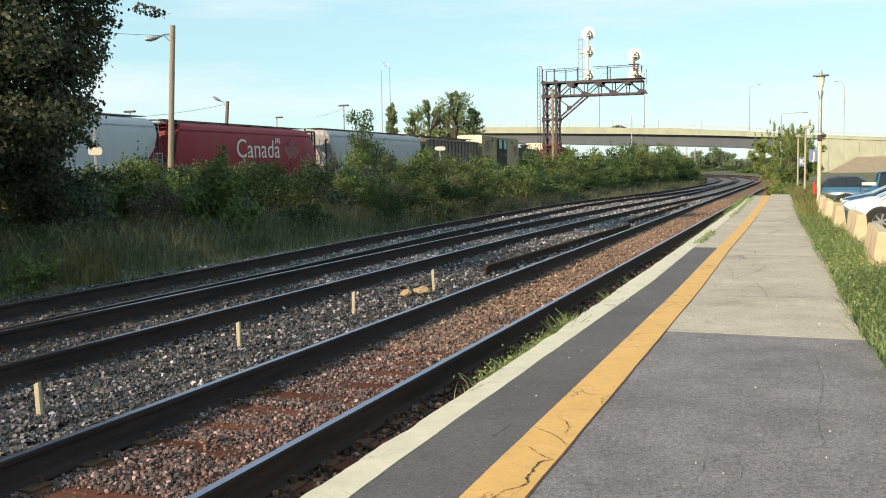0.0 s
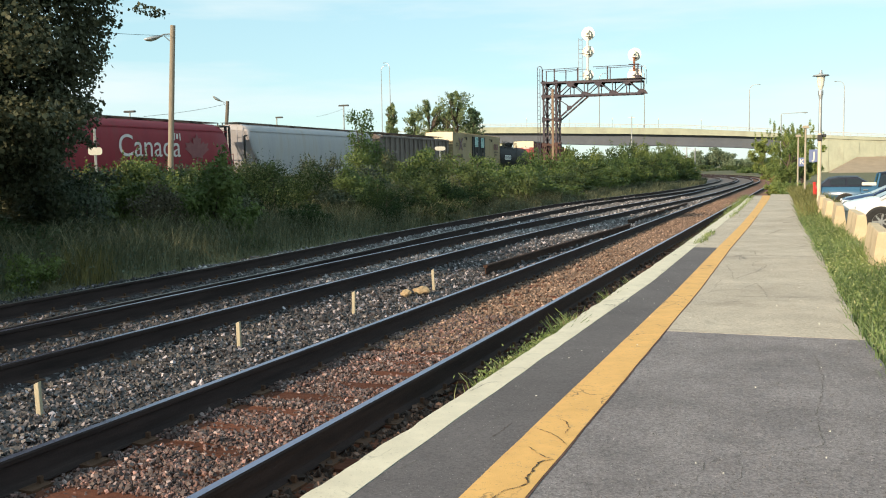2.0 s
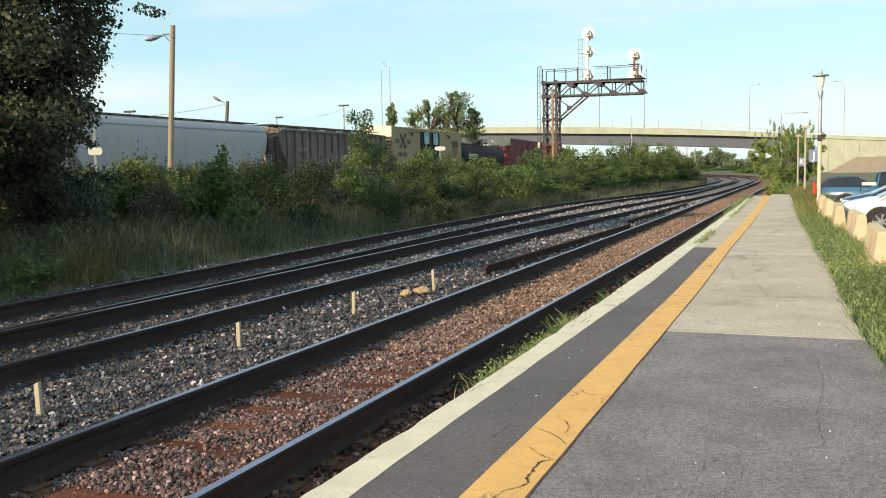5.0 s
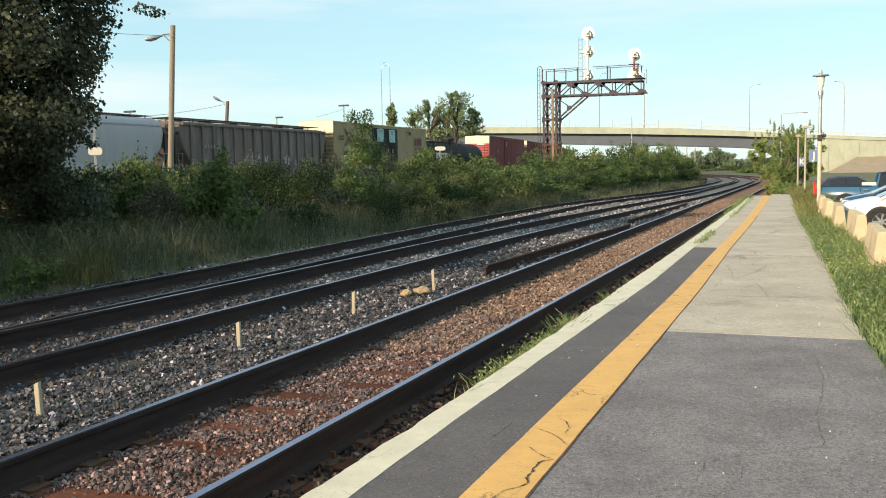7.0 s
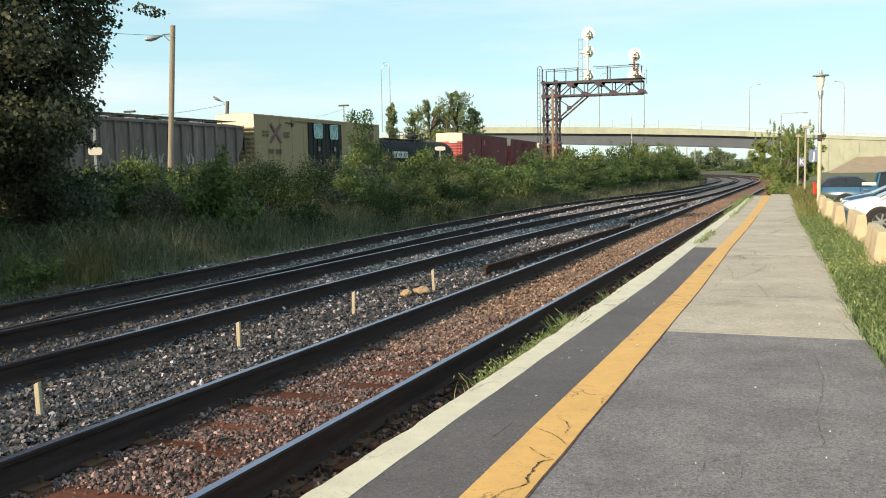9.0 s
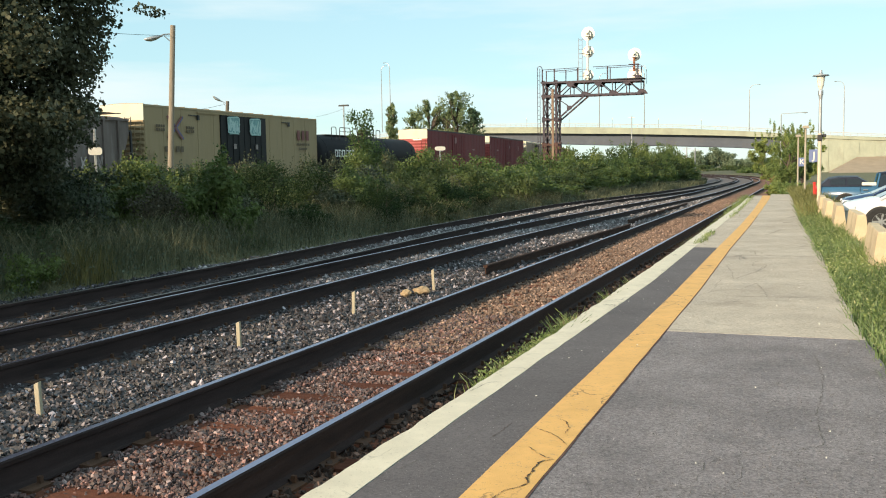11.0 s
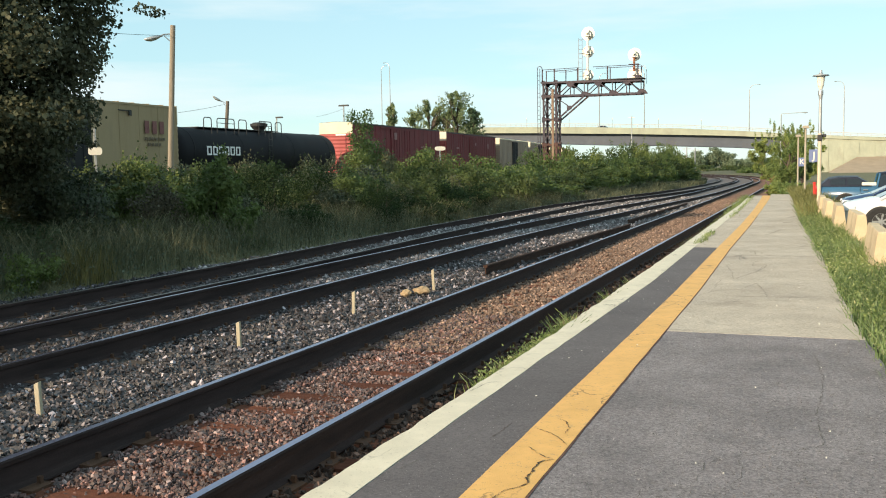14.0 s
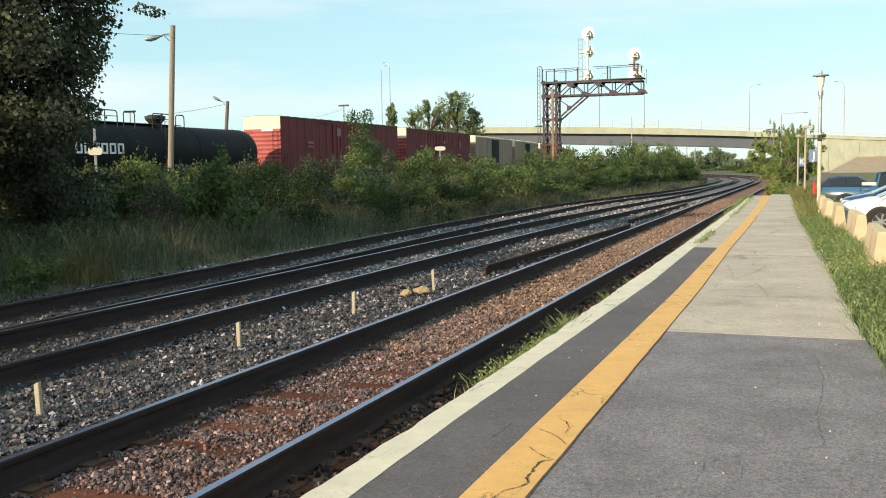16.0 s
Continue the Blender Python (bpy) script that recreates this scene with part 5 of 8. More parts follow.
    signal_mast(-14.69, ((11.1, 0.48), (9.85, 0.42), (8.2, 0.4)), 11.35, True, M_SIGNAL, "sunlit silver signal mast")
    signal_mast(-11.42, ((9.45, 0.46), (8.05, 0.5)), 9.7, False, M_RUST_MAST, "red-brown rusted signal mast")
    bm = bmesh.new()
    block(bm, (-11.42, -0.1, 8.75), (0.7, 0.3, 0.04))
    block(bm, (-11.15, -0.05, 7.85), (0.4, 0.35, 0.3), 0.03)
    part("junction_box", bm, M_GANTRY, g)
    tagged(g, "rusty steel cantilever signal gantry beside the tracks", "signal gantry")


gantry()


# ---- freight cars: origin at rail level in the middle of the car, +x towards the platform ----
M_CAR_GREY = worn("grey_hopper_paint", (0.39, 0.40, 0.45), (0.50, 0.505, 0.55), 0.5, 0.6, 0, 0.08, 30, dirt=(0.28, 0.26, 0.24), dirt_scale=0.5, dirt_amount=0.6, stretch=(1, 2.5, 0.35), spec=0.2)
M_CAR_WHITE = worn("pale_hopper_paint", (0.335, 0.33, 0.365), (0.44, 0.43, 0.455), 0.5, 0.6, 0, 0.08, 30, dirt=(0.30, 0.26, 0.22), dirt_scale=0.5, dirt_amount=0.7, stretch=(1, 2.5, 0.35), spec=0.2)
M_CAR_RED = worn("crimson_hopper_paint", (0.20, 0.022, 0.035), (0.30, 0.035, 0.05), 0.5, 0.55, 0, 0.08, 30, dirt=(0.12, 0.04, 0.04), dirt_scale=0.5, dirt_amount=0.6, stretch=(1, 2.5, 0.35), spec=0.2)
M_CAR_BROWN = worn("grey_brown_hopper_paint", (0.125, 0.10, 0.092), (0.215, 0.178, 0.165), 0.9, 0.75, 0, 0.1, 30, dirt=(0.29, 0.25, 0.23), dirt_scale=1.1, dirt_amount=0.75, stretch=(1, 2.5, 0.35), spec=0.2)
M_CAR_BEIGE = worn("buff_boxcar_paint", (0.285, 0.215, 0.125), (0.385, 0.30, 0.18), 0.5, 0.65, 0, 0.08, 30, dirt=(0.22, 0.17, 0.11), dirt_scale=0.5, dirt_amount=0.6, stretch=(1, 2.5, 0.35), spec=0.2)
M_CAR_BLACK = worn("black_tank_paint", (0.006, 0.006, 0.008), (0.012, 0.012, 0.016), 0.6, 0.7, 0, 0.08, 30, dirt=(0.020, 0.019, 0.020), dirt_scale=0.5, dirt_amount=0.6, spec=0.2)
M_CAR_OXIDE = worn("oxide_boxcar_paint", (0.125, 0.026, 0.030), (0.20, 0.042, 0.047), 0.5, 0.65, 0, 0.08, 30, dirt=(0.06, 0.025, 0.024), dirt_scale=0.6, dirt_amount=0.6, stretch=(1, 2.5, 0.35), spec=0.2)
# The ends get a lighter red than the oxide sides.
M_CAR_END_RED = worn("light_red_end_paint", (0.34, 0.085, 0.082), (0.45, 0.125, 0.12), 0.8, 0.65, 0, 0.08, 30, dirt=(0.24, 0.08, 0.06), dirt_scale=0.9, dirt_amount=0.5, spec=0.2)
M_CAR_TAUPE = worn("taupe_boxcar_paint", (0.27, 0.20, 0.15), (0.38, 0.285, 0.215), 0.5, 0.7, 0, 0.08, 30, dirt=(0.14, 0.11, 0.08), dirt_scale=0.6, dirt_amount=0.6, stretch=(1, 2.5, 0.35), spec=0.2)
M_CAR_CREAM = worn("cream_end_paint", (0.68, 0.60, 0.44), (0.78, 0.70, 0.53), 0.8, 0.6, 0, 0.05, 30, spec=0.2)
M_ROOF = worn("dull_roof_steel", (0.040, 0.038, 0.038), (0.085, 0.08, 0.078), 0.7, 0.7, 0.1, 0.1, 20, dirt=(0.06, 0.05, 0.045), dirt_scale=0.8, spec=0.2)
M_DOOR_DARK = worn("black_boxcar_door", (0.010, 0.011, 0.013), (0.022, 0.023, 0.025), 0.7, 0.6, 0, 0.08, 30, spec=0.2)
M_LEAF_EMBLEM = worn("faded_leaf_paint", (0.19, 0.060, 0.070), (0.25, 0.095, 0.10), 3.0, 0.7, 0, 0.05, 30)
M_SPRAY_MINT = worn("pale_teal_spray", (0.36, 0.55, 0.55), (0.50, 0.66, 0.65), 5.0, 0.7, 0, 0.05, 30)
M_GRAFFITI_TEAL = worn("faded_teal_spray", (0.13, 0.30, 0.31), (0.26, 0.44, 0.44), 5.0, 0.7, 0, 0.05, 30)
M_SPRAY_MAROON = worn("maroon_spray", (0.16, 0.06, 0.06), (0.24, 0.10, 0.09), 4.0, 0.7, 0, 0.05, 30)
M_SPRAY_FAINT = worn("faint_spray", (0.22, 0.18, 0.17), (0.34, 0.29, 0.28), 4.0, 0.7, 0, 0.05, 30)
M_SPRAY_BROWN = worn("dark_brown_stencil", (0.10, 0.075, 0.05), (0.16, 0.12, 0.08), 4.0, 0.7, 0, 0.05, 30)
M_SPRAY_DUSTY = worn("dusty_pink_marks", (0.24, 0.12, 0.12), (0.33, 0.19, 0.18), 4.0, 0.7, 0, 0.05, 30)
M_EMBLEM_BLUE = worn("slate_blue_mark", (0.10, 0.10, 0.20), (0.16, 0.16, 0.28), 4.0, 0.7, 0, 0.05, 30)
M_SPRAY_PALE = worn("pale_spray", (0.34, 0.30, 0.30), (0.48, 0.44, 0.43), 4.0, 0.7, 0, 0.05, 30)
M_STENCIL = worn("white_stencil", (0.74, 0.74, 0.74), (0.84, 0.84, 0.83), 3.0, 0.7, 0, 0.05, 30)
M_STENCIL_PINK = worn("worn_white_lettering", (0.58, 0.50, 0.50), (0.74, 0.68, 0.68), 3.0, 0.7, 0, 0.05, 30)


def truck(parent, y):
    """A two-axle truck: side frames, bolster and wheels."""
    bm = bmesh.new()
    for x in (-1.0, 1.0):
        rings = []
        for k, lo, hi in ((-1.15, 0.40, 0.60), (-0.8, 0.36, 0.66), (-0.35, 0.22, 0.74), (0.35, 0.22, 0.74), (0.8, 0.36, 0.66), (1.15, 0.40, 0.60)):
            rings.append([(x - 0.08, y + k, lo), (x + 0.08, y + k, lo), (x + 0.08, y + k, hi), (x - 0.08, y + k, hi)])
        loft(bm, rings)
    block(bm, (0, y, 0.55), (2.3, 0.4, 0.3), 0.02)
    t = part("truck", bm, M_DARK_METAL, parent, "dark cast-steel wheel truck")
    for dy in (-0.88, 0.88):
        bm = bmesh.new()
        rod(bm, (-0.8, y + dy, 0.46), (0.8, y + dy, 0.46), 0.08, None, 8)
        for x in (-0.752, 0.752):
            rod(bm, (x - 0.06, y + dy, 0.46), (x + 0.06, y + dy, 0.46), 0.46, None, 20)
            rod(bm, (x - 0.09, y + dy, 0.46), (x - 0.06, y + dy, 0.46), 0.49, None, 20)
        part("wheelset", bm, M_PLATE, t)


def underframe(car, L):
    bm = bmesh.new()
    block(bm, (0, 0, 0.95), (0.4, L - 0.4, 0.3), 0.02)
    for y in (-L / 2 + 2.2, L / 2 - 2.2):
        block(bm, (0, y, 1.0), (2.5, 0.35, 0.22), 0.02)
    part("centre_sill", bm, M_DARK_METAL, car)
    for sgn in (-1, 1):
        bm = bmesh.new()
        block(bm, (0, sgn * (L / 2 + 0.25), 0.86), (0.16, 0.7, 0.2), 0.03)
        block(bm, (0, sgn * (L / 2 + 0.58), 0.86), (0.26, 0.2, 0.3), 0.05)
        part("coupler", bm, M_PLATE, car)
        truck(car, sgn * (L / 2 - 2.2))


def ladder(car, x, y, z0, z1, material, along=True):
    bm = bmesh.new()
    for d in (-0.2, 0.2):
        p = (x, y + d) if along else (x + d, y)
        rod(bm, (*p, z0), (*p, z1), 0.02, None, 5)
    z = z0 + 0.2
    while z < z1:
        a, b = ((x, y - 0.2, z), (x, y + 0.2, z)) if along else ((x - 0.2, y, z), (x + 0.2, y, z))
        rod(bm, a, b, 0.016, None, 5)
        z += 0.38
    part("ladder", bm, material, car)


def roof_walk(car, L, z, w=0.7):
    bm = bmesh.new()
    for sx in (-w / 2, w / 2):
        bar(bm, (sx, -L / 2, z), (sx, L / 2, z), 0.05, 0.04)
    n = int(L / 0.5)
    for i in range(n + 1):
        y = -L / 2 + L * i / n
        block(bm, (0, y, z), (w, 0.30 if i % 3 else 0.46, 0.03))
        if i % 4 == 0:
            bar(bm, (-w / 2, y, z - 0.25), (-w / 2, y, z), 0.05, 0.05)
            bar(bm, (w / 2, y, z - 0.25), (w / 2, y, z), 0.05, 0.05)
    part("running_board", bm, M_ROOF, car, "grating walkway along the roof")


def hopper(label, L, H, paint, ribbed, rounded=False):
    """A covered hopper: bulging or ribbed sides, sloped or rounded ends, hatches and a roof walk."""
    car = empty("hopper_car")
    prof = [(0.0, H - 0.16), (0.75, H - 0.20), (1.18, H - 0.38), (1.36, H - 0.62), (1.47, H - 1.1), (1.52, H - 1.9), (1.48, H - 2.7), (1.40, 1.35), (1.30, 1.12)]
    if ribbed:
        prof = [(0.0, H - 0.16), (0.8, H - 0.22), (1.25, H - 0.34), (1.46, H - 0.46), (1.47, H - 1.1), (1.47, H - 1.9), (1.47, H - 2.5), (1.45, 1.35), (1.42, 1.12)]
    ring = prof + [(-a, b) for a, b in prof[::-1][:-1]]
    b = L / 2
    face = 1.15 if rounded else 0.45         # the end sheet stands this far inside the car's end
    st = [-b + face, -b + face + 0.08, -b + face + 1.1, 0, b - face - 1.1, b - face - 0.08, b - face]
    bm = bmesh.new()
    rings = []
    for i, y in enumerate(st):
        sg = -1 if y < 0 else 1
        end = i in (0, 1, 5, 6)
        r = []
        for a, z in ring:
            if rounded:                       # the end swells out towards the floor, and its edge is round
                cut = -0.85 * min(max((H - 0.3 - z) / 2.2, 0.0), 1.0) ** 0.7 if end else 0.0
            else:                             # the lower part of each end slopes in towards the hoppers
                cut = max(0.0, (H - 1.55 - z)) * 0.85 if end else 0.0
            s = 0.955 if i in (0, 6) else 1.0
            r.append((a * s, y - sg * cut, z if s == 1.0 else H / 2 + (z - H / 2) * 0.985))
        rings.append(r)
    loft(bm, rings)
    body = part("body", bm, paint, car, smooth=False)
    if not ribbed:
        for f in body.data.polygons:
            f.use_smooth = abs(f.normal.y) < 0.3
        bm = bmesh.new()
        for sx in (-1, 1):
            bar(bm, (sx * 1.385, -b + 0.6, H - 0.66), (sx * 1.385, b - 0.6, H - 0.66), 0.05, 0.06)
        part("side_moulding", bm, paint, car)
    else:
        n = 15
        for i in range(n):
            y = -b + 1.4 + (L - 2.8) * i / (n - 1)
            for sx in (-1, 1):
                bm = bmesh.new()
                block(bm, (sx * 1.53, y, (H - 0.42 + 1.2) / 2), (0.13, 0.16, H - 0.42 - 1.2), 0.02)
                part("side_post", bm, paint, car)
        bm = bmesh.new()
        for sx in (-1, 1):
            bar(bm, (sx * 1.52, -b + 0.6, H - 0.42), (sx * 1.52, b - 0.6, H - 0.42), 0.12, 0.12)
        part("top_chord", bm, paint, car)
    bm = bmesh.new()
    for sx in (-1, 1):
        bar(bm, (sx * 1.42, -b + 0.1, 1.12), (sx * 1.42, b - 0.1, 1.12), 0.1, 0.22)
    for sg in (-1, 1):
        block(bm, (0, sg * (b - 0.35), 1.1), (2.8, 0.7, 0.08))
        bar(bm, (-1.3, sg * (b - 0.12), 2.1), (1.3, sg * (b - 0.12), 2.1), 0.05, 0.05)
    part("end_sill", bm, paint, car)
    for sg in (-1, 1):
        for sx in (-1.3, 1.3):
            bm = bmesh.new()
            bar(bm, (sx, sg * (b - 0.15), 1.1), (sx * 0.97, sg * (b - 0.15), H - (0.35 if rounded else 1.0)), 0.12, 0.10)
            if not rounded:
                bar(bm, (sx * 0.97, sg * (b - 0.15), H - 1.0), (sx * 0.93, sg * (b - 0.5), H - 0.95), 0.1, 0.1)
            part("end_post", bm, M_DARK_METAL, car, "dark end post of the hopper")
            if rounded:
                bm = bmesh.new()
                bar(bm, (sx, sg * (b - 0.55), 1.1), (sx * 0.97, sg * (b - 0.55), H - 0.35), 0.12, 0.10)
                part("end_post", bm, M_DARK_METAL, car, "dark end post of the hopper")
        if rounded:
            bm = bmesh.new()
            block(bm, (0, sg * (b - 0.62), H - 0.30), (2.5, 1.15, 0.10), 0.02)
            part("end_roof", bm, M_DARK_METAL, car, "dark plate over the hopper's end")
    bm = bmesh.new()
    for i in range(4):
        y = -b + 3.0 + (L - 6.0) * i / 3
        loft(bm, [[(-0.9, y - 1.1, 1.3), (0.9, y - 1.1, 1.3), (0.9, y + 1.1, 1.3), (-0.9, y + 1.1, 1.3)],
                  [(-0.45, y - 0.35, 0.5), (0.45, y - 0.35, 0.5), (0.45, y + 0.35, 0.5), (-0.45, y + 0.35, 0.5)]])
    part("discharge_gates", bm, paint, car)
    for i in range(6):
        bm = bmesh.new()
        y = -b + 2.0 + (L - 4.0) * i / 5
        rod(bm, (0, y, H - 0.2), (0, y, H - 0.08), 0.42, 0.38, 14)
        part("hatch", bm, M_ROOF, car)
    roof_walk(car, L - 1.0, H - (0.07 if not ribbed else 0.03), 1.3 if not ribbed else 1.7)
    for sg in (-1, 1):
        ladder(car, 1.50, sg * (b - 0.35), 1.1, 2.5, paint)
        ladder(car, 1.0, sg * (b - 0.02), 1.1, H - 0.2, paint, False)
    underframe(car, L)
    return tagged(car, label, "hopper car", "cars of the freight train")


def boxcar(label, L, H, paint, end_paint, top_paint, doors, door_paint, roofp, ribs=12, proud=0.05):
    """A box car: ribbed sides, recessed plug doors, corrugated ends."""
    car = empty("box_car")
    b, w = L / 2, 1.49
    bm = bmesh.new()
    rings = []
    for y in (-b, b):
        rings.append([(w, y, 1.05), (w, y, H - 0.28), (-w, y, H - 0.28), (-w, y, 1.05)])
    loft(bm, rings)
    part("body", bm, paint, car)
    bm = bmesh.new()
    loft(bm, [[(w + 0.03, y, H - 0.28), (w + 0.015, y, H - 0.17), (0.0, y, H - 0.11), (-w - 0.015, y, H - 0.17), (-w - 0.03, y, H - 0.28)] for y in (-b + 0.02, b - 0.02)])
    n = 16
    for i in range(n + 1):
        y = -b + L * i / n
        bar(bm, (-w, y, H - 0.16), (0, y, H - 0.10), 0.05, 0.05)
        bar(bm, (0, y, H - 0.10), (w, y, H - 0.16), 0.05, 0.05)
    part("roof", bm, roofp, car)
    d0, d1 = doors
    for i in range(ribs * 2 + 1):
        y = -b + 0.06 + (L - 0.12) * i / (ribs * 2)
        if d0 - 0.1 < y < d1 + 0.1:
            continue
        for sx in (-1, 1):
            bm = bmesh.new()
            block(bm, (sx * (w + proud * 0.24), y, (H - 0.3 + 1.0) / 2), (proud, 0.09, H - 1.32), 0.008)
            part("side_post", bm, paint, car)
    m = (d0 + d1) / 2
    for ya, yb in ((d0, m - 0.03), (m + 0.03, d1)):
        for sx in (-1, 1):
            bm = bmesh.new()
            block(bm, (sx * (w + 0.045), (ya + yb) / 2, (H - 0.35 + 1.1) / 2), (0.09, yb - ya, H - 1.45), 0.02)
            for q in (0.25, 0.5, 0.75):
                rod(bm, (sx * (w + 0.11), ya + (yb - ya) * q, 1.2), (sx * (w + 0.11), ya + (yb - ya) * q, H - 0.5), 0.02, None, 6)
            bar(bm, (sx * (w + 0.10), ya, 1.9), (sx * (w + 0.10), yb, 1.9), 0.05, 0.08)
            part("door", bm, door_paint, car)
    bm = bmesh.new()
    for sx in (-1, 1):
        for z in (1.06, H - 0.4):
            bar(bm, (sx * (w + 0.1), d0 - 2.4, z), (sx * (w + 0.1), d1 + 2.4 if z < 2 else d1, z), 0.05, 0.08)
        bar(bm, (sx * w, -b, 1.08), (sx * w, b, 1.08), 0.08, 0.2)
    part("door_track", bm, paint, car)
    for sg in (-1, 1):
        bm = bmesh.new()
        waves = int((H - 2.1) / 0.075)
        zs = [(1.05 + (H - 2.1) * i / waves, 0.05 + 0.035 * math.sin(i * math.tau / 4)) for i in range(waves + 1)]
        loft(bm, [[(x, sg * (b + d), z) for z, d in zs] + [(x, sg * b, H - 1.05), (x, sg * b, 1.05)] for x in (-w + 0.02, w - 0.02)])
        part("end_panel", bm, end_paint, car, "corrugated steel end")
        bm = bmesh.new()
        loft(bm, [[(w, y, H - 1.05), (w, y, H - 0.16), (0, y, H - 0.10), (-w, y, H - 0.16), (-w, y, H - 1.05)] for y in (sg * (b - 0.002), sg * (b + 0.06))])
        part("end_top", bm, top_paint, car, "pale upper end")
        ladder(car, w + 0.1, sg * (b - 0.45), 1.0, 2.6, paint)
        ladder(car, 1.1, sg * (b + 0.12), 1.0, H - 1.2, paint, False)
        bm = bmesh.new()
        block(bm, (0, sg * (b + 0.2), 1.5), (1.6, 0.3, 0.05))
        rod(bm, (-0.75, sg * (b + 0.16), 2.2), (-0.75, sg * (b + 0.2), 2.2), 0.28, None, 16)
        part("brake_gear", bm, M_DARK_METAL, car)
    underframe(car, L)
    return tagged(car, label, "box car", "cars of the freight train")


def bars(parent, name, boxes, x, material, label=""):
    """Flat strokes of paint on the side that faces the platform: (y, z, length, height, slant)."""
    bm = bmesh.new()
    for i, (y, z, l, h, a) in enumerate(boxes):
        block(bm, (0, 0, 0), (0.012, l, h), 0.0, Matrix.Translation((x + 0.002 * (i % 7), y, z)) @ pose(0, 0, 0, a, 0, 0))
    return tagged(part(name, bm, material, parent, label), kind="stuff")


def tank(label, L, H):
    car = empty("tank_car")
    r = 1.5
    zc = H - r
    b = L / 2 + 0.45
    bm = bmesh.new()
    rings = []
    for y, k in ((-b, 0.05), (-b + 0.03, 0.35), (-b + 0.14, 0.62), (-b + 0.32, 0.83), (-b + 0.58, 0.96), (-b + 0.85, 1.0), (-3.2, 1.0), (3.2, 1.0),
                 (b - 0.85, 1.0), (b - 0.58, 0.96), (b - 0.32, 0.83), (b - 0.14, 0.62), (b - 0.03, 0.35), (b, 0.05)):
        rings.append([(r * k * math.cos(i * math.tau / 40), y, zc + r * k * math.sin(i * math.tau / 40)) for i in range(40)])
    loft(bm, rings)
    part("tank_shell", bm, M_CAR_BLACK, car, smooth=True)
    for y in (-b + 1.6, -3.2, 3.2, b - 1.6):
        bm = bmesh.new()
        rings = [[((r + q) * math.cos(i * math.tau / 40), y + d, zc + (r + q) * math.sin(i * math.tau / 40)) for i in range(40)] for d, q in ((-0.06, 0.0), (-0.06, 0.015), (0.06, 0.015), (0.06, 0.0))]
        loft(bm, rings, True, False)
        part("band", bm, M_CAR_BLACK, car)
    bm = bmesh.new()
    rod(bm, (0.3, 0.5, H - 0.25), (0.3, 0.5, H + 0.08), 0.34, 0.36, 18)
    rod(bm, (0.3, 0.5, H + 0.08), (0.3, 0.5, H + 0.34), 0.36, 0.58, 18)
    rod(bm, (0.3, 0.5, H + 0.34), (0.3, 0.5, H + 0.50), 0.58, 0.60, 18)
    rod(bm, (0.3, 0.5, H + 0.50), (0.3, 0.5, H + 0.58), 0.52, 0.40, 18)
    part("manway", bm, M_DARK_METAL, car, "black manway dome")
    bm = bmesh.new()
    block(bm, (0.0, -2.2, H + 0.02), (1.2, 9.4, 0.04))
    part("top_platform", bm, M_DARK_METAL, car)
    for x in (1.05,):
        for ya, yb in ((-6.9, -6.1), (-5.5, -3.6), (-3.1, -2.2), (-0.7, 0.9), (1.4, 2.2)):
            bm = bmesh.new()
            top = H + 0.60
            tube(bm, [(x, ya, H - 0.4), (x, ya, top - 0.12), (x, ya + 0.12, top), (x, yb - 0.12, top), (x, yb, top - 0.12), (x, yb, H - 0.4)], 0.030, 6)
            if yb - ya > 1.5:
                rod(bm, (x, (ya + yb) / 2, H - 0.4), (x, (ya + yb) / 2, top), 0.03, None, 6)
                rod(bm, (x, ya, H + 0.3), (x, yb, H + 0.3), 0.02, None, 6)
            part("guard_rail", bm, M_DARK_METAL, car, "dark pipe hoop on the tank top")
    ladder(car, 1.52, 0.0, 1.0, H + 0.2, M_DARK_METAL)
    for sg in (-1, 1):
        bm = bmesh.new()
        block(bm, (0, sg * (L / 2 - 1.2), 1.05), (2.7, 2.2, 0.12), 0.02)
        block(bm, (0, sg * (L / 2 - 2.2), 1.25), (2.2, 0.9, 0.5), 0.03)
        for x in (-1.35, 1.35):
            rod(bm, (x, sg * (L / 2 - 0.15), 1.0), (x, sg * (L / 2 - 0.15), 2.0), 0.02, None, 6)
        rod(bm, (-1.35, sg * (L / 2 - 0.15), 2.0), (1.35, sg * (L / 2 - 0.15), 2.0), 0.02, None, 6)
        part("end_platform", bm, M_DARK_METAL, car)
    underframe(car, L)
    # writing that names a company: plain pale bars
    for i in range(6):
        y0 = -7.05 + i * 0.62
        bars(car, "lettering", [(y0, zc + 0.27, 0.46, 0.10, 0), (y0, zc - 0.19, 0.46, 0.10, 0), (y0 - 0.18, zc + 0.04, 0.12, 0.5, 0), (y0 + 0.18, zc + 0.04, 0.12, 0.5, 0)], r + 0.010, M_STENCIL, "white company writing as plain frames")
    return tagged(car, label, "tank car", "cars of the freight train")


train = []          # each car, and how far along the line its middle is at the start


def couple(car, first, last):
    train.append((car, (first + last) / 2, last - first))


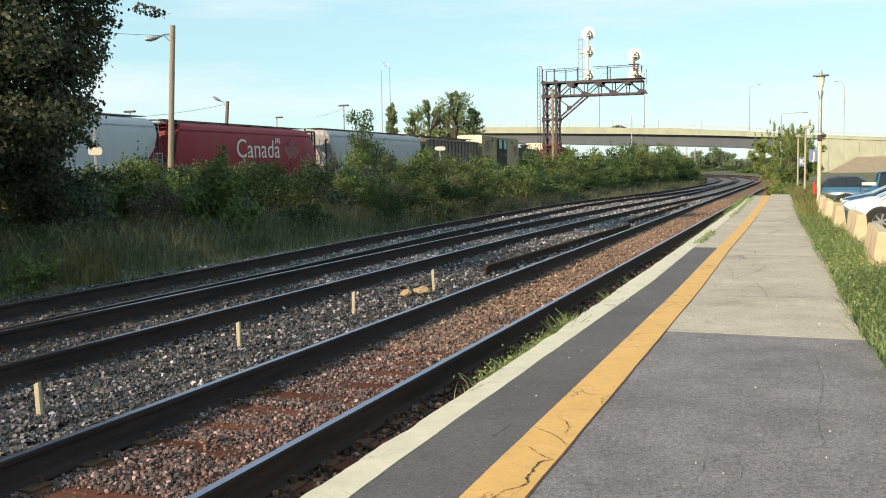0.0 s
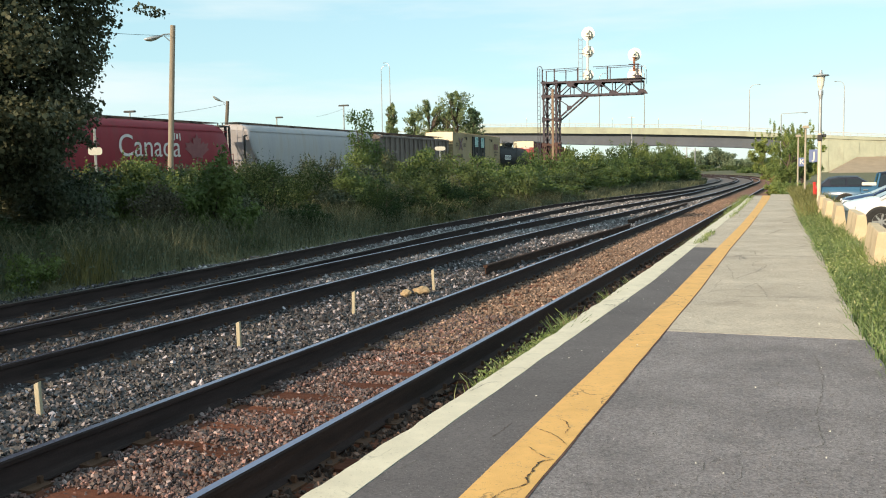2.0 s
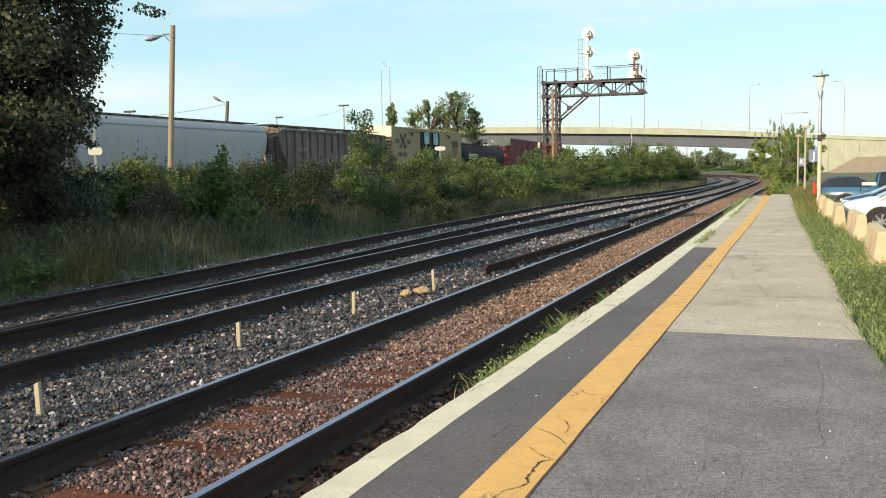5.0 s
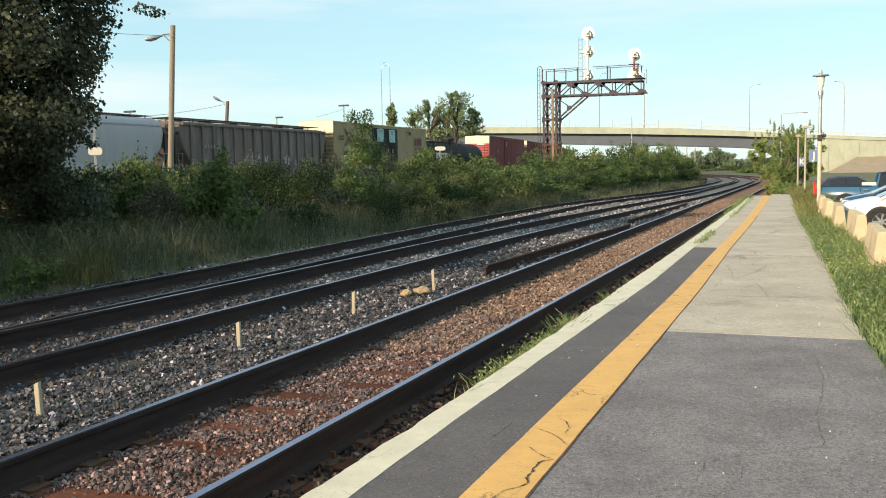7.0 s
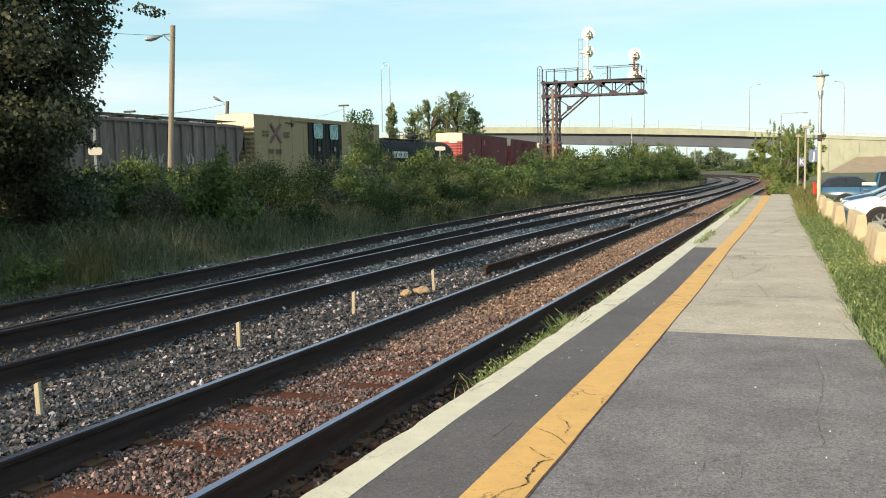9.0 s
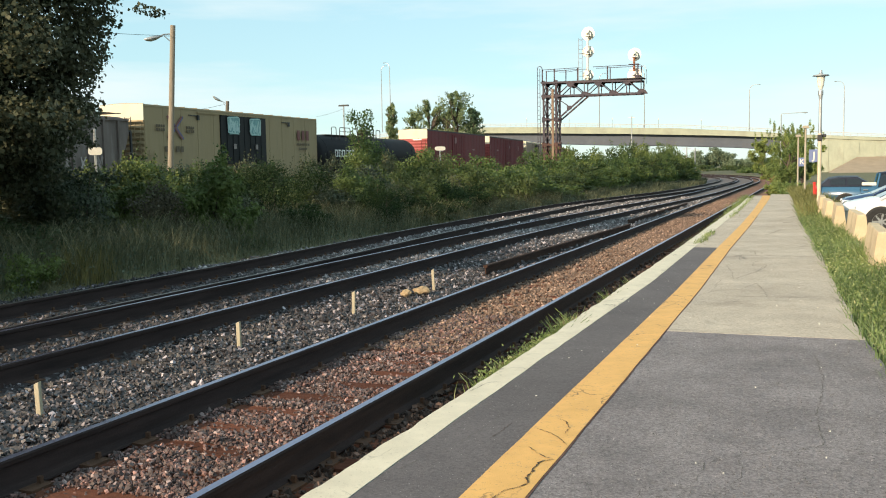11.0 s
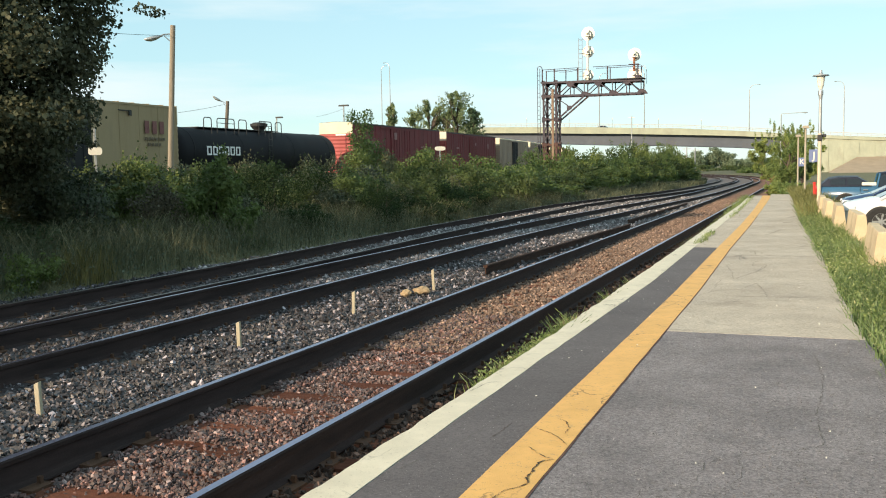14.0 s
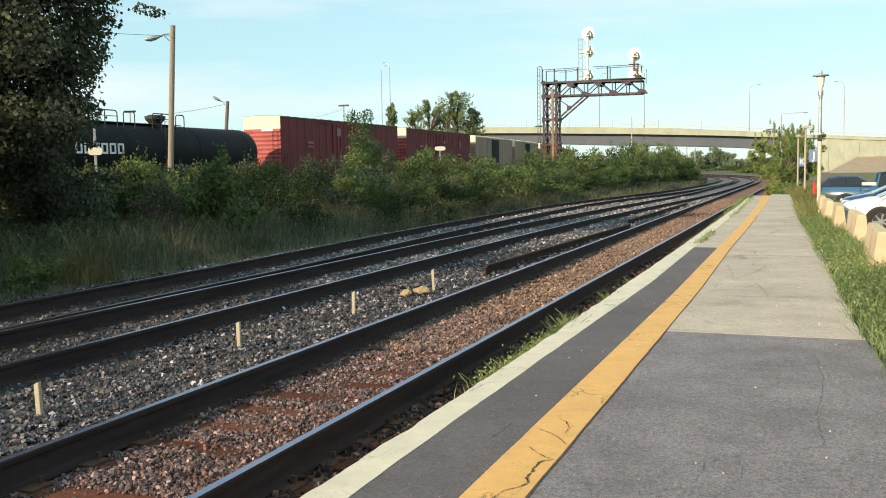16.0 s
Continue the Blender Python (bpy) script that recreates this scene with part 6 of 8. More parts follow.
# hoppers
couple(hopper("light grey covered hopper with smooth curved sides", 18.6, 4.62, M_CAR_GREY, False), 5.1, 23.7)
couple(hopper("light grey covered hopper with smooth curved sides", 18.6, 4.62, M_CAR_GREY, False), 25.4, 44.0)
red = hopper("crimson covered hopper lettered with the country's name", 17.4, 4.52, M_CAR_RED, False, True)
couple(red, 44.7, 62.1)
letter(red, "Canada", 1.72, Matrix.Translation((1.535, 0.5, 2.78)) @ pose(0, 0, 0, 90, 0, 90) @ Matrix.Diagonal((1.04, 1.0, 1, 1)), M_STENCIL_PINK)
bars(red, "emblem", [(2.62, 3.42, 0.09, 0.42, -8), (2.86, 3.44, 0.16, 0.30, 0), (3.12, 3.42, 0.09, 0.42, 8)], 1.535, M_STENCIL_PINK, "small flag emblem as plain strokes")
bm = bmesh.new()
leaf = [(0.0, 1.0), (0.14, 0.66), (0.34, 0.74), (0.27, 0.28), (0.52, 0.50), (0.60, 0.36), (0.92, 0.40), (0.80, 0.14), (0.94, 0.02), (0.42, -0.42), (0.46, -0.58), (0.05, -0.50), (0.05, -0.95)]
ring = leaf + [(-u, v) for u, v in leaf[:0:-1]]
loft(bm, [[(x, 4.75 + 1.25 * u, 2.72 + 0.95 * v) for u, v in ring] for x in (1.528, 1.534)])
part("emblem", bm, M_LEAF_EMBLEM, red, "faded dusky maple leaf")
couple(hopper("white covered hopper with smooth curved sides", 19.7, 4.66, M_CAR_WHITE, False), 63.5, 83.2)
brown = hopper("grey-brown ribbed covered hopper with faint graffiti", 18.6, 4.62, M_CAR_BROWN, True)
couple(brown, 83.8, 102.4)
rr = random.Random(5)


def scrawl(y, z, w, h, r):
    """One scrawled letter of spray paint: a few crossing strokes."""
    return [(y + r.uniform(-0.5, 0.5) * w, z + r.uniform(-0.25, 0.25) * h, 0.07, h * r.uniform(0.5, 1.0), r.uniform(-38, 38)) for _ in range(r.randint(3, 5))]


strokes = []
for gy in (-2.0, -1.4, -0.7, 0.1, 2.6, 3.2, 5.0):
    strokes += scrawl(gy, 1.95, 0.42, 0.95, rr)
bars(brown, "graffiti", strokes, 1.60, M_SPRAY_PALE, "pale scrawled spray paint")
bars(brown, "graffiti", [q for gy in (-4.8, -4.0, 4.0, 6.3) for q in scrawl(gy, 1.9, 0.45, 0.7, rr)], 1.60, M_SPRAY_FAINT, "faint scrawled spray paint")
bars(brown, "lettering", [(-6.6 + 0.3 * i, 2.9, 0.16, 0.22, 0) for i in range(5)], 1.60, M_SPRAY_FAINT, "small worn stencil marks")

# box cars and the tank
buff = boxcar("buff high box car with dark plug doors and graffiti", 19.45, 5.32, M_CAR_BEIGE, M_CAR_BEIGE, M_CAR_CREAM, (-2.6, 2.6), M_DOOR_DARK, M_CAR_BEIGE, 6, 0.022)
couple(buff, 103.15, 122.6)
for gy, gz in ((-1.3, 4.28), (1.2, 4.26)):
    bx = [(gy, gz, 1.25, 0.95, 0), (gy, gz, 1.0, 1.12, 3)]
    bars(buff, "graffiti_panel", bx, 1.645, M_GRAFFITI_TEAL, "faded teal spray-painted square")
    edge = [(gy - 0.62, gz, 0.07, 0.95, 4), (gy + 0.62, gz, 0.07, 0.95, -3), (gy, gz + 0.5, 1.2, 0.06, 2), (gy, gz - 0.5, 1.15, 0.06, -3)]
    for k in range(4):
        edge += scrawl(gy - 0.45 + 0.3 * k, gz - 0.05, 0.22, 0.8, rr)
    bars(buff, "graffiti", edge, 1.660, M_SPRAY_MINT, "pale teal spray strokes")
    bars(buff, "placard", [(gy + 0.1, 2.95, 0.28, 0.32, 0)], 1.66, M_SPRAY_FAINT, "small faded placard on the door")
# crossed emblem: two-tone arrows meeting at the middle
for sg_, paint in ((1, M_SPRAY_MAROON), (-1, M_EMBLEM_BLUE)):
    strokes = []
    for qy in (-1, 1):
        for qz in (-1, 1):
            strokes.append((-7.1 + qy * 0.36 - sg_ * 0.07, 3.94 + qz * 0.34, 0.12, 0.86, -46 * qy * qz))
    bars(buff, "emblem", strokes, 1.572 + 0.004 * sg_, paint, "crossed maroon and blue emblem")
bars(buff, "lettering", [(-8.75 + 0.2 * i, 4.0 - 0.22 * j, 0.14, 0.15, 0) for i in range(4) for j in range(2)] + [(-6.0 + 0.2 * i, 3.98 - 0.22 * j, 0.14, 0.15, 0) for i in range(4) for j in range(2)], 1.575, M_SPRAY_BROWN, "small stencil lines")
bars(buff, "lettering", [(-7.95, 2.7, 0.3, 0.32, 0), (-7.6, 2.7, 0.22, 0.32, 0), (-6.95, 2.7, 0.3, 0.32, 0), (-6.55, 2.7, 0.26, 0.32, 0)], 1.575, M_SPRAY_BROWN, "car number as plain bars")
bars(buff, "lettering", [(x, 3.88, 0.36, 0.70, 0) for x in (6.95, 7.6, 8.22)], 1.575, M_SPRAY_MAROON, "maroon company mark as plain bars")
bars(buff, "lettering", [(6.85 + 0.3 * i, 3.24, 0.2, 0.16, 0) for i in range(6)] + [(7.1 + 0.3 * i, 2.92, 0.2, 0.16, 0) for i in range(4)], 1.575, M_SPRAY_BROWN, "small stencil lines")
bm = bmesh.new()
for gy in (-4.9, 5.6):
    bar(bm, (1.56, gy - 0.9, 4.72), (1.56, gy, 4.70), 0.05, 0.05)
    block(bm, (1.58, gy, 4.6), (0.08, 0.2, 0.3), 0.02)
part("door_stop", bm, M_DARK_METAL, buff, "dark door stop on the side")
tk = tank("black tank car with a railed top platform", 19.2, 4.12)
couple(tk, 123.1, 142.3)
ox = boxcar("oxide-red high box car with a cream upper end", 20.1, 5.34, M_CAR_OXIDE, M_CAR_END_RED, M_CAR_CREAM, (-2.4, 2.4), M_CAR_OXIDE, M_ROOF, 9, 0.03)
couple(ox, 145.1, 165.2)
bars(ox, "lettering", [(-1.55, 4.3, 0.62, 0.55, 0), (-1.55, 4.28, 0.5, 0.62, 4)], 1.63, M_SPRAY_DUSTY, "faded pale patch of a mark")
bars(ox, "lettering", [(-6.0, 3.4, 0.8, 0.16, 0), (-6.0, 3.1, 0.8, 0.12, 0), (5.0, 3.4, 0.9, 0.14, 0)], 1.60, M_SPRAY_DUSTY, "small worn stencil marks")
bm = bmesh.new()
block(bm, (0.45, -10.135, 4.2), (0.9, 0.012, 0.12))
part("stencil", bm, M_STENCIL, ox, "short white line of writing as a bar")
ox2 = boxcar("second oxide-red ribbed box car", 19.3, 5.28, M_CAR_OXIDE, M_CAR_END_RED, M_CAR_CREAM, (-1.6, 1.6), M_CAR_OXIDE, M_ROOF, 12, 0.05)
couple(ox2, 167.3, 186.6)
bars(ox2, "lettering", [(0.6, 4.0, 0.4, 0.35, 0), (5.6, 3.9, 0.16, 0.6, 0), (5.9, 3.9, 0.16, 0.6, 0), (-6.2, 3.5, 0.9, 0.16, 0)], 1.63, M_SPRAY_DUSTY, "small worn stencil marks")
couple(boxcar("taupe box car with a pale roof", 18.0, 5.18, M_CAR_TAUPE, M_CAR_TAUPE, M_CAR_CREAM, (-1.6, 1.6), M_DOOR_DARK, M_CAR_CREAM, 12), 188.8, 206.8)
t2 = boxcar("taupe box car with a pale roof", 18.0, 5.18, M_CAR_TAUPE, M_CAR_TAUPE, M_CAR_CREAM, (-1.6, 1.6), M_DOOR_DARK, M_CAR_CREAM, 12)
couple(t2, 208.6, 226.6)
for first in (228.6, 248.6, 268.6):
    couple(copy_thing(t2, Matrix.Identity(4)), first, first + 18.0)


# ---- parked vehicles: nose along +x, origin on the ground in the middle ----
def gloss(name, c, rough=0.28):
    m, n, l, b = shader(name, rough, 0.0, 0.5)
    co = n.new("ShaderNodeTexCoord").outputs["Object"]
    f = noise_node(n, l, co, 1.5, 6, 0.6)
    l.new(ramp(n, l, f, [(0.3, tuple(v * 0.85 for v in c)), (0.7, c)]), b.inputs["Base Color"])
    b.inputs["Coat Weight"].default_value, b.inputs["Coat Roughness"].default_value = 0.9, 0.04
    return m


M_TEAL = gloss("blue_truck_paint", (0.035, 0.115, 0.21))
M_CAP = worn("dark_cap_paint", (0.012, 0.016, 0.030), (0.022, 0.028, 0.048), 2.0, 0.4, 0, 0.05, 40, spec=0.25)
M_BLUE = gloss("deep_blue_car_paint", (0.022, 0.05, 0.13))
M_WHITE_CAR = gloss("white_car_paint", (0.74, 0.74, 0.73))
M_TAIL = gloss("red_tail_lamp", (0.42, 0.04, 0.05), 0.2)
M_HEADLAMP = gloss("clear_lamp_glass", (0.7, 0.72, 0.75), 0.1)
M_BLACK_TRIM = worn("black_plastic_trim", (0.02, 0.02, 0.02), (0.035, 0.035, 0.035), 10, 0.6)


def wheel(parent, x, y, r, wide=0.22):
    bm = bmesh.new()
    rings = []
    for t, q in ((-0.5, 0.62), (-0.5, 0.93), (-0.36, 1.0), (0.36, 1.0), (0.5, 0.93), (0.5, 0.62)):
        rings.append([(x + r * q * math.cos(i * math.tau / 28), y + wide * t, r + r * q * math.sin(i * math.tau / 28)) for i in range(28)])
    loft(bm, rings, True, False)
    w = part("wheel", bm, M_TYRE, parent)
    bm = bmesh.new()
    sg = -1 if y < 0 else 1
    yo = y + sg * wide * 0.38
    rod(bm, (x, yo - 0.01, r), (x, yo + 0.01, r), r * 0.16, None, 12)
    for i in range(7):
        a = i * math.tau / 7
        bar(bm, (x, yo, r), (x + r * 0.62 * math.cos(a), yo, r + r * 0.62 * math.sin(a)), 0.03, 0.045)
    rings = []
    for t, q in ((0.30, 0.60), (0.48, 0.60), (0.48, 0.66), (0.30, 0.66), (0.30, 0.60)):
        rings.append([(x + r * q * math.cos(i * math.tau / 28), y + sg * wide * t, r + r * q * math.sin(i * math.tau / 28)) for i in range(28)])
    loft(bm, rings, True, False)
    rod(bm, (x, y - sg * 0.02, r), (x, y, r), r * 0.6, None, 20)
    part("rim", bm, M_RIM, w, "spoked alloy rim")


def vehicle(name, paint, low, cabin, width, r, axles, label, category, rear_lamp, front_lamp, roof_rails=False, bed=None):
    car = empty(name)
    hw = width / 2
    bm = bmesh.new()
    rings = []
    for x, z0, zs, zt, k in low:
        rings.append([(x, hw * k * 0.90, z0), (x, hw * k, z0 + 0.14), (x, hw * k * 1.0, zs), (x, hw * k * 0.93, zt), (x, hw * k * 0.6, zt + 0.03),
                      (x, -hw * k * 0.6, zt + 0.03), (x, -hw * k * 0.93, zt), (x, -hw * k * 1.0, zs), (x, -hw * k, z0 + 0.14), (x, -hw * k * 0.90, z0)])
    loft(bm, rings)
    bmesh.ops.bevel(bm, geom=[e for e in bm.edges if e.calc_face_angle(0) > 0.5], offset=0.03, segments=2, affect="EDGES")
    body = part("body", bm, paint, car, smooth=True)
    for ax in axles:
        for sg in (-1, 1):
            bm = bmesh.new()
            rings = []
            for q, d in ((1.0, 0.0), (1.16, 0.0), (1.16, 0.012), (1.0, 0.012)):
                rings.append([(ax + r * q * math.cos(i * math.pi / 14), sg * (hw + d), r + r * q * math.sin(i * math.pi / 14)) for i in range(15)])
            loft(bm, rings + [rings[0]], False, False)
            rod(bm, (ax, sg * (hw - 0.24), r), (ax, sg * (hw + 0.004), r), r * 1.06, None, 24)
            part("wheel_arch", bm, M_BLACK_TRIM, body, "black wheel arch")
            wheel(car, ax, sg * (hw - 0.08), r)
    bm = bmesh.new()
    rings = []
    for x, zb, zr, kb, kr in cabin:
        rings.append([(x, hw * kb, zb), (x, hw * kr, zr), (x, -hw * kr, zr), (x, -hw * kb, zb)])
    loft(bm, rings)
    part("window_glass", bm, M_GLASS_DARK, car, "dark tinted glass")
    bm = bmesh.new()
    roof = [(x, zr, kr) for x, zb, zr, kb, kr in cabin if zr - zb > 0.25]
    loft(bm, [[(x, hw * k * 1.02, z - 0.05), (x, hw * k * 1.0, z + 0.015), (x, hw * k * 0.6, z + 0.05), (x, -hw * k * 0.6, z + 0.05), (x, -hw * k * 1.0, z + 0.015), (x, -hw * k * 1.02, z - 0.05)] for x, z, k in roof])
    part("roof", bm, paint, car, smooth=True)
    x0, x1 = roof[0][0], roof[-1][0]
    for k in (0.0, 0.33, 0.68, 1.0):
        xt = x0 + (x1 - x0) * k
        near = min(cabin, key=lambda c: abs(c[0] - xt))
        for sg in (-1, 1):
            bm = bmesh.new()
            end = cabin[0] if k == 0.0 else cabin[-1] if k == 1.0 else None
            xb = end[0] if end else xt
            zb = min(c[1] for c in cabin)
            bar(bm, (xb, sg * hw * 0.955, zb), (xt, sg * hw * near[4] * 1.01, near[2]), 0.07, 0.05)
            part("pillar", bm, paint if k in (0.0, 1.0) else M_BLACK_TRIM, car)
    xr, zr_, xf, zf_ = low[0][0], rear_lamp, low[-1][0], front_lamp
    for sg in (-1, 1):
        bm = bmesh.new()
        block(bm, (xr + 0.10, sg * hw * 0.86, zr_), (0.10, 0.13, 0.10), 0.03)
        part("tail_lamp", bm, M_TAIL, car, "red tail lamp")
        bm = bmesh.new()
        block(bm, (xf - 0.18, sg * hw * 0.80, zf_), (0.34, 0.34, 0.14), 0.04)
        part("headlamp", bm, M_HEADLAMP, car, "clear headlamp")
        bm = bmesh.new()
        block(bm, (cabin[-1][0] - 0.45, sg * (hw + 0.10), cabin[0][1] + 0.06), (0.12, 0.2, 0.14), 0.03)
        part("mirror", bm, paint, car)
        for xh in (axles[0] + 0.75, axles[0] + 1.65):
            bm = bmesh.new()
            block(bm, (xh, sg * (hw + 0.015), cabin[0][1] - 0.12), (0.2, 0.03, 0.035), 0.008)
            part("door_handle", bm, M_RIM, car)
            bm = bmesh.new()
            bar(bm, (xh - 0.2, sg * (hw * 0.995), 0.4), (xh - 0.2, sg * (hw * 0.97), cabin[0][1]), 0.012, 0.02)
            part("door_seam", bm, M_BLACK_TRIM, car)
    bm = bmesh.new()
    block(bm, (xr - 0.01, 0, 0.62), (0.03, 0.5, 0.13), 0.005)
    part("number_plate", bm, M_SIGN_WHITE, car)
    for sg in (-1, 1):
        bm = bmesh.new()
        block(bm, ((axles[0] + axles[1]) / 2, sg * hw * 0.985, 0.30), (axles[1] - axles[0] - 2 * r - 0.1, 0.06, 0.16), 0.02)
        part("sill", bm, M_BLACK_TRIM, car)
    if roof_rails:
        for sg in (-1, 1):
            bm = bmesh.new()
            tube(bm, [(x0 + 0.2, sg * hw * 0.7, roof[0][1] + 0.04), (x0 + 0.35, sg * hw * 0.7, roof[0][1] + 0.11), (x1 - 0.35, sg * hw * 0.7, roof[-1][1] + 0.11), (x1 - 0.2, sg * hw * 0.7, roof[-1][1] + 0.04)], 0.02, 6)
            part("roof_rail", bm, M_BLACK_TRIM, car)
    return tagged(car, label, category, "vehicles in the car park")


def lot_z(y):
    return float(np.interp(y, [20, 48], [0.02, -0.5]))


pick = vehicle("pickup_truck", M_TEAL,
               [(-2.75, 0.55, 0.8, 1.10, 0.95), (-2.7, 0.5, 0.8, 1.13, 1.0), (-0.7, 0.42, 0.8, 1.13, 1.0), (1.6, 0.42, 0.8, 1.12, 1.0), (2.2, 0.42, 0.8, 1.08, 1.0), (2.9, 0.45, 0.8, 1.0, 0.95), (3.05, 0.5, 0.7, 0.85, 0.86)],
               [(-0.42, 1.11, 1.18, 0.94, 0.86), (-0.30, 1.11, 1.66, 0.94, 0.78), (0.4, 1.11, 1.72, 0.94, 0.8), (1.1, 1.11, 1.70, 0.94, 0.8), (1.4, 1.11, 1.62, 0.94, 0.78), (2.1, 1.08, 1.12, 0.92, 0.84)],
               1.95, 0.40, (-1.6, 2.05), "blue pickup truck with a dark cap over its bed", "pickup truck", 1.0, 0.9)
pick.matrix_basis = pose(3.05, 43.4, lot_z(43.4) - 0.02, 0, 0, 0)
bm = bmesh.new()
loft(bm, [[(x, 0.90, 1.13), (x, k, z), (x, k * 0.6, z + 0.05), (x, -k * 0.6, z + 0.05), (x, -k, z), (x, -0.90, 1.13)] for x, k, z in ((-2.62, 0.86, 1.18), (-2.28, 0.76, 1.46), (-1.9, 0.76, 1.52), (-1.15, 0.76, 1.52), (-0.62, 0.86, 1.20))])
cap_ = part("bed_cap", bm, M_CAP, pick, "dark cap over the truck bed", smooth=False)
for sg in (-1, 1):
    for x0, x1 in ((-2.2, -1.62), (-1.55, -1.0)):
        bm = bmesh.new()
        loft(bm, [[(x, sg * 0.885, 1.20), (x, sg * 0.80, 1.44), (x, sg * 0.79, 1.44), (x, sg * 0.87, 1.20)] for x in (x0, x1)])
        part("cap_window", bm, M_GLASS_DARK, cap_, "dark side window of the cap")
# White panel stands in for the brightness between cap and cab.
bm = bmesh.new()
block(bm, (-0.72, -0.90, 1.24), (0.55, 0.05, 0.13), 0.01)
part("bed_box", bm, M_SIGN_WHITE, pick, "white panel added for the bright spot behind the cab")
for sg in (-1, 1):
    bm = bmesh.new()
    block(bm, (-2.70, sg * 0.90, 0.96), (0.16, 0.18, 0.34), 0.03)
    part("tail_lamp", bm, M_TAIL, pick, "tall red tail lamp")
for o in pick.children:
    if o.name.split(".")[0] == "roof":
        o.data.materials[0] = M_CAP
sed = vehicle("saloon_car", M_WHITE_CAR,
              [(-2.22, 0.36, 0.6, 0.86, 0.82), (-2.12, 0.26, 0.72, 0.97, 0.93), (-1.5, 0.2, 0.72, 1.0, 1.0), (0.8, 0.18, 0.72, 0.95, 1.0), (1.5, 0.2, 0.68, 0.88, 1.0), (2.1, 0.24, 0.6, 0.76, 0.92), (2.25, 0.34, 0.52, 0.64, 0.78)],
              [(-1.85, 0.96, 1.0, 0.92, 0.8), (-1.05, 0.96, 1.36, 0.93, 0.70), (-0.5, 0.96, 1.43, 0.93, 0.72), (0.1, 0.95, 1.42, 0.93, 0.72), (0.5, 0.94, 1.34, 0.92, 0.7), (1.35, 0.88, 0.93, 0.9, 0.8)],
              1.78, 0.33, (-1.42, 1.32), "white saloon car parked against the concrete barriers", "car", 0.82, 0.66)
sed.matrix_basis = pose(2.98, 26.0, lot_z(26.0), 0, 0, 180)
blue = copy_thing(sed, pose(3.2, 32.4, lot_z(32.4) + 0.02, 0, 0, 180))
for o in blue.children_recursive:
    if o.name.split(".")[0] in ("body", "roof", "pillar", "mirror"):
        o.data = o.data.copy()
        o.data.materials[0] = M_BLUE
tagged(blue, "blue saloon car parked behind the white one", "car")

bm = bmesh.new()
block(bm, (0, 0, 0.43), (0.10, 0.10, 0.86), 0.02)
block(bm, (0, 0, 0.88), (0.13, 0.13, 0.06), 0.02)
rb = tagged(part("litter_bin", bm, M_SIGN_RED, None), "small red box standing in the dry grass", "bin")
rb.matrix_basis = pose(0.22, 42.0, 0.0, 0, 0, 10)

# cars that cross the overpass
road_cars = []
for nm, base, lb, yy, x0, vx in (("dark", sed, "dark saloon car crossing the overpass", 233.0, -44.5, -23.0), ("grey", sed, "grey car crossing the overpass", 237.5, -333.0, 20.3), ("pale", sed, "pale car following over the bridge", 237.5, -390.0, 20.3)):
    rc = copy_thing(base, pose(x0, yy, 0))
    paint = {"dark": M_BLACK_TRIM, "grey": M_BLUE, "pale": M_TEAL}[nm]
    for o in rc.children_recursive:
        if o.name.split(".")[0] in ("body", "roof", "pillar", "mirror"):
            o.data = o.data.copy()
            o.data.materials[0] = paint
    tagged(rc, lb, "car", "cars on the overpass")
    road_cars.append((rc, x0, yy, vx))


# ---- planting on the bank ----
rng0 = np.random.default_rng(4)


def put(model, x, y, k, kz, z=None, first=False):
    m = pose(x, y, (ground_z(x, y) if z is None else z) - 0.12, 0, 0, rng0.uniform(0, 360))
    ob = model if first else copy_thing(model, m)
    ob.matrix_basis = m
    ob.scale = (k, k, k * kz)
    return ob


def grove(models, spots, label, group):
    for i, (x, y, k, kz) in enumerate(spots):
        if i < len(models):
            tagged(models[i], label, "bush", group)
            put(models[i], x, y, k, kz, None, True)
        else:
            put(models[int(rng0.integers(0, len(models)))], x, y, k, kz)


crest = table([(6, 2.1), (14, 2.2), (16, 2.4), (20, 2.5), (22, 2.55), (23.4, 2.7), (26.5, 2.5), (30, 2.4), (34, 2.4), (37.8, 2.6), (40.5, 2.8), (43, 2.45), (47, 2.15), (56, 2.15), (62, 2.6)])
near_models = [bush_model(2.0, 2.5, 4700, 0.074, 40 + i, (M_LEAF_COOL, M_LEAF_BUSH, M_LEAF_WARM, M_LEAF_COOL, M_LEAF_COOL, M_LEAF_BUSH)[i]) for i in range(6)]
ROOM = ((-15.6, 25.4, 1.7), (-14.6, 20.6, 0.9), (-15.6, 30.7, 0.8), (-18.6, 43.8, 1.2), (-16.4, 38.6, 1.0), (-15.4, 19.7, 0.9), (-14.5, 18.3, 0.8), (-14.0, 17.4, 0.8))
spots = []
for s in np.arange(7, 46, 1.9):
    for X, hk in ((-15.0, 0.66), (-17.0, 0.95), (-19.4, 1.0)):
        x, y = X + rng0.uniform(-0.6, 0.6), s + rng0.uniform(-0.7, 0.7)
        if X == -15.0 and y < 19 and rng0.uniform() < 0.5:
            continue
        if min(math.hypot(x - u, y - v) - w for u, v, w in ROOM) < 0.3:
            continue
        hgt = crest(y) * hk * rng0.uniform(0.6, 1.08)
        k = rng0.uniform(0.85, 1.2)
        spots.append((x, y, k, hgt / 2.0 / k))
grove(near_models, spots, "dense green bush on the railway bank", "bushes on the bank")

